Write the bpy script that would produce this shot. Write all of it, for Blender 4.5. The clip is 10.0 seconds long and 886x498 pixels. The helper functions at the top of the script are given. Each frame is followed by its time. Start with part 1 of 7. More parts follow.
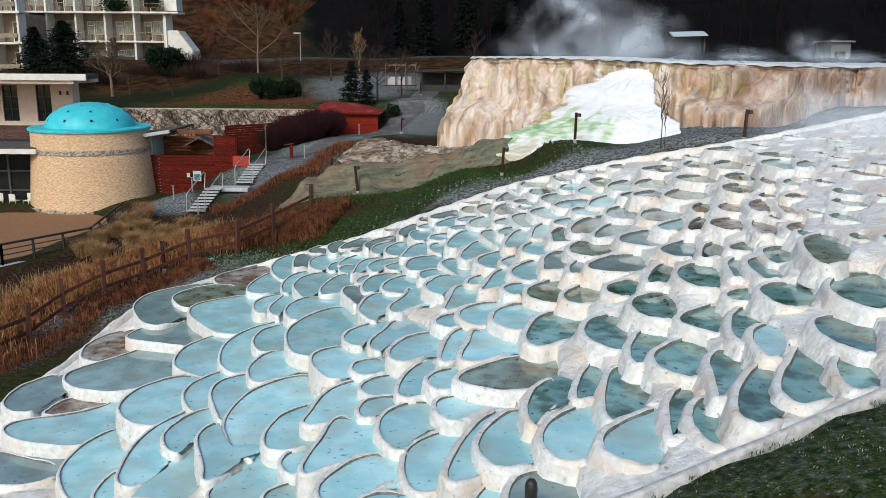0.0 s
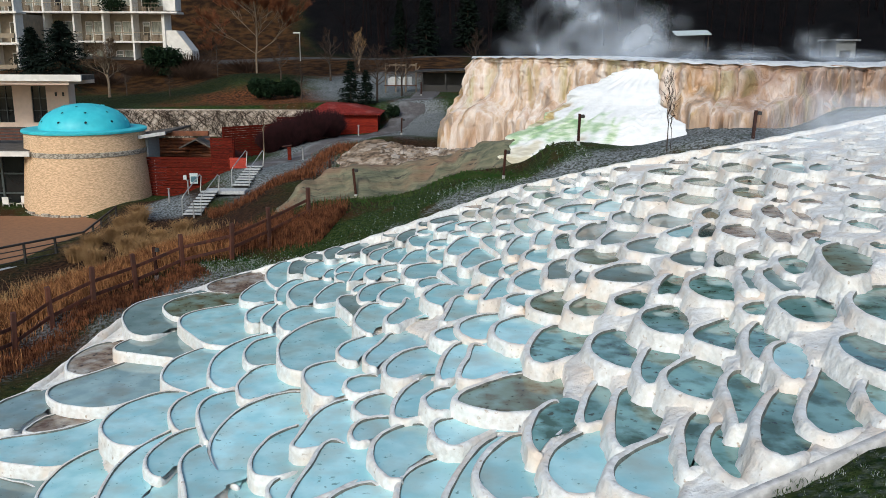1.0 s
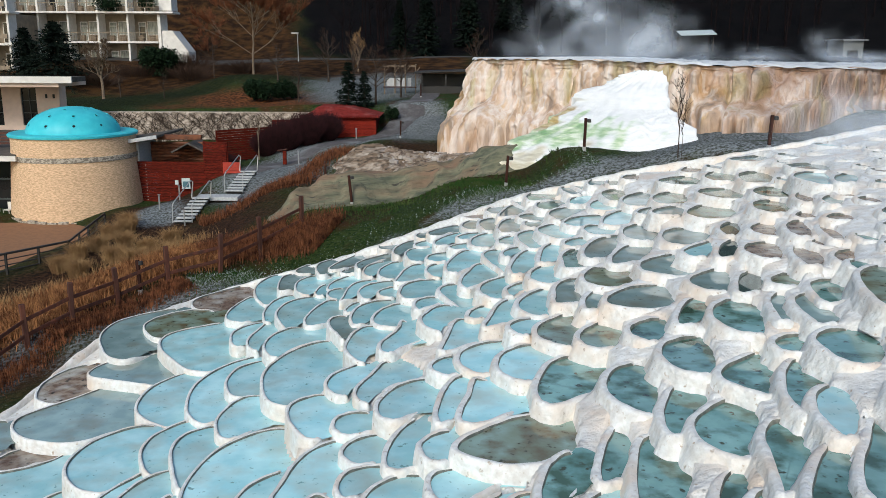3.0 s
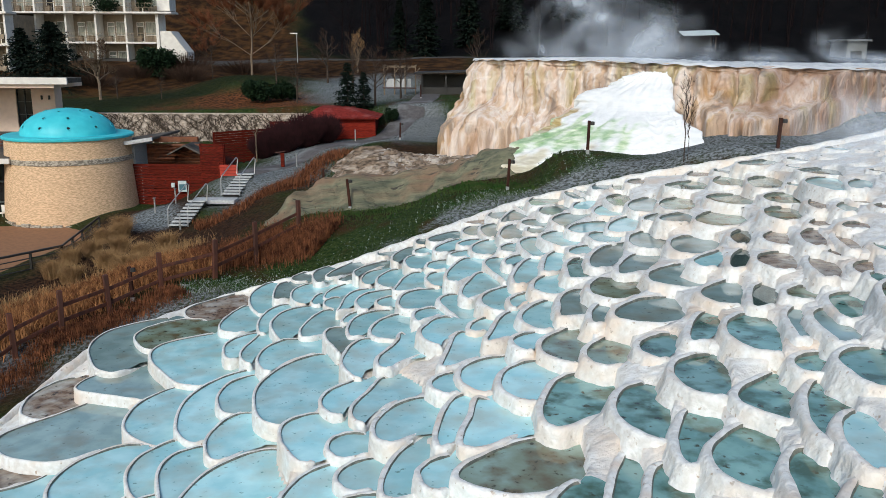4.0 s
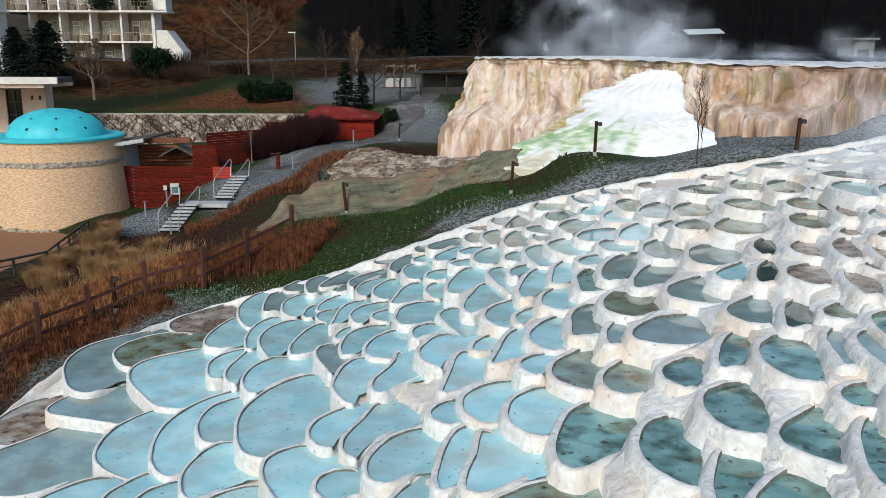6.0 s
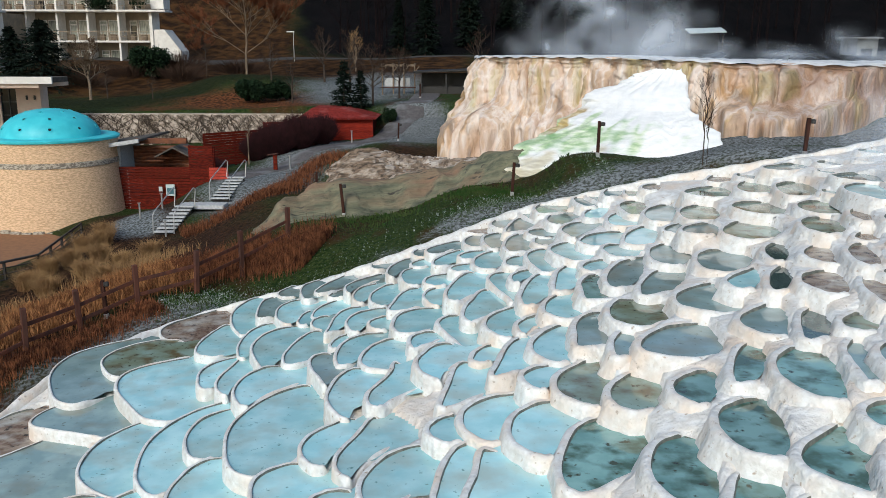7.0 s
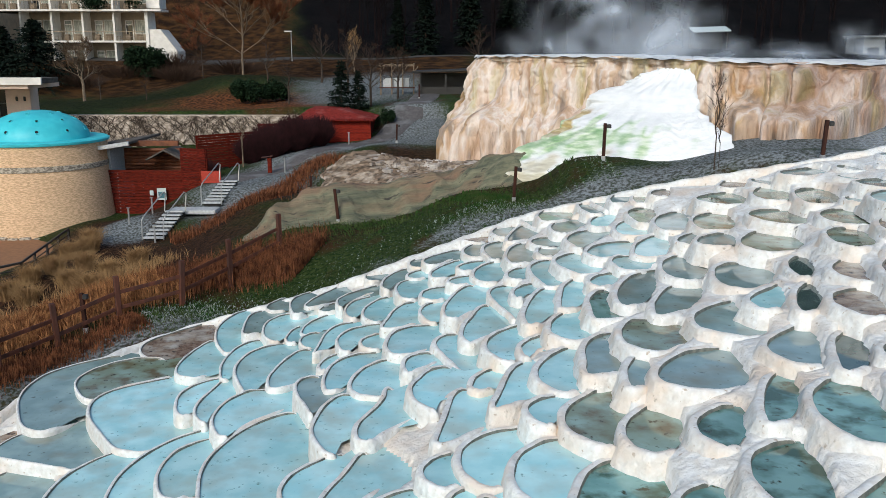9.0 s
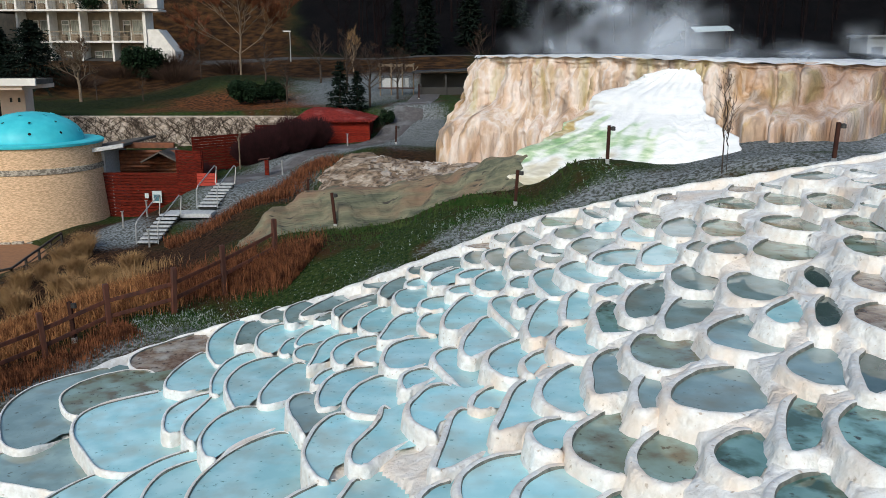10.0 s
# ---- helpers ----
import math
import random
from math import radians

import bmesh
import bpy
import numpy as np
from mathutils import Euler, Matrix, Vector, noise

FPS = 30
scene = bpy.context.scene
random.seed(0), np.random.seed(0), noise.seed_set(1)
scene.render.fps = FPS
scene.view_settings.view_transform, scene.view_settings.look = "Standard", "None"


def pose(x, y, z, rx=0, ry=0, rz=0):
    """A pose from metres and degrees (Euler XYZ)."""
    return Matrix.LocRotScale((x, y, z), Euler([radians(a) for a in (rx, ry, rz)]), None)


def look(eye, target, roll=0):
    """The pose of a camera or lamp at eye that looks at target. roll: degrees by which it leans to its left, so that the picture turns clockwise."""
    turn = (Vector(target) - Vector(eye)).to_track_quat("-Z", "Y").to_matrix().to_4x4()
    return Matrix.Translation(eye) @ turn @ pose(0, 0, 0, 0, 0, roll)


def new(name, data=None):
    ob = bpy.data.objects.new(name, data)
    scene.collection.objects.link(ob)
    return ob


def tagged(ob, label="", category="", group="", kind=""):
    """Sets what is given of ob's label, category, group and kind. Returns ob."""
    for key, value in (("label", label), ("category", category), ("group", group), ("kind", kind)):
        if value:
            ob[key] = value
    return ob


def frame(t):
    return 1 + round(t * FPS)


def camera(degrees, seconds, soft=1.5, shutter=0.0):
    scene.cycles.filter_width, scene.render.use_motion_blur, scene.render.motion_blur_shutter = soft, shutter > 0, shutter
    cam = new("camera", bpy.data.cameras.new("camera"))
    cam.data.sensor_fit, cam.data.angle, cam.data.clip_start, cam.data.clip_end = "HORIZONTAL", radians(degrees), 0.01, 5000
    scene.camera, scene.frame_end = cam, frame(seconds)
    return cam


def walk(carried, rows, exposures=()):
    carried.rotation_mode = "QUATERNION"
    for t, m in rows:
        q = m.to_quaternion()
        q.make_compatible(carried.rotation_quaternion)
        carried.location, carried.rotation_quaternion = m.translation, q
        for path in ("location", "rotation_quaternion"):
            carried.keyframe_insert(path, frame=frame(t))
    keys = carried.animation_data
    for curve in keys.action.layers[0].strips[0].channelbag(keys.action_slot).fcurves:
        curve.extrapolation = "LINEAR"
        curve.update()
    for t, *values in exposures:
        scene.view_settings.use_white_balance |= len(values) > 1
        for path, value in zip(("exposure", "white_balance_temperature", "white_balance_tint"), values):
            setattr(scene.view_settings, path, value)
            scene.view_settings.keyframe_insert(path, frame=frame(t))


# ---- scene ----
import itertools

cam = camera(55.2, 10.0, soft=0.7)
# seconds, x, y, z, tilt, roll, turn: a level glide towards the salt hill
ROWS = [
    (0, 0.000, 0.000, 10.000, -12.94, 0.40, -0.00),
    (0.5, 0.023, 0.483, 10.003, -12.95, 0.37, 0.04),
    (1, 0.056, 0.917, 10.016, -12.97, 0.29, 0.11),
    (1.5, 0.081, 1.320, 10.032, -12.99, 0.28, 0.15),
    (2, 0.096, 1.728, 10.050, -12.99, 0.25, 0.18),
    (2.5, 0.100, 2.172, 10.068, -12.99, 0.24, 0.17),
    (4, 0.099, 3.359, 10.129, -12.98, 0.23, 0.19),
    (4.5, 0.102, 3.773, 10.119, -12.96, 0.22, 0.20),
    (5, 0.092, 4.120, 10.104, -12.98, 0.23, 0.19),
    (5.5, 0.092, 4.499, 10.065, -12.97, 0.21, 0.21),
    (7, 0.112, 5.613, 9.990, -12.99, 0.14, 0.23),
    (7.5, 0.115, 5.965, 9.969, -13.00, 0.17, 0.22),
    (8, 0.139, 6.363, 9.943, -12.98, 0.12, 0.27),
    (8.5, 0.160, 6.669, 9.960, -13.00, 0.08, 0.27),
    (9, 0.186, 7.030, 9.967, -13.00, 0.05, 0.29),
    (9.5, 0.192, 7.420, 9.969, -13.01, -0.00, 0.29),
    (10, 0.203, 7.818, 9.994, -13.02, -0.01, 0.32),
]
EXPOSURE = 0.33
walk(cam, [(t, pose(x, y, z, 0, 0, turn) @ pose(0, 0, 0, 90 + tilt) @ pose(0, 0, 0, 0, 0, roll)) for t, x, y, z, tilt, roll, turn in ROWS],
     exposures=[(0.0, EXPOSURE, 6450, 6.0), (10.0, EXPOSURE, 6450, 6.0)])

# ---- light ----
world = bpy.data.worlds.new("winter_sky")
scene.world = world
world.use_nodes = True
wn = world.node_tree
sky = wn.nodes.new("ShaderNodeTexSky")
sky.sky_type = "NISHITA"
sky.sun_disc = False
sky.sun_elevation = radians(35)
sky.sun_rotation = radians(199)
sky.air_density, sky.dust_density, sky.ozone_density = 1.0, 1.6, 1.2
wn.nodes["Background"].inputs[1].default_value = 0.11
wn.links.new(sky.outputs[0], wn.nodes["Background"].inputs[0])
sun = new("sun", bpy.data.lights.new("sun", "SUN"))
sun.data.energy, sun.data.angle, sun.data.color = 1.5, radians(16), (1.0, 0.97, 0.92)
sun.matrix_world = look((-16, -24, 34), (0, 22, 0))


# ---- materials ----
def material(name, colour, colour2=None, scale=4.0, rough=0.8, bump=0.3, bump_scale=30.0, stain=None, stain_scale=0.6,
             stain_at=0.55, metal=0.0, stretch=(1, 1, 1), spread=0.12, vary=0.0, soft=0.1, dist=0.02, speck=None, speck_scale=18.0, speck_at=0.66, turn=0.0):
    """Two colours mixed by fine noise, a large-scale stain, bump, and a slight change from piece to piece."""
    m = bpy.data.materials.new(name)
    m.use_nodes = True
    t = m.node_tree
    n, link = t.nodes, t.links.new
    b = n["Principled BSDF"]
    co = n.new("ShaderNodeNewGeometry")
    mp = n.new("ShaderNodeMapping")
    mp.inputs["Scale"].default_value = stretch
    if turn:
        rot = n.new("ShaderNodeMapping")
        rot.inputs["Rotation"].default_value = (0, 0, radians(turn))
        link(co.outputs["Position"], rot.inputs["Vector"])
        link(rot.outputs[0], mp.inputs["Vector"])
    else:
        link(co.outputs["Position"], mp.inputs["Vector"])

    def tex(s, detail=5.0):
        x = n.new("ShaderNodeTexNoise")
        x.inputs["Scale"].default_value, x.inputs["Detail"].default_value = s, detail
        link(mp.outputs[0], x.inputs["Vector"])
        return x.outputs[0]

    def ramp(src, lo, hi):
        r = n.new("ShaderNodeMapRange")
        r.inputs["From Min"].default_value, r.inputs["From Max"].default_value = lo, hi
        link(src, r.inputs["Value"])
        return r.outputs[0]

    def mix(f, a, c):
        x = n.new("ShaderNodeMix")
        x.data_type = "RGBA"
        link(f, x.inputs["Factor"])
        for k, v in ((6, a), (7, c)):
            if isinstance(v, tuple):
                x.inputs[k].default_value = (*v, 1)
            else:
                link(v, x.inputs[k])
        return x.outputs[2]

    c2 = colour2 or tuple(c * 0.7 for c in colour)
    out = mix(ramp(tex(scale), 0.5 - spread, 0.5 + spread), colour, c2)
    if stain:
        out = mix(ramp(tex(stain_scale, 4.0), stain_at - soft, stain_at + soft), out, stain)
    if speck:
        out = mix(ramp(tex(speck_scale, 3.0), speck_at - 0.04, speck_at + 0.04), out, speck)
    if vary:
        info = n.new("ShaderNodeObjectInfo")
        hsv = n.new("ShaderNodeHueSaturation")
        link(ramp(info.outputs["Random"], 0, 1), hsv.inputs["Value"])
        v = n.new("ShaderNodeMapRange")
        v.inputs["To Min"].default_value, v.inputs["To Max"].default_value = 1 - vary, 1 + vary
        link(info.outputs["Random"], v.inputs["Value"])
        link(v.outputs[0], hsv.inputs["Value"])
        link(out, hsv.inputs["Color"])
        out = hsv.outputs[0]
    link(out, b.inputs["Base Color"])
    b.inputs["Roughness"].default_value = rough
    b.inputs["Metallic"].default_value = metal
    if bump:
        bp = n.new("ShaderNodeBump")
        bp.inputs["Strength"].default_value, bp.inputs["Distance"].default_value = bump, dist
        link(tex(bump_scale, 6.0), bp.inputs["Height"])
        link(bp.outputs[0], b.inputs["Normal"])
    if rough > 0.84:
        b.inputs["Specular IOR Level"].default_value = 0.15
    return m


M_TRAV = material("white_travertine", (0.86, 0.86, 0.84), (0.70, 0.68, 0.64), 5, 0.65, 0.9, 10, (0.74, 0.62, 0.51), 0.9, 0.61, dist=0.05, soft=0.12, speck=(0.48, 0.40, 0.32), speck_scale=8, speck_at=0.69)
M_RIM = material("white_rim_crust", (0.87, 0.875, 0.855), (0.71, 0.69, 0.65), 8, 0.6, 0.9, 11, (0.78, 0.66, 0.55), 1.3, 0.61, vary=0.03, dist=0.04, soft=0.12, spread=0.16, speck=(0.50, 0.42, 0.34), speck_scale=10, speck_at=0.69)
M_BLUE = material("milky_blue_water", (0.365, 0.685, 0.725), (0.53, 0.83, 0.85), 1.6, 0.07, 0.03, 3, (0.43, 0.565, 0.53), 1.2, 0.58, vary=0.14, dist=0.01, soft=0.13, speck=(0.19, 0.36, 0.35), speck_scale=9.5, speck_at=0.69)
M_TEAL = material("clear_teal_water", (0.14, 0.29, 0.265), (0.26, 0.46, 0.43), 1.3, 0.06, 0.03, 3, (0.06, 0.115, 0.075), 2.3, 0.55, vary=0.22, dist=0.01, soft=0.09, speck=(0.05, 0.06, 0.03), speck_scale=6, speck_at=0.66)
M_OLIVE = material("olive_brown_water", (0.22, 0.265, 0.18), (0.30, 0.42, 0.36), 1.3, 0.07, 0.03, 3, (0.15, 0.12, 0.06), 2.0, 0.56, vary=0.15, dist=0.01, soft=0.10, speck=(0.06, 0.06, 0.035), speck_scale=8, speck_at=0.67)
# algae at the waterline, its tone darkened for the rim's inner shade
M_LINE = material("waterline_algae_and_shade", (0.10, 0.115, 0.10), (0.22, 0.22, 0.185), 9, 0.6, 0.4, 30)
M_GREY = material("shallow_grey_water", (0.22, 0.325, 0.32), (0.31, 0.43, 0.42), 1.8, 0.06, 0.03, 3, (0.225, 0.225, 0.17), 1.1, 0.63, vary=0.14, dist=0.01, soft=0.14, speck=(0.12, 0.155, 0.14), speck_scale=8, speck_at=0.69)
M_MUD = material("rusty_pool_bed", (0.33, 0.25, 0.18), (0.15, 0.085, 0.05), 3.5, 0.25, 0.7, 14, (0.46, 0.43, 0.37), 1.6, 0.57, vary=0.15, spread=0.10, speck=(0.07, 0.05, 0.035), speck_scale=5, speck_at=0.64)
M_DARK = material("dark_green_pool", (0.05, 0.09, 0.08), (0.09, 0.13, 0.12), 3, 0.05, 0.03, 3, vary=0.1, dist=0.01)
M_GRASS = None


def ground_material():
    """Winter grass with patches of other cover, laid out by weights on the ground's points."""
    m = material("winter_ground", (0.008, 0.026, 0.004), (0.05, 0.07, 0.02), 8.0, 0.95, 0.9, 24, (0.055, 0.028, 0.011), 0.55, 0.60, dist=0.08, spread=0.14, soft=0.07, speck=(0.26, 0.29, 0.28), speck_scale=15, speck_at=0.69)
    n, link = m.node_tree.nodes, m.node_tree.links.new
    b = n["Principled BSDF"]
    out = b.inputs["Base Color"].links[0].from_socket
    geo = n.new("ShaderNodeNewGeometry")
    # soil is toned extra dark to carry the shade in the reed gaps
    for name, scale, c0, c1, cut in (("soil", 6.0, (0.012, 0.007, 0.005), (0.075, 0.036, 0.018), 0.0), ("lawn", 4.0, (0.007, 0.014, 0.004), (0.028, 0.032, 0.010), 0.0), ("leaf", 4.5, (0.028, 0.016, 0.009), (0.24, 0.085, 0.03), 0.0),
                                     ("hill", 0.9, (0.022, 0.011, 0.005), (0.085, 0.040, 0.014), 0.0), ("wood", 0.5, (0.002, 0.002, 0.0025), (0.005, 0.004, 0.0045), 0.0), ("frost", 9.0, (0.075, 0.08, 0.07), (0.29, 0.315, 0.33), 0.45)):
        at = n.new("ShaderNodeAttribute")
        at.attribute_name = name
        tx = n.new("ShaderNodeTexNoise")
        tx.inputs["Scale"].default_value, tx.inputs["Detail"].default_value = scale, 7
        link(geo.outputs["Position"], tx.inputs["Vector"])
        r = n.new("ShaderNodeMapRange")
        r.inputs["From Min"].default_value, r.inputs["From Max"].default_value = 0.40, 0.62
        link(tx.outputs[0], r.inputs["Value"])
        tone = n.new("ShaderNodeMix")
        tone.data_type = "RGBA"
        link(r.outputs[0], tone.inputs["Factor"])
        tone.inputs[6].default_value, tone.inputs[7].default_value = (*c0, 1), (*c1, 1)
        fac = at.outputs["Fac"]
        if cut:
            g = n.new("ShaderNodeMath")
            g.operation = "MULTIPLY_ADD"
            link(r.outputs[0], g.inputs[0])
            g.inputs[1].default_value, g.inputs[2].default_value = 1.0, -0.5
            h = n.new("ShaderNodeMath")
            h.operation, h.use_clamp = "MULTIPLY_ADD", True
            link(at.outputs["Fac"], h.inputs[0])
            h.inputs[1].default_value = 1.5
            link(g.outputs[0], h.inputs[2])
            gate = n.new("ShaderNodeMath")
            gate.operation, gate.use_clamp = "MULTIPLY", True
            link(h.outputs[0], gate.inputs[0])
            link(at.outputs["Fac"], gate.inputs[1])
            fac = gate.outputs[0]
        mx = n.new("ShaderNodeMix")
        mx.data_type = "RGBA"
        link(fac, mx.inputs["Factor"])
        link(out, mx.inputs[6])
        link(tone.outputs[2], mx.inputs[7])
        out = mx.outputs[2]
    link(out, b.inputs["Base Color"])
    b.inputs["Specular IOR Level"].default_value = 0.1
    return m


M_GRASS = ground_material()
M_FROST = material("frosted_gravel", (0.24, 0.255, 0.265), (0.12, 0.125, 0.12), 14, 0.9, 0.5, 60, (0.10, 0.10, 0.085), 1.0, 0.60)
M_PATH = material("grey_pink_paving", (0.13, 0.118, 0.118), (0.095, 0.09, 0.09), 6, 0.85, 0.3, 40, (0.21, 0.215, 0.22), 0.8, 0.60)
M_DECK = material("brown_paved_terrace", (0.33, 0.17, 0.09), (0.28, 0.145, 0.08), 5, 0.85, 0.1, 60)
M_STONE = material("pale_sandstone_courses", (0.86, 0.61, 0.39), (0.60, 0.39, 0.23), 6, 0.85, 1.0, 8, stretch=(1, 1, 5.5), spread=0.07, dist=0.04)
M_BAND = material("grey_stone_band", (0.50, 0.44, 0.36), (0.22, 0.19, 0.15), 7, 0.85, 0.6, 12, stretch=(1, 1, 2), spread=0.04)
M_DOME = material("turquoise_dome", (0.05, 0.56, 0.64), (0.075, 0.61, 0.68), 3, 0.5, 0.1, 12, (0.04, 0.47, 0.55), 1.2, 0.62, soft=0.2)
M_CREAM = material("cream_render", (0.80, 0.62, 0.50), (0.74, 0.57, 0.46), 3, 0.85, 0.1, 40)
M_WHITE = material("white_render", (0.80, 0.76, 0.70), (0.70, 0.66, 0.60), 2, 0.8, 0.1, 20)
M_HOTEL = material("beige_hotel_wall", (0.34, 0.27, 0.19), (0.26, 0.21, 0.155), 2, 0.85, 0.1, 20)
M_ROOF = material("grey_roof_felt", (0.085, 0.075, 0.066), (0.13, 0.115, 0.10), 3, 0.9, 0.2, 20)
M_RED = material("dark_red_timber", (0.155, 0.017, 0.008), (0.055, 0.007, 0.004), 5, 0.92, 0.3, 20, stretch=(1, 1, 6), vary=0.2)
M_BRIGHT = material("bright_red_board", (0.42, 0.035, 0.015), (0.36, 0.03, 0.014), 4, 0.55, 0.1, 20)
M_REDWALL = material("red_house_board", (0.25, 0.024, 0.012), (0.14, 0.013, 0.008), 4, 0.85, 0.3, 20, stretch=(1, 1, 6), vary=0.2)
M_PINK = material("frosted_red_roof", (0.26, 0.03, 0.022), (0.15, 0.017, 0.013), 6, 0.92, 0.2, 30, (0.30, 0.09, 0.08), 1.2, 0.62)
M_POST = material("stained_post_timber", (0.115, 0.034, 0.017), (0.06, 0.02, 0.012), 6, 0.7, 0.4, 30, stretch=(1, 1, 0.2), vary=0.15)
M_LAMPPOST = material("weathered_dark_post", (0.055, 0.022, 0.015), (0.03, 0.014, 0.011), 6, 0.85, 0.4, 30, stretch=(1, 1, 0.2))
M_ORANGE = material("orange_brown_timber", (0.22, 0.07, 0.025), (0.13, 0.042, 0.017), 5, 0.65, 0.3, 20, vary=0.15)
M_IRON = material("black_iron", (0.02, 0.019, 0.018), (0.03, 0.027, 0.024), 20, 0.5, 0.1, 60)
M_STEEL = material("galvanised_steel", (0.55, 0.55, 0.54), (0.45, 0.45, 0.44), 10, 0.35, 0.05, 50, metal=0.6)
M_GLASS = material("dark_window_glass", (0.012, 0.014, 0.015), (0.018, 0.02, 0.02), 1, 0.12, 0.0)
M_CURT = material("pale_curtain_window", (0.36, 0.37, 0.31), (0.15, 0.16, 0.14), 5, 0.25, 0.0, stretch=(4, 4, 0.3))
M_FRAME = material("dark_window_frame", (0.055, 0.07, 0.07), (0.045, 0.055, 0.055), 5, 0.5, 0.0)
M_KERB = material("weathered_grey_kerb", (0.62, 0.61, 0.60), (0.42, 0.41, 0.40), 7, 0.85, 0.5, 25, (0.60, 0.59, 0.57), 1.3, 0.56)
M_SLAB = material("broken_sinter_slabs", (0.31, 0.24, 0.18), (0.12, 0.09, 0.07), 3, 0.85, 0.6, 12, (0.58, 0.54, 0.50), 0.9, 0.56)
M_TREAD = material("frosted_pale_tread", (0.55, 0.56, 0.56), (0.40, 0.41, 0.41), 10, 0.8, 0.2, 40)
M_WALLST = material("pale_retaining_stone", (0.60, 0.51, 0.43), (0.36, 0.29, 0.23), 3.0, 0.9, 0.9, 6, stretch=(1, 1, 1.7), spread=0.06)
M_BARK = material("grey_brown_bark", (0.075, 0.055, 0.042), (0.045, 0.034, 0.027), 8, 0.9, 0.4, 30)
M_PALEBARK = material("pale_tan_bark", (0.24, 0.18, 0.125), (0.16, 0.12, 0.085), 8, 0.9, 0.4, 30)
M_TWIG = material("bare_brown_twigs", (0.055, 0.032, 0.022), (0.035, 0.022, 0.016), 3, 0.9, 0.0)
M_PALETWIG = material("pale_tan_twigs", (0.15, 0.10, 0.065), (0.09, 0.06, 0.04), 3, 0.9, 0.0)
M_RTWIG = material("russet_twigs", (0.21, 0.075, 0.035), (0.12, 0.045, 0.022), 3, 0.9, 0.0)
M_PURPLE = material("purple_brown_twigs", (0.040, 0.013, 0.015), (0.024, 0.010, 0.011), 3, 0.9, 0.0)
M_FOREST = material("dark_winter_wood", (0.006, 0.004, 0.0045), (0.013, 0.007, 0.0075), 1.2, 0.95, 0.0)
M_CONIFER = material("dark_conifer_needles", (0.005, 0.012, 0.008), (0.011, 0.020, 0.013), 4, 0.9, 0.0)
M_BUSH = material("dark_evergreen_leaves", (0.007, 0.019, 0.008), (0.015, 0.032, 0.013), 4, 0.9, 0.0)
M_REED = material("dry_tan_reed", (0.44, 0.21, 0.085), (0.12, 0.045, 0.02), 3.0, 0.9, 0.0)
# dark second colour deepens the shading among the stems
M_REED2 = material("dry_russet_reed", (0.26, 0.10, 0.045), (0.055, 0.021, 0.012), 4.0, 0.9, 0.0)
M_STRAW = material("straw_grass", (0.40, 0.25, 0.115), (0.26, 0.15, 0.07), 2, 0.9, 0.0)
M_BLADE = material("green_grass_blades", (0.022, 0.065, 0.012), (0.06, 0.085, 0.025), 1.2, 0.9, 0.0)
M_FROSTBLADE = material("frosted_grass_blades", (0.44, 0.48, 0.48), (0.15, 0.19, 0.14), 3, 0.9, 0.0)
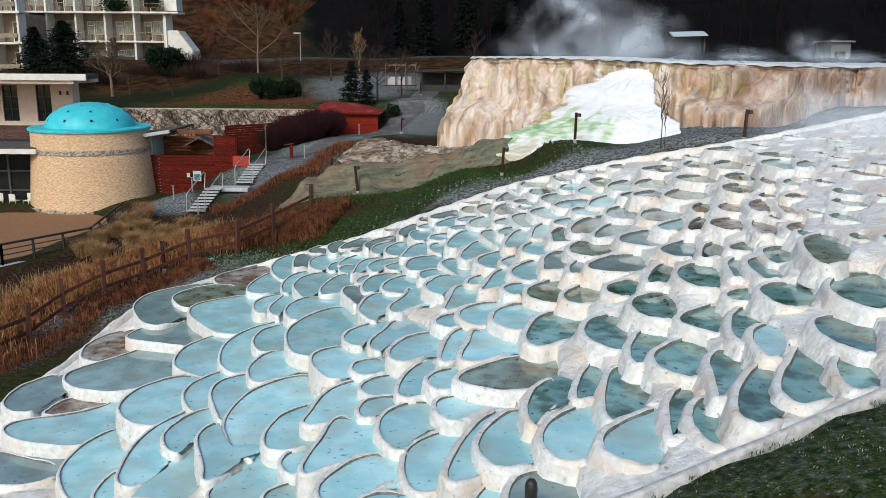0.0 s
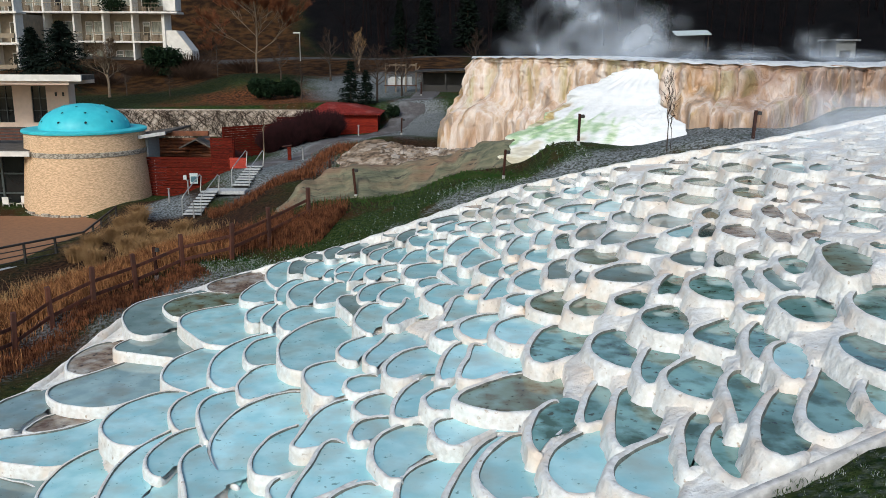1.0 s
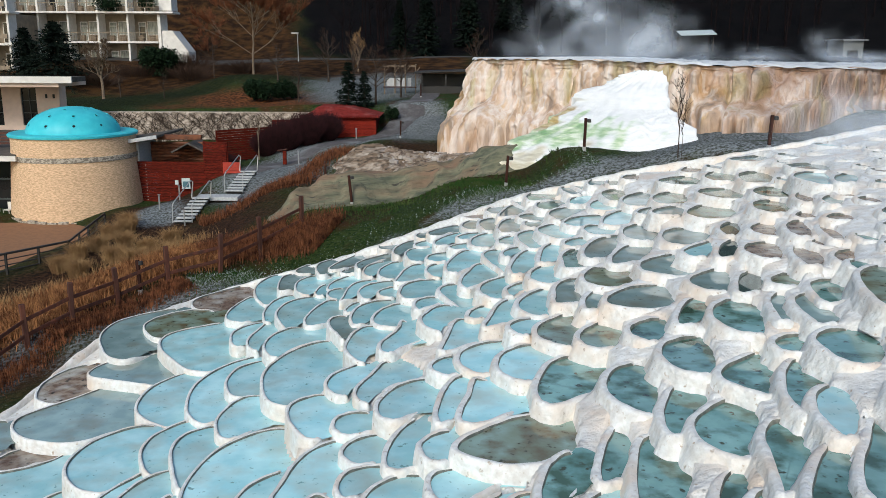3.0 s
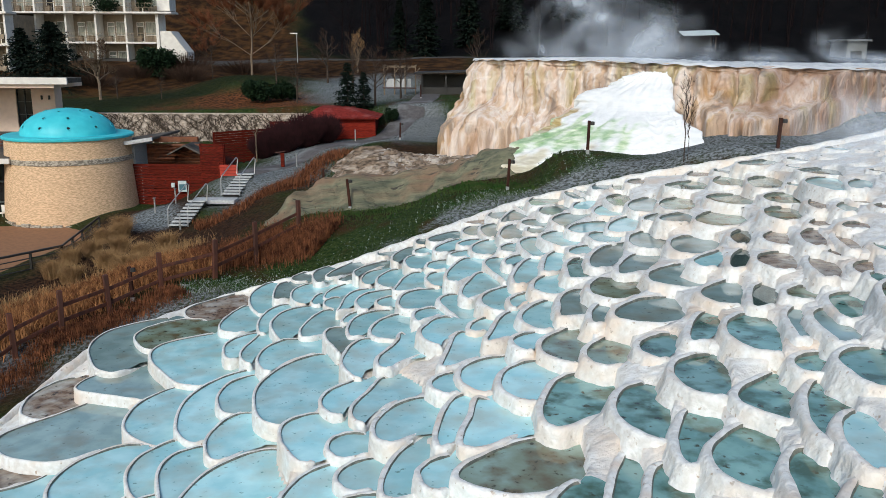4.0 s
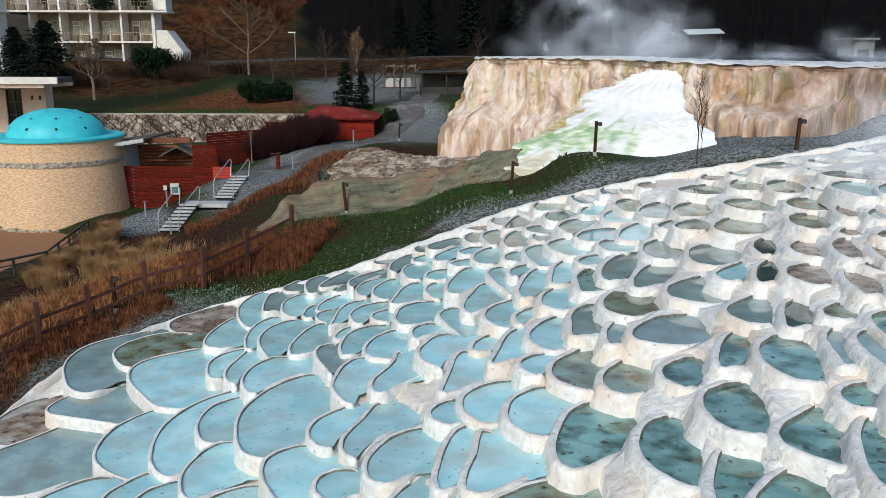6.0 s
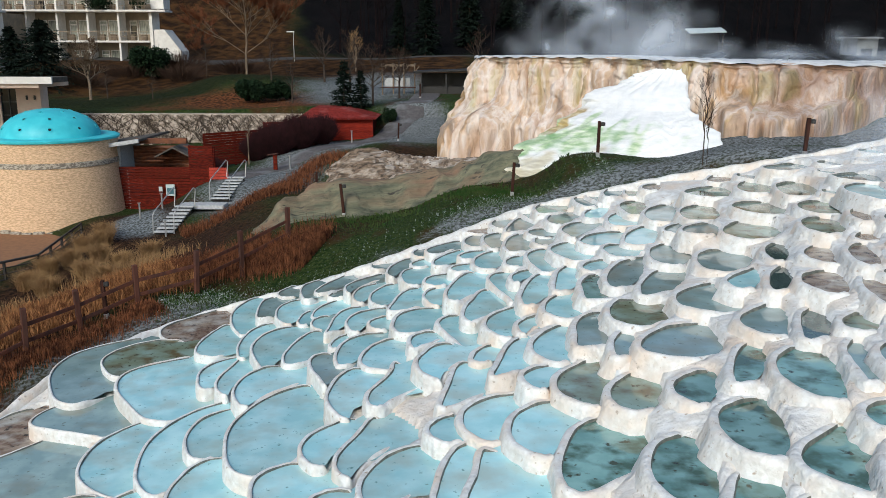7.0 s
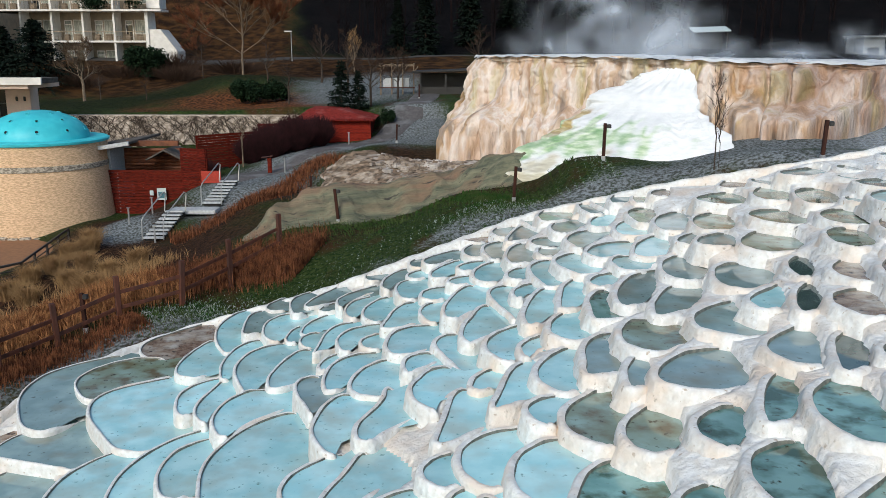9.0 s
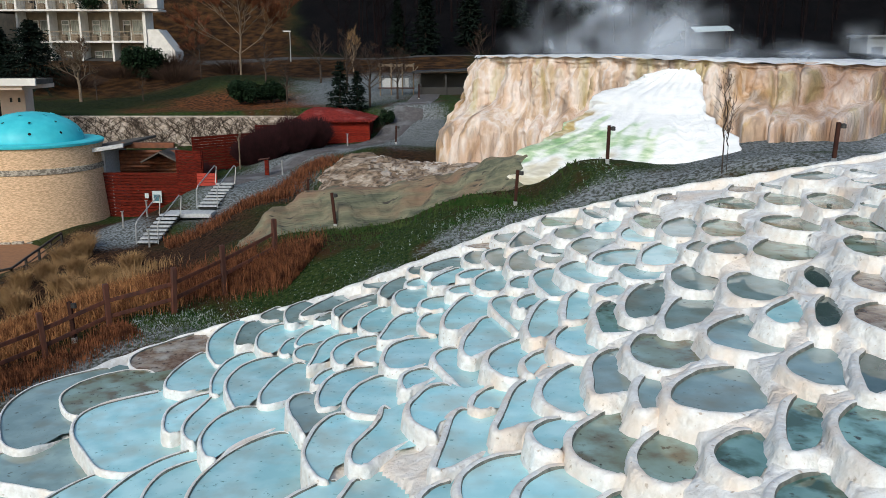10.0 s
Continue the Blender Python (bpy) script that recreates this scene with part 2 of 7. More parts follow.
def salt_material():
    """Dripstone: upright streaks of white, cream, ochre and brown."""
    m = material("ochre_salt_curtain", (0.5, 0.4, 0.3), None, 2, 0.75, 0.8, 9, stretch=(1, 1, 0.35), dist=0.1)
    n, link = m.node_tree.nodes, m.node_tree.links.new
    geo = n.new("ShaderNodeNewGeometry")
    tones = []
    for scale, stretch, stops in ((1.0, 0.22, [(0.32, (0.13, 0.085, 0.055)), (0.40, (0.47, 0.28, 0.14)), (0.47, (0.66, 0.48, 0.36)), (0.54, (0.80, 0.72, 0.66)), (0.60, (0.62, 0.43, 0.27)), (0.70, (0.30, 0.19, 0.11))]),
                                  (0.5, 0.6, [(0.34, (0.52, 0.33, 0.15)), (0.43, (0.74, 0.60, 0.49)), (0.52, (0.56, 0.43, 0.36)), (0.62, (0.84, 0.79, 0.75))]),
                                  (0.75, 0.05, [(0.56, (0.0, 0.0, 0.0)), (0.66, (1.0, 1.0, 1.0))]), (2.1, 0.07, [(0.55, (0.0, 0.0, 0.0)), (0.63, (1.0, 1.0, 1.0))])):
        mp = n.new("ShaderNodeMapping")
        mp.inputs["Scale"].default_value = (1, 1, stretch)
        link(geo.outputs["Position"], mp.inputs["Vector"])
        tx = n.new("ShaderNodeTexNoise")
        tx.inputs["Scale"].default_value, tx.inputs["Detail"].default_value, tx.inputs["Distortion"].default_value = scale, 6, 0.4
        link(mp.outputs[0], tx.inputs["Vector"])
        r = n.new("ShaderNodeValToRGB")
        e = r.color_ramp.elements
        while len(e) < len(stops):
            e.new(0.5)
        for k, (at, c) in enumerate(stops):
            e[k].position, e[k].color = at, (*c, 1)
        link(tx.outputs[0], r.inputs[0])
        tones.append(r.outputs[0])
    mx = n.new("ShaderNodeMix")
    mx.data_type = "RGBA"
    mx.inputs["Factor"].default_value = 0.36
    link(tones[0], mx.inputs[6])
    link(tones[1], mx.inputs[7])
    out = mx.outputs[2]
    for mask, tone, most in ((tones[2], (0.42, 0.37, 0.13), 0.55), (tones[3], (0.86, 0.80, 0.74), 0.3)):     # yellow-green and white drips
        f = n.new("ShaderNodeMath")
        f.operation = "MULTIPLY"
        f.inputs[1].default_value = most
        link(mask, f.inputs[0])
        drip = n.new("ShaderNodeMix")
        drip.data_type = "RGBA"
        link(f.outputs[0], drip.inputs["Factor"])
        link(out, drip.inputs[6])
        drip.inputs[7].default_value = (*tone, 1)
        out = drip.outputs[2]
    # this weight multiplies the wall browner and darker: shade put into its colour
    wet = n.new("ShaderNodeAttribute")
    wet.attribute_name = "shaded_brown"
    dimmed = n.new("ShaderNodeMix")
    dimmed.data_type, dimmed.blend_type = "RGBA", "MULTIPLY"
    link(wet.outputs["Fac"], dimmed.inputs["Factor"])
    link(out, dimmed.inputs[6])
    dimmed.inputs[7].default_value = (0.56, 0.48, 0.45, 1)
    link(dimmed.outputs[2], n["Principled BSDF"].inputs["Base Color"])
    return m


M_SALT = salt_material()
M_CRUST = material("white_salt_crust", (0.82, 0.82, 0.80), (0.66, 0.66, 0.64), 1.5, 0.6, 0.5, 6)


def fan_material():
    """White mineral water, stained by algae and cream sinter where the weights say."""
    m = material("stained_mineral_fan", (0.95, 0.95, 0.94), (0.86, 0.87, 0.86), 2.5, 0.35, 0.5, 9, dist=0.04, stretch=(0.7, 0.7, 2.0))
    n, link = m.node_tree.nodes, m.node_tree.links.new
    b = n["Principled BSDF"]
    out = b.inputs["Base Color"].links[0].from_socket
    geo = n.new("ShaderNodeNewGeometry")
    mp = n.new("ShaderNodeMapping")
    mp.inputs["Scale"].default_value = (0.6, 0.6, 3.0)
    link(geo.outputs["Position"], mp.inputs["Vector"])
    for name, scale, c0, c1 in (("cream", 1.6, (0.80, 0.76, 0.62), (0.56, 0.50, 0.37)), ("green", 1.9, (0.74, 0.82, 0.60), (0.26, 0.46, 0.20)), ("ochre", 2.4, (0.66, 0.52, 0.22), (0.40, 0.27, 0.10))):
        tx = n.new("ShaderNodeTexNoise")
        tx.inputs["Scale"].default_value, tx.inputs["Detail"].default_value = scale, 7
        link(mp.outputs[0], tx.inputs["Vector"])
        r = n.new("ShaderNodeMapRange")
        r.inputs["From Min"].default_value, r.inputs["From Max"].default_value = 0.38, 0.64
        link(tx.outputs[0], r.inputs["Value"])
        tone = n.new("ShaderNodeMix")
        tone.data_type = "RGBA"
        link(r.outputs[0], tone.inputs["Factor"])
        tone.inputs[6].default_value, tone.inputs[7].default_value = (*c0, 1), (*c1, 1)
        at = n.new("ShaderNodeAttribute")
        at.attribute_name = name
        k = n.new("ShaderNodeMath")
        k.operation, k.use_clamp = "MULTIPLY_ADD", True
        link(at.outputs["Fac"], k.inputs[0])
        k.inputs[1].default_value = 1.6
        sh = n.new("ShaderNodeMath")
        sh.operation = "MULTIPLY_ADD"
        link(tx.outputs[0], sh.inputs[0])
        sh.inputs[1].default_value, sh.inputs[2].default_value = 2.4, -1.75
        link(sh.outputs[0], k.inputs[2])
        g = n.new("ShaderNodeMath")
        g.operation, g.use_clamp = "MULTIPLY", True
        link(k.outputs[0], g.inputs[0])
        link(at.outputs["Fac"], g.inputs[1])
        mx = n.new("ShaderNodeMix")
        mx.data_type = "RGBA"
        link(g.outputs[0], mx.inputs["Factor"])
        link(out, mx.inputs[6])
        link(tone.outputs[2], mx.inputs[7])
        out = mx.outputs[2]
    link(out, b.inputs["Base Color"])
    return m


M_FALL = fan_material()
M_APRON = material("dull_sinter_apron", (0.215, 0.205, 0.13), (0.075, 0.085, 0.055), 2.0, 0.8, 1.0, 5, (0.23, 0.135, 0.085), 0.6, 0.60, dist=0.10, soft=0.10, spread=0.16, stretch=(0.30, 2.2, 1.6), speck=(0.05, 0.045, 0.035), speck_scale=3.2, speck_at=0.66, turn=-22)
M_RUBBLE = material("pinkish_sinter_ledges", (0.33, 0.235, 0.165), (0.085, 0.065, 0.048), 2.6, 0.85, 1.0, 7, (0.58, 0.49, 0.40), 1.2, 0.58, dist=0.12, soft=0.10, spread=0.13, stretch=(0.4, 2.0, 4), turn=-22)
M_SIGN = material("pale_sign_sheet", (0.55, 0.62, 0.62), (0.50, 0.57, 0.57), 5, 0.5, 0.0)
M_SIGNDARK = material("dark_teal_print", (0.06, 0.16, 0.19), (0.05, 0.13, 0.16), 5, 0.5, 0.0)
M_ASPH = material("worn_asphalt", (0.055, 0.053, 0.05), (0.07, 0.067, 0.063), 10, 0.85, 0.3, 60)


# ---- helpers for things ----
def link_mesh(name, bm, mat, parent=None, label="", smooth=False):
    me = bpy.data.meshes.new(name)
    bm.to_mesh(me)
    bm.free()
    if smooth:
        me.polygons.foreach_set("use_smooth", [True] * len(me.polygons))
    me.materials.append(mat)
    ob = new(name, me)
    ob.parent = parent
    if label:
        ob["label"] = label
    return ob


def part(name, bm, mat, parent, label="", smooth=False):
    return link_mesh(name, bm, mat, parent, label, smooth)


def thing(name, label, category, group="", at=None, kind=""):
    ob = new(name)
    if at is not None:
        ob.matrix_basis = at
    return tagged(ob, label, category, group, kind)


def box(bm, x0, y0, z0, x1, y1, z1, bevel=0.0, m=None):
    made = bmesh.ops.create_cube(bm, size=1.0, matrix=Matrix.LocRotScale(((x0 + x1) / 2, (y0 + y1) / 2, (z0 + z1) / 2), None, (x1 - x0, y1 - y0, z1 - z0)))
    vs = made["verts"]
    if bevel:
        es = list({e for v in vs for e in v.link_edges})
        vs = bmesh.ops.bevel(bm, geom=es, offset=bevel, segments=1, affect="EDGES")["verts"]
    if m is not None:
        bmesh.ops.transform(bm, matrix=m, verts=vs)
    return bm


def boxed(*a, **k):
    return box(bmesh.new(), *a, **k)


def rod(bm, a, b, r0, r1=None, sides=6):
    """A tapered bar from a to b."""
    a, b = Vector(a), Vector(b)
    r1 = r0 if r1 is None else r1
    q = (b - a).to_track_quat("Z", "Y").to_matrix()
    rings = []
    for c, r in ((a, r0), (b, r1)):
        rings.append([bm.verts.new(c + q @ Vector((r * math.cos(2 * math.pi * k / sides), r * math.sin(2 * math.pi * k / sides), 0))) for k in range(sides)])
    for k in range(sides):
        bm.faces.new((rings[0][k], rings[0][(k + 1) % sides], rings[1][(k + 1) % sides], rings[1][k]))
    bm.faces.new(rings[0][::-1])
    bm.faces.new(rings[1])
    return bm


def bent(bm, pts, r, sides=6):
    for a, b in zip(pts, pts[1:]):
        rod(bm, a, b, r, r, sides)
    return bm


def lathe(bm, profile, sides=48, cx=0.0, cy=0.0):
    """Rings of (radius, z) round a vertical axis."""
    rings = []
    for r, z in profile:
        rings.append([bm.verts.new((cx + r * math.cos(2 * math.pi * k / sides), cy + r * math.sin(2 * math.pi * k / sides), z)) for k in range(sides)])
    for a, b in zip(rings, rings[1:]):
        for k in range(sides):
            bm.faces.new((a[k], a[(k + 1) % sides], b[(k + 1) % sides], b[k]))
    return bm


def sheet(name, xs, ys, height, mat, keep=None, smooth=True, kind="structure", label="", category=""):
    """A height field over xs, ys."""
    X, Y = np.meshgrid(xs, ys)
    Z = height(X, Y)
    nx, ny = len(xs), len(ys)
    k = np.arange((ny - 1) * nx).reshape(ny - 1, nx)[:, :-1].ravel()
    faces = np.stack([k, k + 1, k + nx + 1, k + nx], 1)
    if keep is not None:
        ok = keep(X, Y).ravel()
        faces = faces[ok[faces].all(1)]
    me = bpy.data.meshes.new(name)
    me.from_pydata(np.stack([X.ravel(), Y.ravel(), Z.ravel()], 1).tolist(), [], faces.tolist())
    if smooth:
        me.polygons.foreach_set("use_smooth", [True] * len(me.polygons))
    me.materials.append(mat)
    return tagged(new(name, me), label, category, kind=kind)


def joined(name, verts, faces, mat, label="", category="", kind="", parent=None, smooth=False):
    me = bpy.data.meshes.new(name)
    me.from_pydata(verts, [], faces)
    if smooth:
        me.polygons.foreach_set("use_smooth", [True] * len(me.polygons))
    me.materials.append(mat)
    ob = new(name, me)
    ob.parent = parent
    return tagged(ob, label, category, kind=kind)


def wave(x, y, s=1.0, seed=0.0):
    """Smooth, cheap noise about -1 to 1 on arrays."""
    x, y = np.asarray(x, float) * s + seed, np.asarray(y, float) * s - seed
    return (np.sin(1.7 * x + 0.9 * np.sin(1.3 * y + seed)) + np.sin(2.1 * y + 1.1 * np.sin(1.1 * x)) + 0.6 * np.sin(3.9 * x + 2.7 * y + seed) + 0.4 * np.sin(6.1 * y - 5.3 * x)) / 3.0


# ---- the lie of the land ----
def terrace(x, y):
    """The smooth slope that the pools step down."""
    u, v = np.asarray(x, float) / 10, (np.asarray(y, float) - 22) / 10
    swell = 0.42 * np.exp(-((10 * u + 9.3) ** 2 + (10 * v - 3.4) ** 2) / 7.22)          # the raised far-left corner
    return 4.119 + 2.583 * u - 0.006 * v - 0.045 * u * u - 0.197 * u * v + 0.068 * v * v + swell


FIELD = [(-11.45, 19.9), (-10.48, 22.7), (-9.6, 26.4), (-8.9, 28.75), (-7.95, 29.75), (-6.3, 30.18), (-3.4, 30.5), (-0.1, 32.1), (2.6, 33.9), (7.2, 33.9), (11.5, 32.3), (16.7, 31.6), (24, 31.5), (24, 20), (15.0, 14.5), (9.5, 11.6), (5.7, 10.27), (2.2, 9.2), (-1, 8.4), (-6, 7.5), (-12, 10)]


def field_distance(x, y):
    """Metres inside (plus) or outside (minus) the outline of the pool field."""
    x, y = np.asarray(x, float), np.asarray(y, float)
    inside = np.zeros(x.shape, bool)
    best = np.full(x.shape, 1e9)
    for (ax, ay), (bx, by) in zip(FIELD, FIELD[1:] + FIELD[:1]):
        dx, dy = bx - ax, by - ay
        t = np.clip(((x - ax) * dx + (y - ay) * dy) / (dx * dx + dy * dy), 0, 1)
        best = np.minimum(best, np.hypot(x - ax - t * dx, y - ay - t * dy))
        if dy:
            hit = ((ay > y) != (by > y)) & (x < dx * (y - ay) / dy + ax)
            inside ^= hit
    return np.where(inside, best, -best)


LOW = np.array([(-12.5, 25, 1.1), (-11.6, 28.05, 1.75), (-8, 32.1, 2.3), (-3.9, 38.4, 3.75), (2.5, 37.3, 4.8), (5.7, 37.7, 6.3), (11.5, 32.9, 7.0), (12.9, 38, 6.95),
                (20, 41, 7.7), (30, 40, 8.5), (-22, 46, -0.3), (-24, 41, -0.7), (-17, 36, 0.6), (-15, 41, 1.2), (-13.8, 45, 1.45), (-12.8, 47.5, 2.2), (-11.3, 51.7, 3.25), (-6.8, 45, 3.5),
                (-10.5, 53, 3.4), (-6.4, 58, 4.3), (-1.9, 70, 5.7), (-3.6, 57, 4.7), (-4.8, 50, 4.6), (-22, 53, 0.9), (-17, 52.5, 1.25), (-20, 64, 3.6), (6, 66, 6.0)])
NEAR = np.array([(-16, 15, 0.0), (-12, 5, 1.0), (-4, 5, 3.05), (1, 7.2, 4.42), (3, 7, 4.9), (5.5, 8.6, 5.6), (8, 9, 6.35), (10.5, 10.4, 6.95), (14, 13, 7.75), (22, 22, 9), (-19, 28, 0.2)])
HIGH = np.array([(-17, 69, 5.9), (-25, 69, 5.75), (-10, 69, 6.2), (-18.7, 85, 8.06), (-32, 83, 5.7), (-25, 80, 6.3), (-13, 110, 9.35), (1, 110, 9.7), (-38, 106, 8.6), (27, 97, 10.4), (-1, 80, 6.8), (6, 90, 8.5)])


def blend(points, x, y, p=3.0):
    w = [1.0 / (np.hypot(x - a, y - b) ** p + 0.3) for a, b, _ in points]
    return sum(k * z for k, (_, _, z) in zip(w, points)) / sum(w)


def land(x, y):
    x, y = np.asarray(x, float), np.asarray(y, float)
    low = blend(np.concatenate([LOW, NEAR]), x, y)
    high = blend(HIGH, x, y)
    k = np.clip((y - 67.0) / 1.0, 0, 1)
    g = low * (1 - k) + high * k
    g = g + 0.05 * wave(x, y, 0.9)
    far = np.clip((y - 112) / 30, 0, None)
    g = g + np.minimum(11 * far ** 1.3, 70)                       # the wooded hill
    left = np.clip((y - 84) / 24, 0, 1) * np.clip((-x - 12) / 20, 0, 1.6)
    g = g + left * np.clip((y - 100) / 14, 0, 6)                   # the brown slope beside the hotel
    d = field_distance(x, y)
    t = terrace(x, y)
    k = np.clip((d + 1.2) / 1.2, 0, 1)
    return g * (1 - k) + (t - np.where(y < 14, 0.07, 0.12)) * k - np.clip(d / 0.4, 0, 1) * 0.8


xs = np.unique(np.concatenate([np.arange(-400, -46, 12), np.arange(-46, 46, 0.5), np.arange(46, 401, 12)]))
ys = np.unique(np.concatenate([np.arange(-60, 0, 6), np.arange(0, 70, 0.5), np.arange(70, 130, 1.5), np.arange(130, 420, 10)]))
ground = sheet("ground", xs, ys, land, M_GRASS, label="frosty winter grass and bare soil sloping up to the wood", category="ground")


def cover(ground):
    """Which cover grows or lies where on the ground."""
    n = len(ground.data.vertices)
    co = np.empty(n * 3, np.float32)
    ground.data.vertices.foreach_get("co", co)
    x, y, z = co.reshape(-1, 3).T.astype(float)
    w1, w2 = wave(x, y, 0.35), wave(x, y, 1.1, 3.0)

    def ramp(v, lo, hi):
        t = np.clip((v - lo) / (hi - lo), 0, 1)
        return t * t * (3 - 2 * t)

    def spot(cx, cy, rx, ry, soft=0.5):
        return 1 - ramp(np.hypot((x - cx) / rx, (y - cy) / ry) + 0.12 * w2 + 0.1 * w1, 1 - soft, 1 + soft * 0.4)

    d = field_distance(x, y)
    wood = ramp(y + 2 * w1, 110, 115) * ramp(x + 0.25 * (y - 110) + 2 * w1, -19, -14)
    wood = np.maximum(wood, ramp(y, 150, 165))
    # the same near-black tone on the treeless ground behind the salt hill
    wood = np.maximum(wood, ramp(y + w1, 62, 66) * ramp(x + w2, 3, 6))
    hill = ramp(y + 2 * w2, 84, 90) * (1 - wood) * ramp(-x, -6, -1)
    leaf = np.clip(spot(-16, 75, 6.5, 5) + spot(-12, 71, 4, 3) + spot(-20, 71, 5, 2.5) * 0.6, 0, 1)
    lawn = spot(-30, 78, 12, 10) + spot(-20, 84, 10, 4)
    soil = np.clip(spot(-15.5, 31, 6, 14) + spot(-12, 40, 6, 6) + spot(-9, 47, 3, 4) + spot(-16.5, 47, 4, 5), 0, 1) * ramp(-d, 0.2, 0.8)
    frost = np.clip(spot(-9.5, 51, 4.2, 6.5) + spot(-8, 59.5, 5, 4) + spot(-7, 82, 6.5, 14) * 0.95 + spot(-12.5, 25.5, 0.9, 3.4) * 0.7 + spot(-2, 64, 2.5, 8) + spot(-15.3, 46.5, 1.6, 2.6), 0, 1)
    edge = ramp(-d, 0.15, 0.5) * (1 - ramp(-d, 1.0, 2.0)) * ramp(y, 24, 27)
    frost = np.maximum(frost, edge * ramp(w1 + 0.7 * w2, -0.6, 0.2))
    frost = np.maximum(frost, ramp(x, 6.5, 9) * ramp(y, 34.5, 35.4) * (1 - ramp(y, 39, 41)) * 0.95)
    frost = np.maximum(frost, (1 - ramp(y, 12, 14)) * 0.22)
    frost = np.maximum(frost, ramp(-x, 5.5, 7) * ramp(y, 25, 28) * ramp(-d, 0.3, 0.5) * (1 - ramp(-d + 0.2 * w2, 1.0, 1.5)) * 0.8)
    soil = np.maximum(soil, spot(0.5, 39.2, 3.2, 1.6) * 0.8 + spot(-4, 36.6, 2, 1.2) * 0.7 + spot(5, 38.2, 2, 1.0) * 0.5 + spot(-1.5, 53, 3.6, 5) * 0.9).clip(0, 1)
    frost = np.maximum(frost, ramp(x + 0.5 * w1, 3.5, 7) * ramp(-d, 0.2, 0.4) * (1 - ramp(-d + 0.3 * w2, 1.7, 2.5)) * (y > 28) * 0.95)
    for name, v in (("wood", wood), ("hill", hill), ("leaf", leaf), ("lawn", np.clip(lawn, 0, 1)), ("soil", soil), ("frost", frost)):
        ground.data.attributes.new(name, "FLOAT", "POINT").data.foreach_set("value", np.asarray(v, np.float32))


cover(ground)


def laid(name, centre, width, mat, lift, label, steps=10, rise=0.0, category="ground"):
    """A strip that follows the land along a line; width may change from point to point."""
    pts = []
    for (ax, ay, aw), (bx, by, bw) in zip([(x, y, w) for (x, y), w in zip(centre, width)], [(x, y, w) for (x, y), w in zip(centre[1:], width[1:])]):
        for k in range(steps):
            f = k / steps
            pts.append((ax + f * (bx - ax), ay + f * (by - ay), aw + f * (bw - aw)))
    pts.append((*centre[-1], width[-1]))
    p = np.array(pts)
    for _ in range(6):
        p[1:-1] = (p[:-2] + 2 * p[1:-1] + p[2:]) / 4
    tang = np.gradient(p[:, :2], axis=0)
    tang /= np.linalg.norm(tang, axis=1)[:, None]
    side = np.stack([-tang[:, 1], tang[:, 0]], 1)
    n = 11
    verts, faces = [], []
    for i in range(len(p)):
        for j in range(n):
            f = 2 * j / (n - 1) - 1
            wob = 1 + 0.06 * math.sin(i * 1.3 + 3 * f)
            q = p[i, :2] + side[i] * f * p[i, 2] / 2 * wob
            edge = (1 - f * f)
            verts.append((q[0], q[1], float(land(q[0], q[1])) + lift * min(1, 4 * edge) - (0.12 if edge == 0 else 0) + rise * edge))
    for i in range(len(p) - 1):
        for j in range(n - 1):
            a = i * n + j
            faces.append((a, a + 1, a + n + 1, a + n))
    return joined(name, verts, faces, mat, label, category, "structure", smooth=True)


# ---- the pools ----
POOLS = []


def basin(x, y, a, b, turn, bend, taper, kink, z, water):
    """One pool: its middle, long and short half, turn of the long axis, bean bend, pear taper, S-shaped kink, level and kind of water."""
    POOLS.append([x, y, a, b, turn, bend, taper, kink, z, water])


basin(-9.38, 22.52, 1.30, 0.57, 98, -0.25, -0.18, -0.09, 1.95, "m")
basin(-8.08, 20.83, 1.79, 1.10, 81, 0.15, -0.57, 0.47, 2.03, "g")
basin(-7.61, 22.70, 1.25, 0.87, 132, -0.19, 0.49, -0.57, 2.25, "g")
basin(-6.04, 20.41, 1.66, 0.55, 101, -0.90, -0.11, 0.08, 2.47, "b")
basin(-5.30, 17.61, 1.17, 0.31, 97, -0.90, -0.22, -0.50, 2.65, "b")
basin(-4.83, 20.47, 1.96, 0.61, 86, -0.49, 0.08, 0.04, 2.73, "b")
basin(-4.34, 20.64, 1.17, 0.39, 90, -0.61, -0.25, -0.49, 2.90, "b")
basin(-3.87, 18.26, 1.05, 0.54, 82, 0.04, 0.33, 0.31, 3.02, "b")
basin(-4.07, 13.93, 1.14, 0.30, 107, 0.24, -0.13, -1.00, 3.08, "b")
basin(-5.02, 15.60, 1.04, 0.34, 84, -0.57, 0.06, 0.24, 2.70, "b")
basin(-5.57, 15.12, 1.61, 0.35, 92, -0.45, -0.58, -0.60, 2.55, "b")
basin(-4.82, 13.85, 1.13, 0.45, 83, 0.25, -0.44, 0.08, 2.55, "b")
basin(-6.25, 17.52, 1.41, 0.67, 91, -0.49, -0.10, -0.14, 2.51, "b")
basin(-8.34, 17.79, 1.33, 0.91, 41, 0.90, -0.30, 0.29, 1.81, "b")
basin(-8.79, 18.74, 0.63, 0.45, 50, -0.05, 0.26, -0.26, 1.79, "m")
basin(-9.88, 19.26, 1.17, 0.55, 96, -0.28, -0.07, 0.16, 1.89, "g")
basin(-8.84, 16.11, 1.03, 0.58, 153, -0.48, -0.19, -0.05, 1.55, "g")
basin(-7.04, 15.88, 1.62, 0.53, 94, -0.52, 0.16, 0.08, 1.84, "b")
basin(-6.14, 14.15, 0.61, 0.16, 94, -0.22, 0.01, 0.32, 2.20, "b")
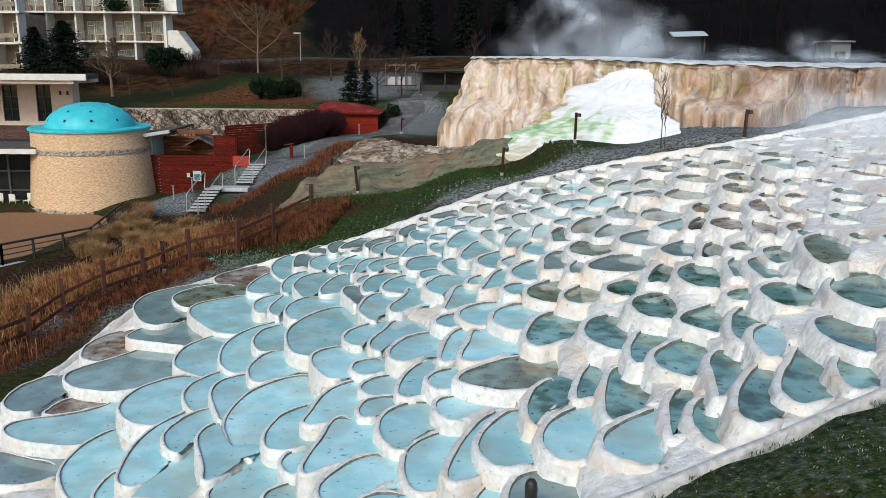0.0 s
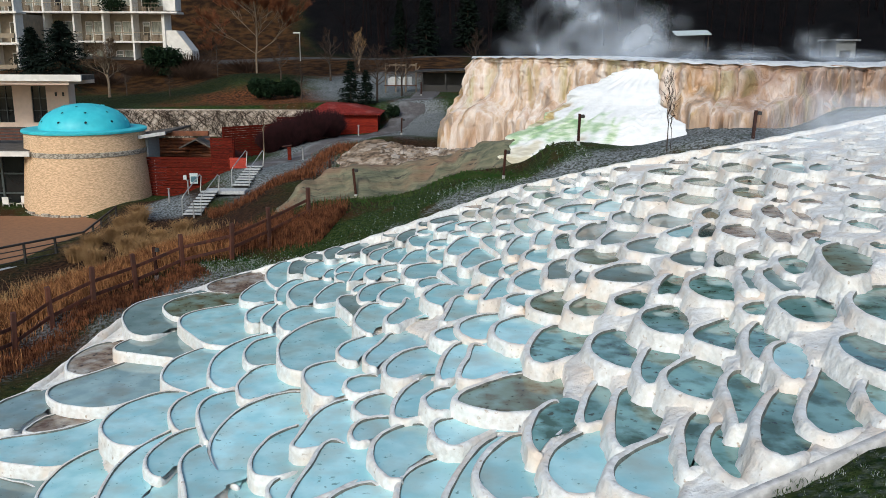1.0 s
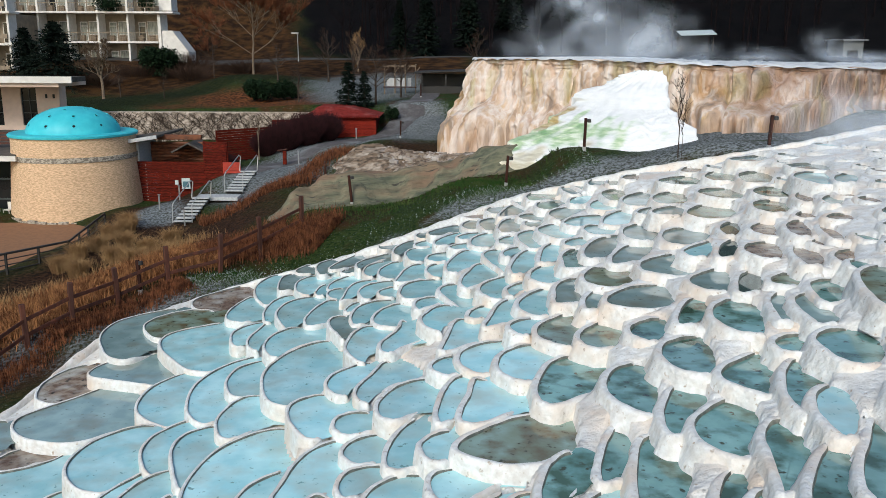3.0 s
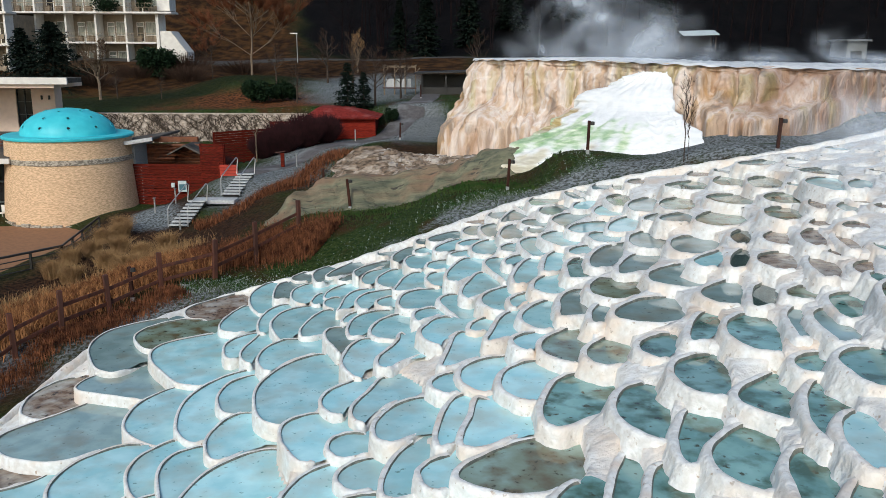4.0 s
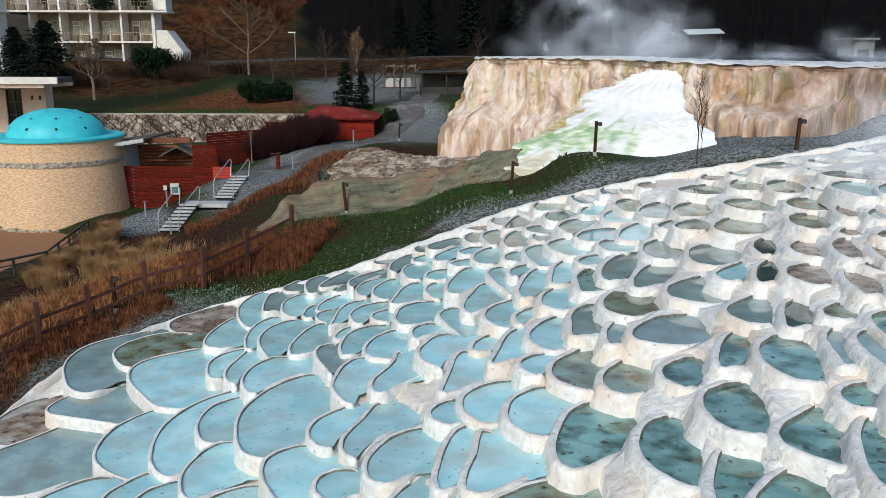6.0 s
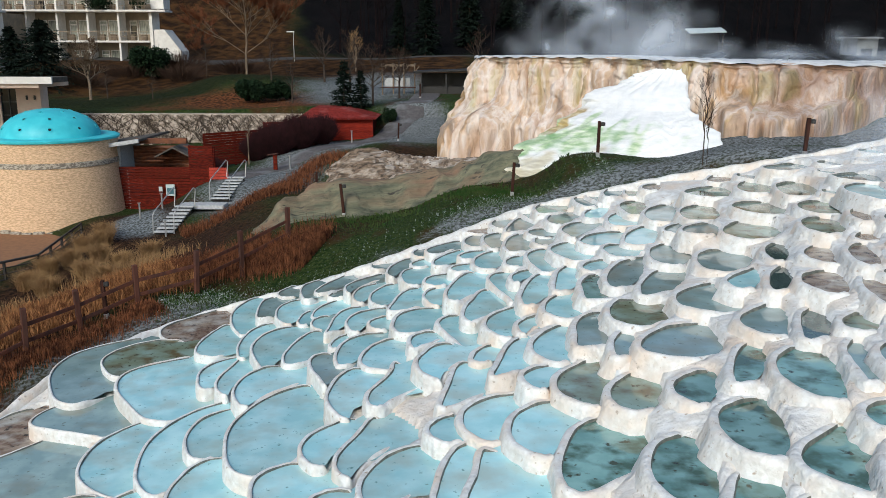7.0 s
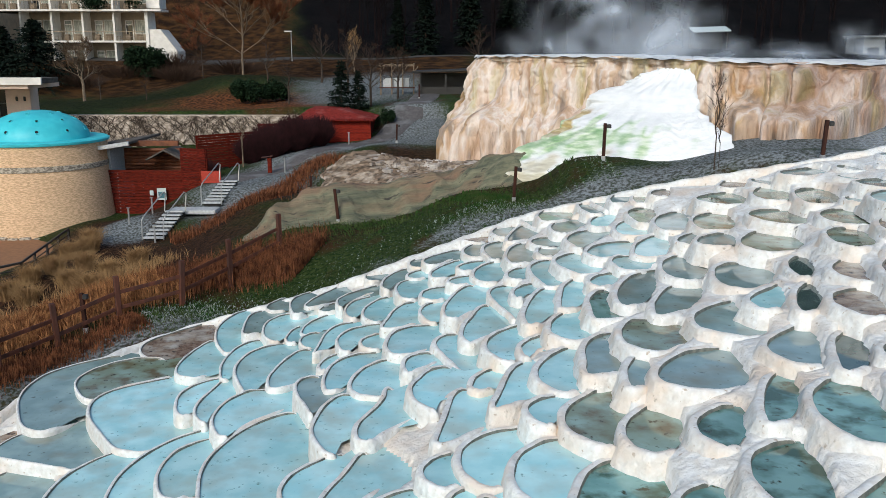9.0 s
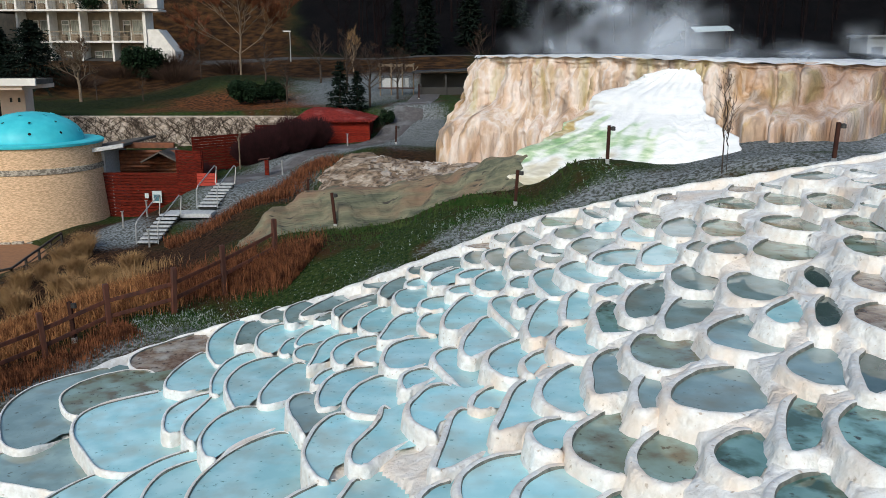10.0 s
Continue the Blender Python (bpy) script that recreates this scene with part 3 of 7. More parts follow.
basin(-8.58, 25.32, 2.21, 0.75, 96, -0.78, -0.19, -0.85, 2.37, "g")
basin(-7.52, 25.88, 1.35, 0.87, 64, -0.37, 0.43, 0.65, 2.47, "o")
basin(-6.97, 28.68, 1.61, 0.58, 80, -0.75, -0.47, 0.58, 2.42, "m")
basin(-6.09, 23.86, 2.06, 1.03, 97, -0.78, -0.02, -1.00, 2.55, "b")
basin(-5.72, 26.46, 1.27, 0.51, 92, 0.11, -0.20, 0.21, 2.72, "b")
basin(-5.48, 28.48, 1.80, 0.36, 97, -0.68, -0.04, -0.27, 2.77, "b")
basin(-4.72, 25.91, 1.35, 0.27, 87, -0.56, 0.11, -0.28, 2.93, "b")
basin(-3.93, 24.87, 1.58, 0.48, 86, -0.69, 0.47, -0.13, 3.13, "b")
basin(-5.13, 23.99, 1.05, 0.32, 82, -0.77, 0.05, -0.36, 2.81, "b")
basin(-4.66, 23.56, 1.14, 0.27, 88, -0.26, 0.28, 0.95, 2.89, "b")
basin(-3.72, 22.29, 1.12, 0.56, 75, -0.12, 0.57, 0.48, 3.18, "b")
basin(-2.99, 20.01, 1.94, 0.73, 85, -0.29, -0.01, -0.10, 3.32, "b")
basin(-3.12, 24.40, 1.19, 0.46, 81, 0.22, 0.09, 0.20, 3.27, "b")
basin(-2.41, 22.23, 0.93, 0.27, 99, -0.10, 0.60, -0.25, 3.58, "g")
basin(-4.85, 28.40, 1.01, 0.34, 93, 0.28, 0.06, -0.11, 3.01, "g")
basin(-4.06, 27.63, 1.15, 0.37, 89, -0.44, 0.20, -0.09, 3.15, "b")
basin(-4.53, 29.91, 0.63, 0.29, 87, -0.13, -0.37, -0.06, 3.05, "g")
basin(-3.79, 29.27, 1.02, 0.26, 92, -0.46, -0.18, -0.61, 3.30, "g")
basin(-3.09, 29.87, 1.31, 0.25, 72, 0.20, -0.48, -0.20, 3.36, "g")
basin(-2.95, 28.86, 0.44, 0.22, 73, 0.13, -0.27, -0.05, 3.29, "g")
basin(-2.98, 27.74, 1.05, 0.31, 71, -0.22, -0.10, 0.14, 3.22, "b")
basin(-2.27, 29.20, 1.09, 0.23, 64, -0.67, 0.13, 1.00, 3.53, "g")
basin(-2.13, 28.05, 0.95, 0.22, 83, -0.75, -0.19, -0.33, 3.56, "b")
basin(-1.54, 27.56, 1.07, 0.32, 85, -0.38, -0.12, 0.03, 3.65, "b")
basin(-1.86, 30.96, 0.64, 0.29, 75, -0.35, 0.02, -0.11, 3.63, "g")
basin(-1.28, 29.97, 1.15, 0.22, 78, -0.58, -0.02, 0.07, 3.80, "g")
basin(-0.73, 28.59, 1.08, 0.38, 83, -0.45, 0.07, -0.32, 3.92, "b")
basin(-0.64, 31.24, 0.72, 0.23, 89, -0.50, -0.60, 0.00, 3.97, "g")
basin(0.07, 31.00, 1.01, 0.34, 62, -0.20, -0.18, 0.34, 4.17, "g")
basin(-0.60, 29.90, 0.54, 0.27, 73, -0.10, -0.23, -0.07, 3.95, "b")
basin(0.19, 29.56, 1.05, 0.28, 72, -0.19, -0.41, 0.07, 4.19, "b")
basin(0.56, 27.94, 0.48, 0.28, 65, -0.14, -0.33, -0.02, 4.31, "b")
basin(0.84, 29.38, 0.62, 0.25, 62, -0.46, -0.29, 0.04, 4.33, "b")
basin(0.42, 32.70, 0.38, 0.13, 75, 0.03, -0.37, -0.14, 4.21, "g")
basin(-0.08, 27.63, 0.65, 0.34, 73, -0.26, -0.18, -0.21, 4.05, "b")
basin(0.58, 26.01, 1.38, 0.41, 76, 0.17, 0.25, 0.38, 4.32, "b")
basin(-0.19, 26.15, 0.79, 0.23, 92, -0.44, 0.11, -0.09, 4.00, "b")
basin(-0.85, 26.34, 1.08, 0.38, 79, 0.35, -0.19, -0.52, 3.88, "b")
basin(-0.56, 24.38, 1.02, 0.53, 75, -0.11, 0.04, -0.18, 3.95, "b")
basin(-2.47, 25.87, 1.14, 0.22, 78, -0.32, 0.24, -0.93, 3.49, "b")
basin(-3.08, 26.27, 0.57, 0.21, 90, -0.51, 0.16, -0.21, 3.26, "b")
basin(-3.56, 26.90, 0.61, 0.18, 90, -0.04, -0.26, -0.01, 3.19, "b")
basin(-1.87, 25.54, 1.01, 0.31, 72, -0.90, 0.09, -0.05, 3.61, "b")
basin(-1.43, 25.03, 0.55, 0.26, 81, -0.48, -0.16, -0.03, 3.68, "b")
basin(-2.37, 24.26, 0.51, 0.13, 78, -0.33, -0.18, 0.02, 3.47, "b")
basin(-1.85, 23.40, 1.15, 0.34, 75, -0.62, 0.08, -0.49, 3.62, "b")
basin(-1.12, 22.56, 0.99, 0.51, 87, -0.06, -0.40, -0.26, 3.80, "b")
basin(-1.70, 20.61, 1.23, 0.38, 87, -0.27, 0.35, 0.42, 3.75, "b")
basin(-0.86, 20.57, 1.11, 0.39, 75, 0.56, 0.24, 1.00, 3.91, "b")
basin(-1.81, 18.62, 0.93, 0.33, 75, -0.68, -0.02, 0.35, 3.70, "b")
basin(-1.21, 18.36, 1.10, 0.34, 76, 0.17, 0.29, 1.00, 3.73, "b")
basin(-0.58, 16.94, 0.99, 0.45, 71, -0.11, 0.02, 0.14, 3.98, "b")
basin(-2.31, 17.05, 1.00, 0.44, 96, -0.25, 0.26, -0.25, 3.58, "b")
basin(-1.49, 16.59, 0.50, 0.41, 81, -0.00, 0.01, -0.15, 3.65, "b")
basin(-2.76, 14.50, 1.00, 0.41, 90, -0.19, -0.59, -0.49, 3.27, "b")
basin(-2.02, 15.06, 1.10, 0.41, 78, 0.22, -0.23, -0.53, 3.52, "b")
basin(-1.19, 15.59, 0.61, 0.32, 73, -0.50, -0.37, -0.26, 3.67, "b")
basin(-1.20, 14.21, 0.55, 0.25, 68, -0.53, 0.03, -0.23, 3.81, "b")
basin(-0.61, 13.35, 1.01, 0.42, 79, -0.47, 0.34, 0.20, 3.86, "b")
basin(-2.50, 13.15, 0.49, 0.18, 93, -0.73, -0.05, -0.19, 3.26, "b")
basin(-1.74, 12.83, 1.07, 0.44, 77, 0.61, 0.31, 0.29, 3.73, "b")
basin(-1.28, 11.67, 0.90, 0.47, 65, -0.07, 0.18, 0.41, 3.72, "b")
basin(-0.12, 12.25, 1.18, 0.36, 77, -0.90, -0.26, -0.60, 3.82, "b")
basin(-3.24, 12.93, 0.90, 0.45, 77, -0.19, -0.39, 0.13, 2.97, "b")
basin(-2.36, 12.27, 0.52, 0.43, 76, -0.19, -0.31, -0.18, 3.12, "b")
basin(-0.66, 10.98, 0.61, 0.31, 7, -0.02, -0.18, 0.56, 3.73, "b")
basin(0.53, 12.07, 1.29, 0.27, 76, 0.07, -0.60, -0.53, 4.13, "b")
basin(1.02, 12.01, 1.06, 0.41, 81, -0.24, -0.38, -0.06, 4.29, "b")
basin(0.40, 13.69, 0.64, 0.46, 47, -0.49, -0.08, 0.08, 4.05, "b")
basin(1.23, 14.71, 1.03, 0.68, 50, 0.30, -0.37, -0.37, 4.29, "o")
basin(1.63, 12.81, 0.96, 0.26, 71, -0.13, 0.50, 0.38, 4.53, "t")
basin(1.99, 11.86, 1.09, 0.39, 73, -0.45, -0.35, 0.07, 4.47, "b")
basin(2.80, 11.13, 1.00, 0.39, 69, -0.48, -0.60, 0.24, 4.75, "b")
basin(2.90, 12.81, 1.16, 0.37, 76, 0.37, 0.06, -0.00, 4.68, "t")
basin(2.53, 13.77, 1.03, 0.20, 75, 0.23, -0.45, -0.31, 4.54, "t")
basin(1.24, 10.53, 0.64, 0.35, 73, 0.01, -0.18, -0.29, 4.19, "g")
basin(0.70, 10.78, 0.58, 0.20, 74, -0.09, -0.60, 0.01, 3.99, "b")
basin(3.55, 11.69, 1.13, 0.20, 69, -0.53, -0.16, -0.92, 4.91, "t")
basin(3.75, 10.99, 0.86, 0.28, 81, -0.24, -0.21, -0.22, 5.02, "t")
basin(4.49, 11.22, 1.28, 0.31, 68, -0.00, -0.48, -0.18, 5.39, "t")
basin(4.37, 12.34, 1.14, 0.27, 70, 0.09, 0.43, -0.43, 5.21, "t")
basin(5.28, 11.66, 1.27, 0.35, 69, 0.28, -0.56, -0.01, 5.47, "t")
basin(5.80, 11.26, 0.72, 0.28, 73, 0.13, -0.09, -0.15, 5.63, "t")
basin(6.38, 12.69, 1.04, 0.45, 71, -0.52, 0.21, -0.17, 5.77, "t")
basin(4.10, 13.60, 1.07, 0.44, 69, -0.42, -0.25, 0.15, 5.03, "t")
basin(5.25, 12.99, 0.91, 0.27, 72, -0.18, 0.16, -0.07, 5.52, "b")
basin(0.86, 18.27, 1.00, 0.38, 74, -0.86, -0.12, -0.04, 4.32, "b")
basin(0.14, 17.97, 0.53, 0.28, 86, -0.39, -0.24, -0.09, 4.23, "b")
basin(1.53, 17.43, 1.01, 0.41, 78, -0.50, -0.01, 0.05, 4.52, "b")
basin(2.24, 16.51, 1.23, 0.55, 70, 0.17, 0.12, -0.02, 4.54, "t")
basin(0.79, 16.07, 1.00, 0.45, 81, 0.63, -0.04, 0.19, 4.32, "b")
basin(0.23, 16.43, 1.07, 0.23, 81, 0.08, -0.10, -0.23, 4.21, "b")
basin(0.43, 19.87, 1.12, 0.37, 78, 0.60, 0.18, -0.10, 4.21, "b")
basin(-0.51, 15.20, 0.92, 0.29, 85, 0.08, -0.54, -0.39, 3.94, "b")
basin(0.01, 14.71, 0.56, 0.25, 81, -0.53, -0.17, -0.14, 4.15, "b")
basin(3.13, 15.40, 1.07, 0.42, 82, -0.36, 0.08, 0.09, 4.85, "t")
basin(4.20, 16.05, 0.98, 0.45, 75, -0.42, -0.09, -0.11, 5.18, "t")
basin(3.65, 14.38, 1.07, 0.32, 69, 0.04, 0.07, -0.05, 4.94, "t")
basin(4.99, 15.22, 1.06, 0.38, 66, -0.50, -0.60, 0.64, 5.23, "t")
basin(5.28, 14.07, 1.17, 0.30, 69, -0.08, 0.32, 0.36, 5.42, "t")
basin(3.89, 17.56, 0.74, 0.34, 66, -0.38, -0.08, 0.09, 5.11, "t")
basin(4.79, 18.04, 1.10, 0.25, 66, 0.03, -0.17, -0.21, 5.34, "t")
basin(5.39, 17.20, 1.12, 0.46, 77, -0.33, -0.02, 0.16, 5.50, "t")
basin(6.14, 17.26, 0.98, 0.19, 73, -0.18, -0.12, -0.76, 5.66, "g")
basin(6.49, 16.75, 1.00, 0.27, 80, -0.19, -0.34, -0.99, 5.78, "g")
basin(7.19, 17.64, 0.95, 0.37, 66, -0.12, 0.22, -0.38, 5.84, "t")
basin(4.19, 19.48, 1.06, 0.63, 60, 0.03, -0.42, -0.26, 5.19, "g")
basin(5.65, 19.63, 1.00, 0.39, 68, -0.46, -0.34, 0.47, 5.52, "g")
basin(5.17, 21.44, 1.10, 0.53, 77, -0.41, -0.60, -0.07, 5.38, "g")
basin(6.02, 21.81, 0.95, 0.27, 62, -0.24, -0.60, 0.29, 5.67, "b")
basin(6.53, 21.43, 1.04, 0.24, 67, 0.06, -0.14, -0.28, 5.76, "d")
basin(7.02, 20.54, 0.91, 0.41, 71, -0.39, -0.05, -0.05, 5.94, "m")
basin(7.52, 19.58, 1.02, 0.29, 75, 0.08, -0.01, -0.17, 6.06, "m")
basin(8.14, 19.20, 0.74, 0.20, 62, -0.59, -0.07, -0.09, 6.13, "m")
basin(6.19, 19.05, 1.02, 0.26, 67, 0.13, -0.15, -0.40, 5.63, "d")
basin(6.73, 18.62, 0.56, 0.28, 63, -0.12, -0.19, 0.13, 5.79, "o")
basin(5.82, 15.70, 0.57, 0.33, 52, -0.25, -0.15, -0.05, 5.50, "t")
basin(6.28, 14.86, 0.90, 0.48, 72, -0.20, 0.17, -0.08, 5.75, "t")
basin(-0.37, 22.65, 0.59, 0.28, 68, -0.24, 0.43, 0.02, 4.07, "b")
basin(0.02, 21.12, 1.01, 0.43, 77, -0.27, 0.43, 0.63, 4.19, "b")
basin(0.46, 22.96, 1.16, 0.43, 101, 0.15, 0.27, -0.30, 4.16, "b")
basin(0.87, 21.22, 0.55, 0.22, 73, -0.06, -0.20, -0.10, 4.29, "b")
basin(1.34, 20.37, 1.06, 0.29, 74, 0.52, 0.07, -0.13, 4.53, "b")
basin(1.36, 22.70, 1.11, 0.31, 78, -0.90, -0.28, -0.06, 4.49, "b")
basin(1.84, 22.22, 0.69, 0.23, 65, -0.49, 0.36, 0.35, 4.57, "b")
basin(2.16, 20.77, 1.14, 0.35, 79, -0.59, -0.45, 0.02, 4.69, "b")
basin(1.76, 19.14, 0.65, 0.27, 66, -0.80, -0.17, -0.06, 4.66, "b")
basin(2.43, 18.82, 1.06, 0.42, 75, -0.54, -0.04, 0.43, 4.69, "o")
basin(3.19, 18.23, 1.02, 0.38, 66, -0.43, -0.45, -0.25, 4.82, "o")
basin(2.66, 22.91, 1.10, 0.42, 80, -0.25, -0.60, -0.31, 4.80, "b")
basin(2.87, 20.95, 1.16, 0.34, 77, -0.05, -0.27, -0.77, 4.89, "g")
basin(3.22, 19.76, 0.81, 0.20, 74, -0.13, -0.17, -0.38, 5.03, "g")
basin(3.81, 21.19, 0.93, 0.65, 75, 0.12, 0.17, 0.20, 5.13, "o")
basin(3.44, 23.39, 1.09, 0.49, 88, 0.26, -0.59, -0.70, 5.04, "t")
basin(0.98, 24.15, 1.29, 0.47, 74, 0.33, 0.38, 0.55, 4.38, "b")
basin(2.17, 24.37, 1.42, 0.32, 77, 0.11, -0.06, 0.02, 4.72, "b")
basin(1.55, 25.52, 1.35, 0.29, 94, -0.20, 0.53, -0.54, 4.46, "b")
basin(1.36, 28.48, 1.18, 0.41, 76, -0.36, -0.15, -0.08, 4.41, "b")
basin(1.94, 27.44, 0.61, 0.26, 76, -0.14, -0.02, 0.05, 4.61, "b")
basin(1.96, 25.78, 0.70, 0.20, 67, -0.59, 0.08, -0.03, 4.65, "b")
basin(2.63, 26.99, 1.33, 0.40, 90, -0.21, -0.16, -0.65, 4.75, "b")
basin(3.35, 27.03, 1.14, 0.47, 94, -0.49, -0.38, -0.67, 4.98, "b")
basin(2.93, 24.89, 1.30, 0.29, 77, 0.05, -0.14, -0.44, 4.85, "b")
basin(3.67, 25.16, 0.67, 0.29, 63, -0.26, -0.11, -0.09, 5.07, "b")
basin(4.21, 24.21, 1.58, 0.37, 67, -0.36, -0.18, -0.38, 5.18, "g")
basin(4.72, 23.10, 1.37, 0.41, 62, 0.00, 0.11, -0.11, 5.25, "g")
basin(4.45, 26.04, 0.77, 0.50, 77, 0.03, 0.27, 0.08, 5.22, "b")
basin(5.38, 25.10, 1.19, 0.50, 75, -0.08, -0.02, -0.04, 5.37, "g")
basin(4.34, 27.77, 1.08, 0.53, 59, -0.19, -0.26, -0.29, 5.16, "b")
basin(5.28, 27.56, 1.36, 0.44, 71, 0.05, -0.30, -0.24, 5.29, "b")
basin(3.93, 29.31, 1.26, 0.47, 65, -0.39, 0.47, 0.41, 5.10, "g")
basin(3.73, 31.47, 1.15, 0.48, 67, -0.19, 0.26, 0.09, 5.00, "g")
basin(4.76, 31.39, 1.22, 0.32, 67, -0.28, -0.13, -0.15, 5.21, "b")
basin(5.29, 29.86, 1.18, 0.52, 77, 0.02, -0.21, -0.24, 5.28, "b")
basin(5.79, 31.00, 1.30, 0.41, 78, -0.27, 0.19, -0.19, 5.41, "o")
basin(6.36, 29.79, 1.48, 0.50, 73, -0.18, -0.19, -0.08, 5.48, "g")
basin(6.31, 27.05, 1.07, 0.41, 57, -0.01, -0.48, -0.22, 5.64, "g")
basin(2.40, 31.83, 1.24, 0.38, 74, 0.43, 0.05, -0.01, 4.70, "g")
basin(1.96, 32.88, 1.06, 0.27, 74, -0.73, -0.26, 0.06, 4.59, "g")
basin(1.13, 32.63, 0.67, 0.41, 69, -0.31, -0.17, 0.07, 4.39, "m")
basin(1.00, 31.20, 1.03, 0.27, 84, -0.61, -0.42, -0.07, 4.36, "g")
basin(1.58, 30.60, 1.15, 0.35, 84, -0.25, 0.21, -0.25, 4.47, "g")
basin(2.17, 29.39, 1.22, 0.41, 82, 0.12, -0.12, -0.03, 4.67, "g")
basin(2.95, 30.14, 0.66, 0.43, 84, -0.24, 0.10, -0.01, 4.80, "g")
basin(2.90, 29.13, 0.71, 0.30, 73, -0.22, 0.06, -0.02, 4.80, "g")
basin(2.91, 33.59, 1.42, 0.29, 89, -0.71, 0.30, -0.38, 4.75, "g")
basin(3.63, 33.19, 1.23, 0.59, 67, -0.13, 0.15, -0.21, 5.01, "o")
basin(4.66, 33.03, 1.07, 0.38, 89, -0.07, -0.15, -0.48, 5.26, "g")
basin(5.08, 33.38, 1.07, 0.29, 88, 0.04, 0.59, -0.08, 5.31, "g")
basin(5.57, 33.22, 0.95, 0.32, 71, -0.07, 0.05, -0.19, 5.52, "g")
basin(6.33, 33.31, 0.98, 0.40, 76, 0.19, 0.01, 0.02, 5.51, "o")
basin(6.78, 32.93, 0.81, 0.30, 68, -0.28, -0.25, -0.18, 5.75, "m")
basin(7.94, 30.56, 1.15, 0.65, 66, -0.18, -0.38, 0.24, 5.99, "o")
basin(8.97, 32.71, 1.23, 0.41, 61, -0.09, -0.28, -0.25, 6.09, "m")
basin(8.92, 29.70, 1.33, 0.50, 72, -0.03, -0.18, 0.08, 6.27, "o")
basin(9.62, 28.54, 1.42, 0.54, 70, 0.01, 0.04, -0.19, 6.39, "o")
basin(8.25, 27.25, 1.05, 0.68, 77, -0.31, 0.10, 0.03, 6.09, "o")
basin(9.19, 25.97, 1.06, 0.51, 73, -0.27, -0.15, -0.10, 6.34, "o")
basin(7.01, 28.35, 1.34, 0.53, 70, -0.18, -0.20, -0.19, 5.77, "o")
basin(6.36, 25.98, 0.82, 0.42, 62, -0.09, -0.30, -0.02, 5.80, "g")
basin(7.41, 25.59, 1.25, 0.66, 70, 0.06, -0.21, 0.05, 5.86, "o")
basin(8.40, 23.99, 1.04, 0.47, 71, -0.06, 0.09, -0.01, 6.29, "o")
basin(7.19, 23.37, 0.93, 0.26, 70, -0.22, 0.06, -0.04, 5.83, "d")
basin(6.17, 23.70, 1.13, 0.62, 71, 0.09, 0.08, 0.03, 5.55, "g")
basin(7.73, 22.41, 1.07, 0.29, 70, -0.75, -0.46, 0.34, 6.05, "m")
basin(8.07, 21.41, 1.03, 0.27, 71, -0.27, -0.14, -0.42, 6.25, "m")
basin(8.58, 20.98, 1.01, 0.19, 77, -0.10, -0.32, -0.61, 6.27, "m")
basin(8.85, 22.94, 0.64, 0.24, 66, 0.11, -0.49, 0.12, 6.28, "m")
basin(9.18, 21.83, 0.52, 0.30, 54, -0.09, -0.24, -0.11, 6.43, "m")
basin(11.00, 27.76, 0.94, 0.59, 83, -0.51, 0.31, 0.09, 6.81, "g")
basin(10.23, 25.68, 1.40, 0.49, 73, -0.53, 0.05, -0.18, 6.79, "b")
basin(10.76, 25.10, 1.04, 0.31, 61, -0.01, 0.09, -0.13, 6.86, "b")
basin(9.35, 24.27, 0.96, 0.23, 70, -0.38, -0.13, -0.03, 6.49, "m")
basin(9.66, 23.34, 0.78, 0.26, 67, -0.17, 0.04, 0.20, 6.57, "g")
basin(10.31, 30.97, 1.08, 0.56, 49, 0.02, -0.16, 0.25, 6.67, "g")
basin(7.66, 16.57, 1.55, 0.45, 68, 0.03, 0.21, -0.12, 6.23, "o")
basin(7.43, 14.33, 1.34, 0.59, 65, -0.28, 0.07, 0.10, 6.01, "t")
basin(-3.49, 15.75, 2.04, 0.58, 83, -0.85, 0.40, 0.26, 3.01, "b")
basin(-4.52, 16.86, 1.23, 0.36, 94, -0.31, 0.60, -0.27, 2.87, "b")


def within(q, X, Y, grow=0.0):
    """Which of the places lie in the pool q, or within the given metres of it."""
    return reach(q, X, Y) < grow


def reach(q, X, Y):
    """About how many metres the places lie outside (plus) or inside (minus) the outline of the pool q."""
    x, y, a, b, turn, bend, taper, kink = q[:8]
    c, d = math.cos(radians(turn)), math.sin(radians(turn))
    u, v = ((X - x) * c + (Y - y) * d) / a, (-(X - x) * d + (Y - y) * c) / b
    w = np.clip(u, -1.15, 1.15)
    v = (v - bend * (w * w - 0.4) - kink * (w ** 3 - 0.6 * w)) / (1 + taper * w)
    r = np.hypot(u, v)
    return (r - 1) * np.hypot(X - x, Y - y) / np.maximum(r, 1e-6)


def outline(q, n=44):
    """The smooth outline of a pool, a little uneven, with outward normals."""
    x, y, a, b, turn, bend, taper, kink = q[:8]
    s = x * 3.1 + y * 1.7
    c, d = math.cos(radians(turn)), math.sin(radians(turn))
    t = 2 * np.pi * np.arange(n) / n
    w = 1 + 0.010 * np.sin(5 * t + s) + 0.008 * np.sin(8 * t + 2.3 * s)
    u = np.cos(t)
    v = np.sin(t) * (1 + taper * u) + bend * (u * u - 0.4) + kink * (u ** 3 - 0.6 * u)
    u, v = a * w * u, b * w * v
    P = np.stack([x + u * c - v * d, y + u * d + v * c], 1)
    tang = np.roll(P, -1, 0) - np.roll(P, 1, 0)
    nrm = np.stack([tang[:, 1], -tang[:, 0]], 1)
    return P, nrm / np.linalg.norm(nrm, axis=1)[:, None]


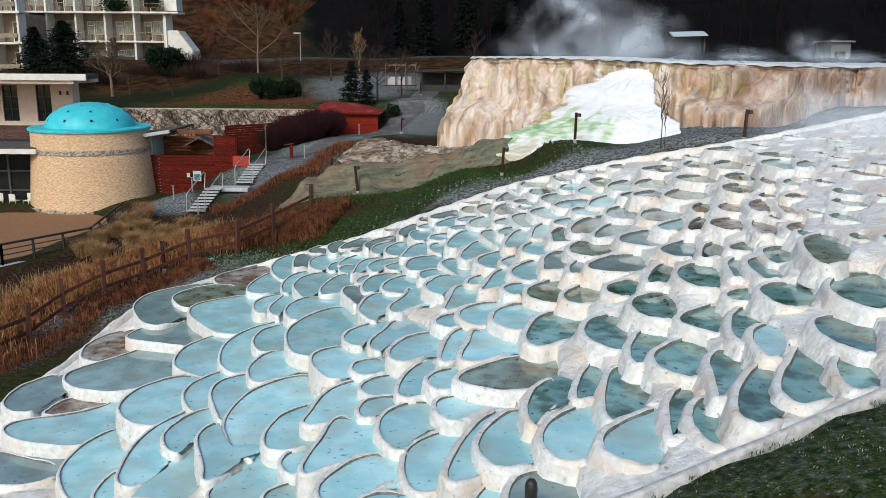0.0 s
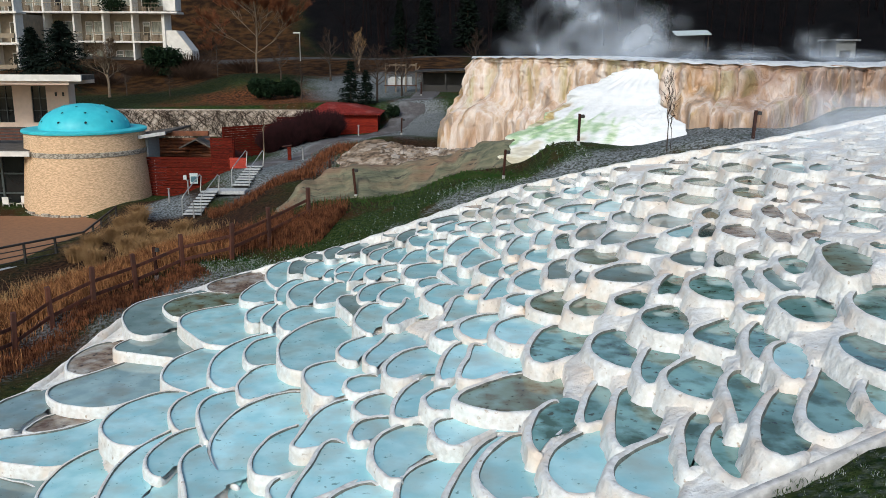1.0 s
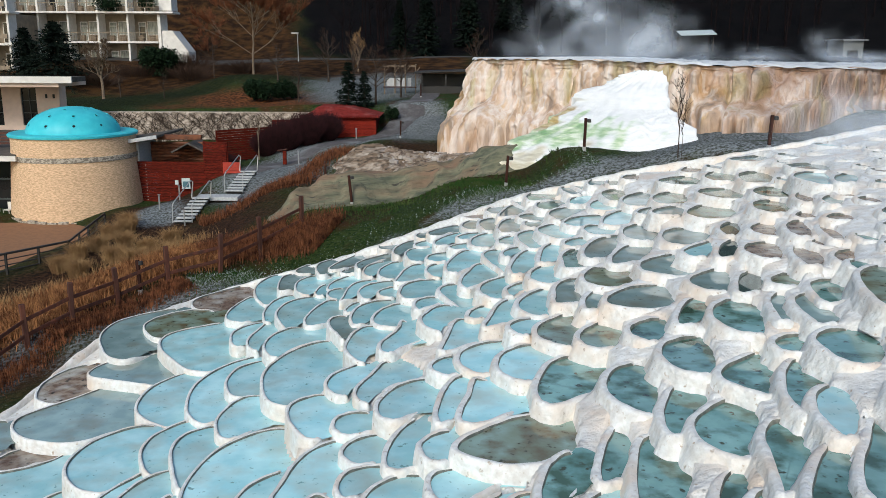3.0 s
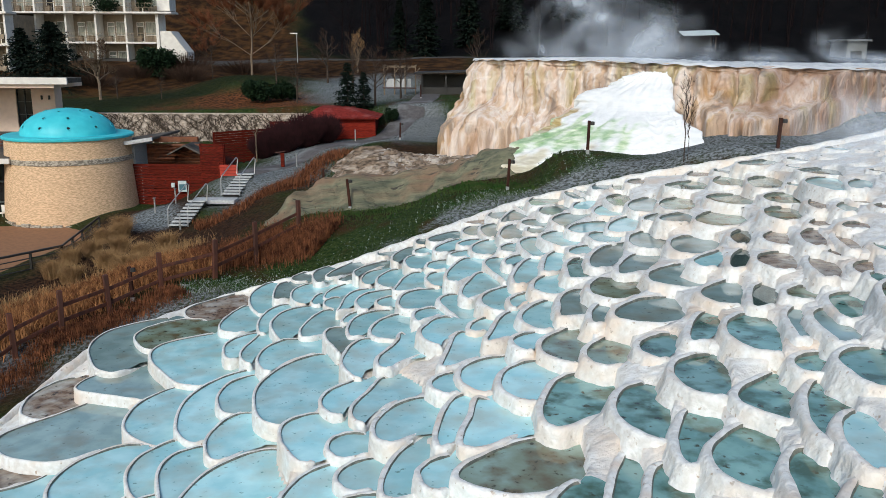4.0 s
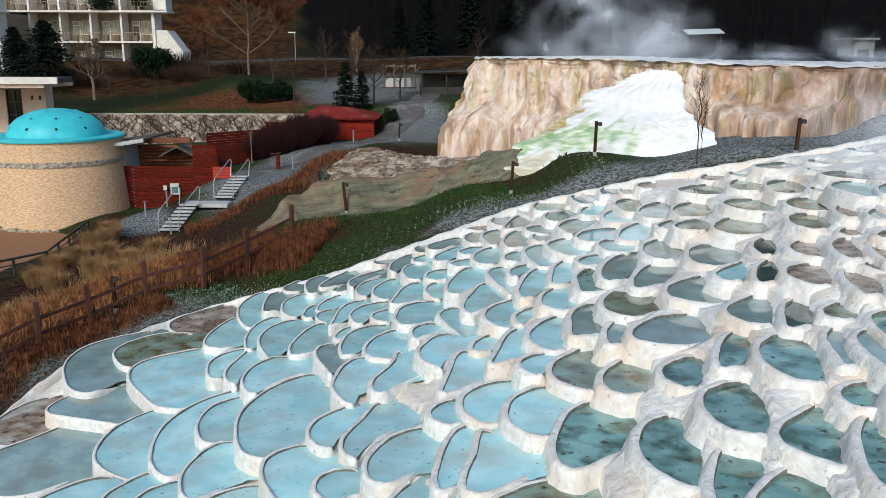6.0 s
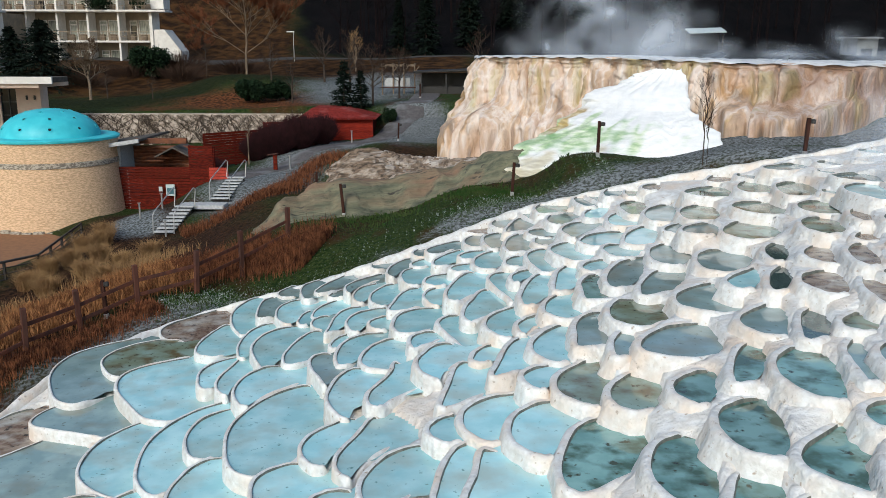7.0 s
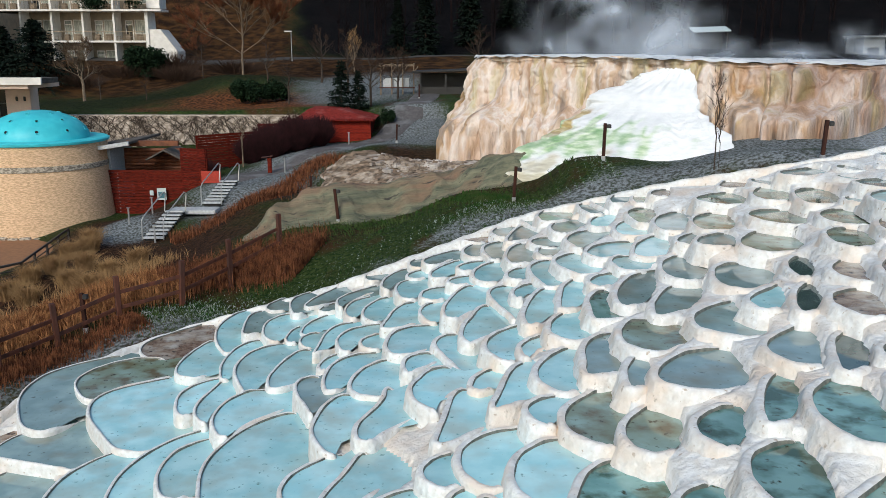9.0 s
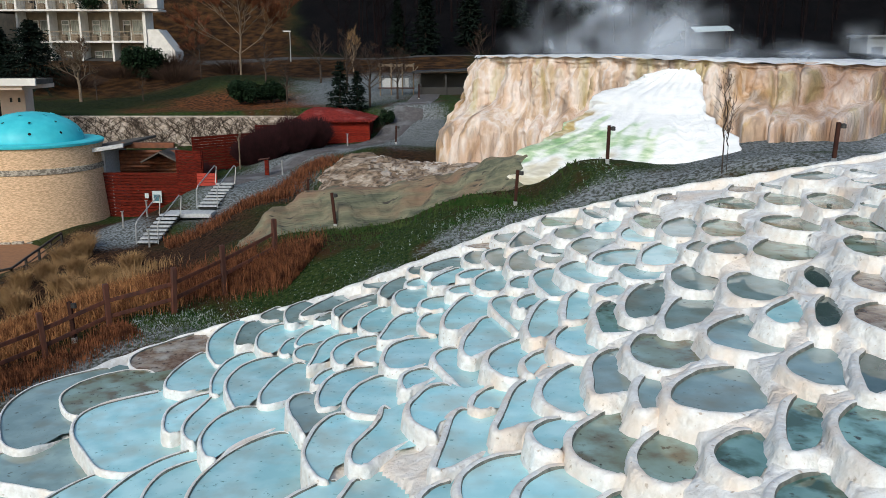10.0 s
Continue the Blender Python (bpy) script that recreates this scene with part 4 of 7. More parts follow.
def level_pools():
    """All pools, each with those that overlap it from above."""
    rng = random.Random(5)
    p = [list(q) for q in POOLS]
    # close the misty far side and the near corner with like pools
    for _ in range(5200):
        x, y = rng.uniform(-12, 22), rng.uniform(9, 31.5)
        if not (x > 8 or y < 12.5):
            continue
        a = rng.uniform(0.38, 0.72) if x > 4 else rng.uniform(0.5, 0.95)
        if float(field_distance(x, y)) < 0.8 or abs(x) > 0.55 * y + 0.6:
            continue
        b = a * rng.uniform(0.45, 0.6)
        if all(math.hypot((x - q[0]) / 1.0, (y - q[1]) / 1.7) > 0.6 * (0.75 * a + q[3]) + 0.26 for q in p):
            turn = rng.uniform(70, 110)
            p.append([x, y, a, b, turn, rng.uniform(-0.4, 0.1), rng.uniform(-0.2, 0.2), rng.uniform(-0.3, 0.3), float(terrace(x, y)) - 0.06, water_of(x, y, rng.random())])
    for q in p:
        q += [[], []]
    for i in range(len(p)):
        for j in range(i):
            if math.hypot(p[i][0] - p[j][0], p[i][1] - p[j][1]) < p[i][2] + p[j][2] + 0.6:
                up, down = (p[i], p[j]) if p[i][8] > p[j][8] else (p[j], p[i])
                O = outline(down)[0]
                if within(up, O[:, 0], O[:, 1], 0.12).any():
                    down[10].append(up)
                if within(up, O[:, 0], O[:, 1], 0.6).any():
                    up[11].append(down)
    return p


def spread(q, px, py):
    """How far a pool floods past its outline uphill, where its neighbour's rim dams it."""
    x, y = q[:2]
    d = np.hypot(px - x, py - y) + 1e-6
    up = ((px - x) * 0.95 + (py - y) * 0.3) / d
    most = 0.5 - 0.47 * min(1, max(0, (x - 0.3) / 2.6))
    return most * np.clip(1.6 * (up + 0.1), 0, 1)


def water_of(x, y, r):
    """The kind of water in the pools of the misty far side."""
    if y < 20:
        return "t" if r < 0.8 else "o"
    if y < 25.5:
        return "m" if r < 0.6 else "g"
    return "g" if r < 0.45 else ("o" if r < 0.6 else "b")


LEVELS = level_pools()
WATERS = {"b": (M_BLUE, "shallow terrace pool of milky pale-blue water"), "t": (M_TEAL, "terrace pool of clear dark teal water"), "g": (M_GREY, "shallow terrace pool of grey clouded water"),
          "o": (M_OLIVE, "terrace pool of murky olive-brown water"), "m": (M_MUD, "nearly dry terrace pool with rusty bed"), "d": (M_DARK, "small terrace pool of very dark green water")}


def longest_run(flags):
    """The longest unbroken stretch of a closed ring of flags, with gaps of one or two closed up."""
    flags = flags | (np.roll(flags, 1) & np.roll(flags, -1)) | (np.roll(flags, 1) & np.roll(flags, -2)) | (np.roll(flags, 2) & np.roll(flags, -1))
    if flags.all() or not flags.any():
        return flags
    n, best = len(flags), (0, 0)
    for k in range(n):
        if flags[k] and not flags[k - 1]:
            m = next(j for j in range(1, n) if not flags[(k + j) % n])
            best = max(best, (m, k))
    keep = np.zeros(n, bool)
    keep[[(best[1] + j) % n for j in range(best[0])]] = True
    return keep


def pool(q):
    x, y, a, b, turn, bend, taper, kink, z, kind, above, below = q
    wide = min(1, max(0, (x - 0.5) / 3.5))
    thick = 0.034 + 0.034 * min(1, max(0, (x + 3) / 6))
    if y > 25:
        thick *= 0.85
    n = 64
    P, N = outline(q, n)
    open_side = np.ones(n, bool)
    for up in above:
        open_side &= ~within(up, P[:, 0], P[:, 1], -0.03)
    # the rim stands on the falling side; uphill the water meets the slope
    rise = N[:, 0] * 0.95 + N[:, 1] * 0.3
    sink = np.clip((rise - (0.55 - 0.15 * wide)) / 0.45, 0, 1)
    open_side = longest_run(open_side & (sink < 0.97))
    hi = 0.045 + 0.02 * wide
    # rims run out into a point where they meet a higher one
    fade = np.where(open_side, 6.0, 0.0)
    for _ in range(6):
        fade = np.minimum(fade, np.minimum(np.roll(fade, 1), np.roll(fade, -1)) + 1)
    fade = 0.25 + 0.75 * fade / 6
    profile = [(-1.5, -0.20), (-1.25, -0.02), (-0.9, 0.8 * hi), (-0.4, hi), (0.35, 0.97 * hi), (0.95, 0.4 * hi), (1.15 + 0.1 * wide, -0.04), (1.3 + 0.35 * wide, -0.13), (1.5 + 0.8 * wide, -0.24), (1.8 + 1.5 * wide, -0.42)]
    room = np.maximum(0.02, field_distance(P[:, 0], P[:, 1]) - 0.1)
    bm = bmesh.new()
    rings = []
    for d, h in profile:
        ring = []
        for k in range(n):
            ph = 2 * math.pi * k / n
            jag = 1 + (0.13 * math.sin(4 * ph + x * 9) + 0.10 * math.sin(9 * ph + y * 4) + 0.07 * math.sin(17 * ph + 3 * x)) * (1.3 if h < -0.02 and d > 0 else 0.4)
            dd = min(d * thick * jag * fade[k] * (1 - 0.3 * sink[k]), room[k])
            if d > 1.3:
                dd = min(dd, thick * (1.2 + (d - 1.2) * (1 - sink[k]) ** 1.5) * jag)
            ring.append(bm.verts.new((P[k, 0] - x + N[k, 0] * dd, P[k, 1] - y + N[k, 1] * dd, (h * fade[k] if h > 0 else h) + 0.006 * math.sin(5 * ph + y * 5) + 0.004 * math.sin(13 * ph) - 0.22 * sink[k] ** 1.5)))
        rings.append(ring)
    # dark band under the crest: algae plus shade painted on as a strip
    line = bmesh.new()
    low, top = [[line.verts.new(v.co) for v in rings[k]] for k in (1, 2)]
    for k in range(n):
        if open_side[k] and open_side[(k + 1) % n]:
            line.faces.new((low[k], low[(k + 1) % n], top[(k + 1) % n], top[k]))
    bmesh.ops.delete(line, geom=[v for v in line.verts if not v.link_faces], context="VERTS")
    for r0, r1 in zip(rings[2:], rings[3:]):
        for k in range(n):
            if open_side[k] or open_side[(k + 1) % n]:
                bm.faces.new((r0[k], r0[(k + 1) % n], r1[(k + 1) % n], r1[k]))
    bmesh.ops.delete(bm, geom=[v for v in bm.verts if not v.link_faces], context="VERTS")
    mat, words = WATERS[kind]
    root = thing("travertine_pool", words + (" in thick white rim" if x > 3 else " in thin white rim"), "pool", "terraced travertine pools", pose(x, y, z))
    if bm.faces:
        part("rim", bm, M_RIM, root, smooth=True)
    else:
        bm.free()
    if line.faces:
        part("waterline", line, M_LINE, root, "dark line of algae and painted shade", smooth=True)
    else:
        line.free()
    bm = bmesh.new()
    flood = spread(q, P[:, 0], P[:, 1]) * np.clip(3 * sink + (~open_side), 0, 1)
    for down in below:
        for _ in range(4):
            over = within(down, P[:, 0] + N[:, 0] * flood, P[:, 1] + N[:, 1] * flood, 0.05)
            flood = np.where(over, flood * 0.4, flood)
    flood = np.minimum(flood, np.maximum(0, room - 0.1))
    for _ in range(2):
        flood = np.minimum(flood, (np.roll(flood, 1) + 2 * flood + np.roll(flood, -1)) / 4 + 0.03)
    inset = np.where(flood > 0.01, -flood, thick * (1 - 1.2 * sink))
    edge = np.stack([P[:, 0] - N[:, 0] * inset, P[:, 1] - N[:, 1] * inset], 1)
    bm.faces.new([bm.verts.new((px - x, py - y, 0.0)) for px, py in edge])
    part("water", bm, mat, root)


for q in LEVELS:
    pool(q)


def sinter(X, Y):
    """The white slope between the pools, hollowed where they lie."""
    t = terrace(X, Y)
    floor = np.full(X.shape, -9.0)
    lift, weight = np.zeros(X.shape), np.full(X.shape, 1e-6)
    for q in LEVELS:
        x, y, z = q[0], q[1], q[8]
        near = (np.abs(X - x) < 3.4) & (np.abs(Y - y) < 3.4)
        sd = reach(q, X[near], Y[near])
        w = 1 / (np.maximum(sd, 0) + 0.15) ** 3
        lift[near] += w * (z - float(terrace(x, y)))
        weight[near] += w
        f = floor[near]
        floor[near] = np.where(sd < 0.02 + 0.9 * spread(q, X[near], Y[near]), np.maximum(f, z - 0.07), f)
    hill = t + lift / weight - 0.13 + 0.15 * np.clip((X + 0.5) / 3.5, 0, 1) + 0.02 * wave(X, Y, 2.3) + 0.010 * wave(X, Y, 6.0) + 0.006 * wave(X, Y, 13.0)
    return np.where(floor > -5, np.minimum(floor, hill), hill) - np.clip(0.25 - field_distance(X, Y), 0, 1) * 1.2


bed = sheet("sinter_bed", np.arange(-13.5, 24.1, 0.065), np.arange(7, 35, 0.065), sinter, M_TRAV, lambda X, Y: field_distance(X, Y) > 0.02,
            label="white travertine slope between the terrace pools", category="terrace")


def edge_strip(line, profile, sway, name, mat, label, category):
    pts = []
    for a, b in zip(line, line[1:]):
        a, b = Vector(a), Vector(b)
        n = max(2, int((b - a).length / 0.2))
        pts += [a.lerp(b, k / n) for k in range(n)]
    P = np.array([(p.x, p.y) for p in pts])
    for _ in range(12):
        P[1:-1] = (P[:-2] + 2 * P[1:-1] + P[2:]) / 4
    tang = np.gradient(P, axis=0)
    tang /= np.linalg.norm(tang, axis=1)[:, None]
    side = np.stack([-tang[:, 1], tang[:, 0]], 1)
    verts, faces = [], []
    for i, (p, o) in enumerate(zip(P, side)):
        z = float(terrace(p[0], p[1])) - 0.06 + (0.10 * min(1, max(0, (p[0] + 4) / 4, (-8 - p[0]) / 2)) if p[1] > 24 or p[0] < -9 else 0)
        for d, h in profile:
            w = (0.5 if p[0] < -4.5 else 1) + sway * (math.sin(i * 0.9 + 7 * d) + 0.5 * math.sin(i * 2.7) + 0.5 * math.sin(i * 0.31))
            q = p + o * d * w
            verts.append((q[0], q[1], z + h + 0.08 * sway * math.sin(i * 1.4)))
    n = len(profile)
    for i in range(len(P) - 1):
        for j in range(n - 1):
            a = i * n + j
            faces.append((a, a + 1, a + n + 1, a + n))
    joined(name, verts, faces, mat, label, category, "structure", smooth=True)


def field_edge():
    edge_strip(FIELD[:13], [(-0.20, -0.35), (-0.14, 0.0), (-0.07, 0.05), (0.03, 0.06), (0.10, 0.02), (0.15, -0.12), (0.24, -0.6)], 0.25, "trim_field_edge", M_RIM, "uneven white sinter lip round the pool field", "edge")
    edge_strip(FIELD[13:19], [(-0.10, -0.4), (-0.095, 0.03), (-0.085, 0.04), (0.0, 0.04), (0.012, 0.03), (0.015, -0.4)], 0.05, "trim_kerb", M_KERB, "flat weathered grey kerb along the near edge of the pool field", "kerb")


field_edge()

# ---- strips of ground: paths, gravel, the run-off apron ----
laid("footpath", [(-11.6, 52.2), (-9.6, 55.0), (-7.0, 58.6), (-4.2, 62.5), (-1.8, 70), (-1.0, 80)], [2.2, 1.8, 1.8, 2.0, 2.4, 2.4], M_PATH, 0.07, "grey paved footpath with frost at its edges", category="path")
laid("road", [(-60, 108), (-20, 107.5), (-5, 108), (12, 110), (60, 114)], [4.2] * 5, M_ASPH, 0.08, "narrow asphalt road along the foot of the wood", category="road")


def run_off_height(X, Y):
    """Low rounded tongues of sinter that spread from the foot of the hill towards the fence."""
    d = np.full(X.shape, 9.0)
    for (ax, ay, aw), (bx, by, bw) in (((4.5, 43.5, 2.6), (0.5, 45.6, 3.6)), ((0.5, 45.6, 3.6), (-3.4, 48.0, 2.6)), ((-3.4, 48.0, 2.6), (-5.2, 47.0, 1.0)), ((3.0, 41.4, 1.9), (-1.0, 42.2, 2.9)), ((-1.0, 42.2, 2.9), (-4.2, 40.2, 2.3)), ((-4.2, 40.2, 2.3), (-6.3, 38.3, 1.0))):
        dx, dy = bx - ax, by - ay
        t = np.clip(((X - ax) * dx + (Y - ay) * dy) / (dx * dx + dy * dy), 0, 1)
        d = np.minimum(d, np.hypot(X - ax - t * dx, Y - ay - t * dy) - (aw + t * (bw - aw)))
    d = d + 0.35 * wave(X, Y, 1.1) + 0.12 * wave(X, Y, 3.7)
    k = np.clip(-d / 1.6, 0, 1)
    k = k * k * (3 - 2 * k)
    h = (0.75 + 0.35 * np.clip((42.5 - Y) / 2, 0, 1)) * k + 0.10 * wave(X, Y, 1.2, 2.0) * k
    q = 0.12
    h = h + k * 0.5 * (np.floor(h / q + 0.6 * wave(X, Y, 0.9)) * q - h) * np.clip((Y - 42.5) / 2, 0, 1) * 1.6
    across, down = 0.37 * X - 0.93 * Y, 0.93 * X + 0.37 * Y
    h = h + (0.03 * wave(X, Y, 4.3, 1.0) + 0.13 * wave(0.28 * down, across, 1.3, 4.0) + 0.05 * wave(0.3 * down, across, 3.4, 1.0)) * k      # runnels worn by the flow
    return np.where(d < 0, h, -0.25 * np.clip(d * 4, 0, 1) - 0.02)


run_x, run_y = np.arange(-9, 8, 0.09), np.arange(36, 52, 0.09)
run_off = sheet("sinter_run_off", run_x, run_y, lambda X, Y: land(X, Y) + run_off_height(X, Y) + 0.02, M_APRON, lambda X, Y: run_off_height(X, Y) > -0.2,
                label="dull green, grey and pink sinter apron below the salt hill", category="rock")
run_off.data.materials.append(M_RUBBLE)
for f in run_off.data.polygons:
    c = f.center
    f.material_index = 1 if c.y - 42.9 + 0.8 * math.sin(c.x * 1.7) > 0 else 0



def rubble():
    """Broken flat slabs strewn below the left foot of the hill."""
    rng = random.Random(77)
    verts, faces = [], []
    for _ in range(900):
        t = rng.random()
        x, y = -2.6 + 7.0 * t + rng.gauss(0, 0.5), 48.2 - 4.6 * t + rng.gauss(0, 0.95)
        r = rng.uniform(0.06, 0.30) * (1.2 if rng.random() < 0.1 else 0.75)
        k = rng.randint(5, 7)
        z = float(land(x, y)) + max(0.0, float(run_off_height(np.array([x]), np.array([y]))[0])) + 0.02
        m = pose(x, y, z, rng.uniform(-16, 16), rng.uniform(-16, 16), rng.uniform(0, 360))
        h = r * rng.uniform(0.15, 0.4)
        b = len(verts)
        ring = [(r * rng.uniform(0.7, 1.1) * math.cos(6.283 * i / k), 0.65 * r * rng.uniform(0.7, 1.1) * math.sin(6.283 * i / k)) for i in range(k)]
        verts += [m @ Vector((p, q, -0.08)) for p, q in ring] + [m @ Vector((p * 0.9, q * 0.9, h)) for p, q in ring]
        faces += [(b + i, b + (i + 1) % k, b + k + (i + 1) % k, b + k + i) for i in range(k)] + [tuple(b + k + i for i in range(k))]
    joined("rubble", verts, faces, M_SLAB, "broken pale sinter slabs at the foot of the hill", "rock", "stuff")


rubble()


# ---- the salt hill ----
TOP = np.array([(2.4, 60, 9.75), (1.7, 54.5, 9.8), (1.7, 51.6, 9.8), (3.2, 48.6, 9.84), (6.25, 45.4, 9.84), (9.2, 42.6, 9.76), (11.4, 40.6, 9.66), (15.8, 39.6, 9.58), (21.6, 42.4, 9.5), (30, 47, 9.5), (44, 54, 9.6)])
FOOT = np.array([(0.2, 59.5, 5.4), (-0.6, 54.0, 5.4), (-0.9, 49.6, 5.2), (1.2, 46.0, 5.4), (4.8, 43.6, 5.7), (8.2, 40.0, 5.9), (10.4, 37.8, 6.7), (13.4, 37.2, 7.2), (17.6, 39.2, 7.6), (22.4, 42.8, 7.8), (30.5, 46, 8.0), (45, 53, 8.4)])[[0, 1, 2, 3, 4, 5, 6, 7, 9, 10, 11]]


def along(line, u):
    d = np.concatenate([[0], np.cumsum(np.hypot(*np.diff(TOP[:, :2], axis=0).T))])
    d = d / d[-1]
    return np.array([np.interp(u, d, line[:, k]) for k in range(3)])


def rock(a, h):
    """How far the face of the hill stands out: blocks, clefts and grain."""
    fbm = noise.fractal(Vector((0.9 * a, 0.42 * h, 1.0)), 0.9, 2.1, 5)
    cleft = max(0.0, 1 - 5.0 * abs(noise.noise(Vector((1.15 * a, 0.22 * h, 7.0)))))
    crack = max(0.0, 1 - 7.0 * abs(noise.noise(Vector((0.8 * a, 1.1 * h, 3.0)))))
    grain = noise.noise(Vector((3.7 * a, 2.3 * h, 11.0))) + 0.6 * noise.noise(Vector((8.0 * a, 6.0 * h, 5.0)))
    return 0.36 * fbm - 0.42 * cleft - 0.08 * crack + 0.06 * grain


def salt_hill():
    nu, nv = 1300, 84
    root = thing("salt_hill", "flat-topped salt hill with pale ochre dripstone walls", "rock formation")
    verts, faces = [], []
    rng = np.random.default_rng(4)
    us = np.linspace(0, 1, nu)
    T, F = along(TOP, us), along(FOOT, us)
    for _ in range(40):
        for A in (T, F):
            A[:, 1:-1] = (A[:, :-2] + 2 * A[:, 1:-1] + A[:, 2:]) / 4
    out = F[:2] - T[:2]
    out = out / np.linalg.norm(out, axis=0)
    arc = us * float(np.hypot(*np.diff(TOP[:, :2], axis=0).T).sum())
    columns = []
    for tier in (0, 1, 2):
        c = 0.0
        while c < arc[-1]:
            w = rng.uniform(0.3, 0.95) if tier < 2 else rng.uniform(0.12, 0.28)
            columns.append((c, w, rng.uniform(0.25, 0.85) * (0.45 if tier == 2 else 1) * min(1, w * 1.6), tier, rng.uniform(-0.06, 0.06), rng.uniform(-0.5, 0.5)))
            c += w * rng.uniform(0.75, 1.5)

    for j in range(nv):
        v = j / (nv - 1)
        ledge = 0.5 + 0.5 * np.sin(us * 47)
        step = 1 / (1 + np.exp(-(v - 0.62 - 0.08 * np.sin(us * 60)) * 26)) * (0.35 + 0.65 * ledge)
        reach = 0.10 * np.sin(np.pi * min(1, v * 6) / 2) + 0.22 * v + 0.55 * step + 0.10 * v ** 4
        reach = reach / 1.0
        wob = np.zeros(nu)
        bend = 0.12 * wave(arc, 0 * arc + 1.5 * v, 0.5)
        for c, w, amp, tier, off, lean in columns:
            near = np.abs(arc - c) < 2 * w + 1
            du = (arc[near] + bend[near] + lean * v - c) / (w * (1 + 0.10 * math.sin(4 * v + c)))
            if tier == 0:
                shape = min(1, v * 7) * (1 - 0.9 / (1 + math.exp(-(v - 0.60 - off) * 40)))
            elif tier == 1:
                shape = 1.5 / (1 + math.exp(-(v - 0.56 - off) * 30)) * (1 - 0.4 * max(0, v - 0.8) * 5)
            else:
                shape = min(1, v * 7)
            b = np.sqrt(np.clip(1 - du * du, 0, 1)) * amp * shape
            wob[near] = np.maximum(wob[near], b) if tier < 2 else wob[near] + 0.5 * b
        tall = (T[2] - F[2]) * v
        rough = np.array([rock(a, h) for a, h in zip(arc, tall)])
        wob = 0.6 * wob - 0.35 + rough * min(1, 0.3 + v * 6)
        hold = 1 - 0.75 * np.clip((T[0] - 5.6) / 1.4, 0, 1) * np.clip((11.6 - T[0]) / 1.2, 0, 1)    # the wall behind the cascade is hollow
        dx = (F[:2] - T[:2]) * reach * hold + out * wob * (0.6 if v < 0.05 else 1)
        z = T[2] + (F[2] - 1.6 * max(0, v - 0.8) * 5 * 0.9 - T[2]) * v + 0.05 * np.sin(90 * us) * (v < 0.1)
        for i in range(nu):
            verts.append((T[0, i] + dx[0, i], T[1, i] + dx[1, i], z[i]))
    for j in range(nv - 1):
        for i in range(nu - 1):
            a = j * nu + i
            faces.append((a, a + nu, a + nu + 1, a + 1))
    wall = joined("dripstone_wall", verts, faces, M_SALT, "fluted curtain of ochre and white dripstone", parent=root, smooth=True)
    at = np.array(verts)
    brown = np.clip((at[:, 0] - 10.5) / 3, 0, 1) * np.clip(0.75 + 0.5 * wave(at[:, 0], at[:, 2], 1.4), 0, 1)        # browner crust past the cascade, with the shade there painted in
    wall.data.attributes.new("shaded_brown", "FLOAT", "POINT").data.foreach_set("value", brown.astype(np.float32))
    verts, faces = [], []
    nb = 30
    for j in range(nb):
        b = (j / (nb - 1)) ** 1.6
        for i in range(nu):
            o = 0.05 if j == 0 else 0.0
            wob = 0.2 * math.sin(i * 0.31) * math.sin(i * 0.083) if j == 0 else 0
            x = T[0, i] + out[0, i] * (o + wob * 0.3) - out[0, i] * 1.0 * b * 3 + b * 6
            y = T[1, i] + out[1, i] * (o + wob * 0.3) + b * 24
            z = T[2, i] - (0.04 if j == 0 else 0) + 0.05 * math.sin(x * 2.1 + y) * min(1, j) + 0.03 * math.sin(5 * x - 3 * y) + 0.02
            verts.append((x, y, z))
    for j in range(nb - 1):
        for i in range(nu - 1):
            a = j * nu + i
            faces.append((a, a + 1, a + nu + 1, a + nu))
    joined("crust_top", verts, faces, M_CRUST, "wet white mineral crust", parent=root, smooth=True)
    return root


salt_hill()


FALL = [((8.5, 42.0, 9.4), (9.75, 41.0, 9.38)), ((7.76, 42.6, 8.89), (9.77, 40.4, 8.88)), ((6.34, 43.0, 8.42), (9.65, 39.6, 8.33)), ((5.72, 42.6, 7.66), (9.6, 39.0, 7.84)),
        ((4.5, 42.0, 6.95), (9.85, 38.2, 7.5)), ((2.9, 41.3, 6.1), (10.35, 37.4, 7.12)), ((2.0, 40.6, 5.35), (10.35, 36.6, 6.4)), ((3.0, 39.8, 3.6), (10.4, 36.3, 5.0))]


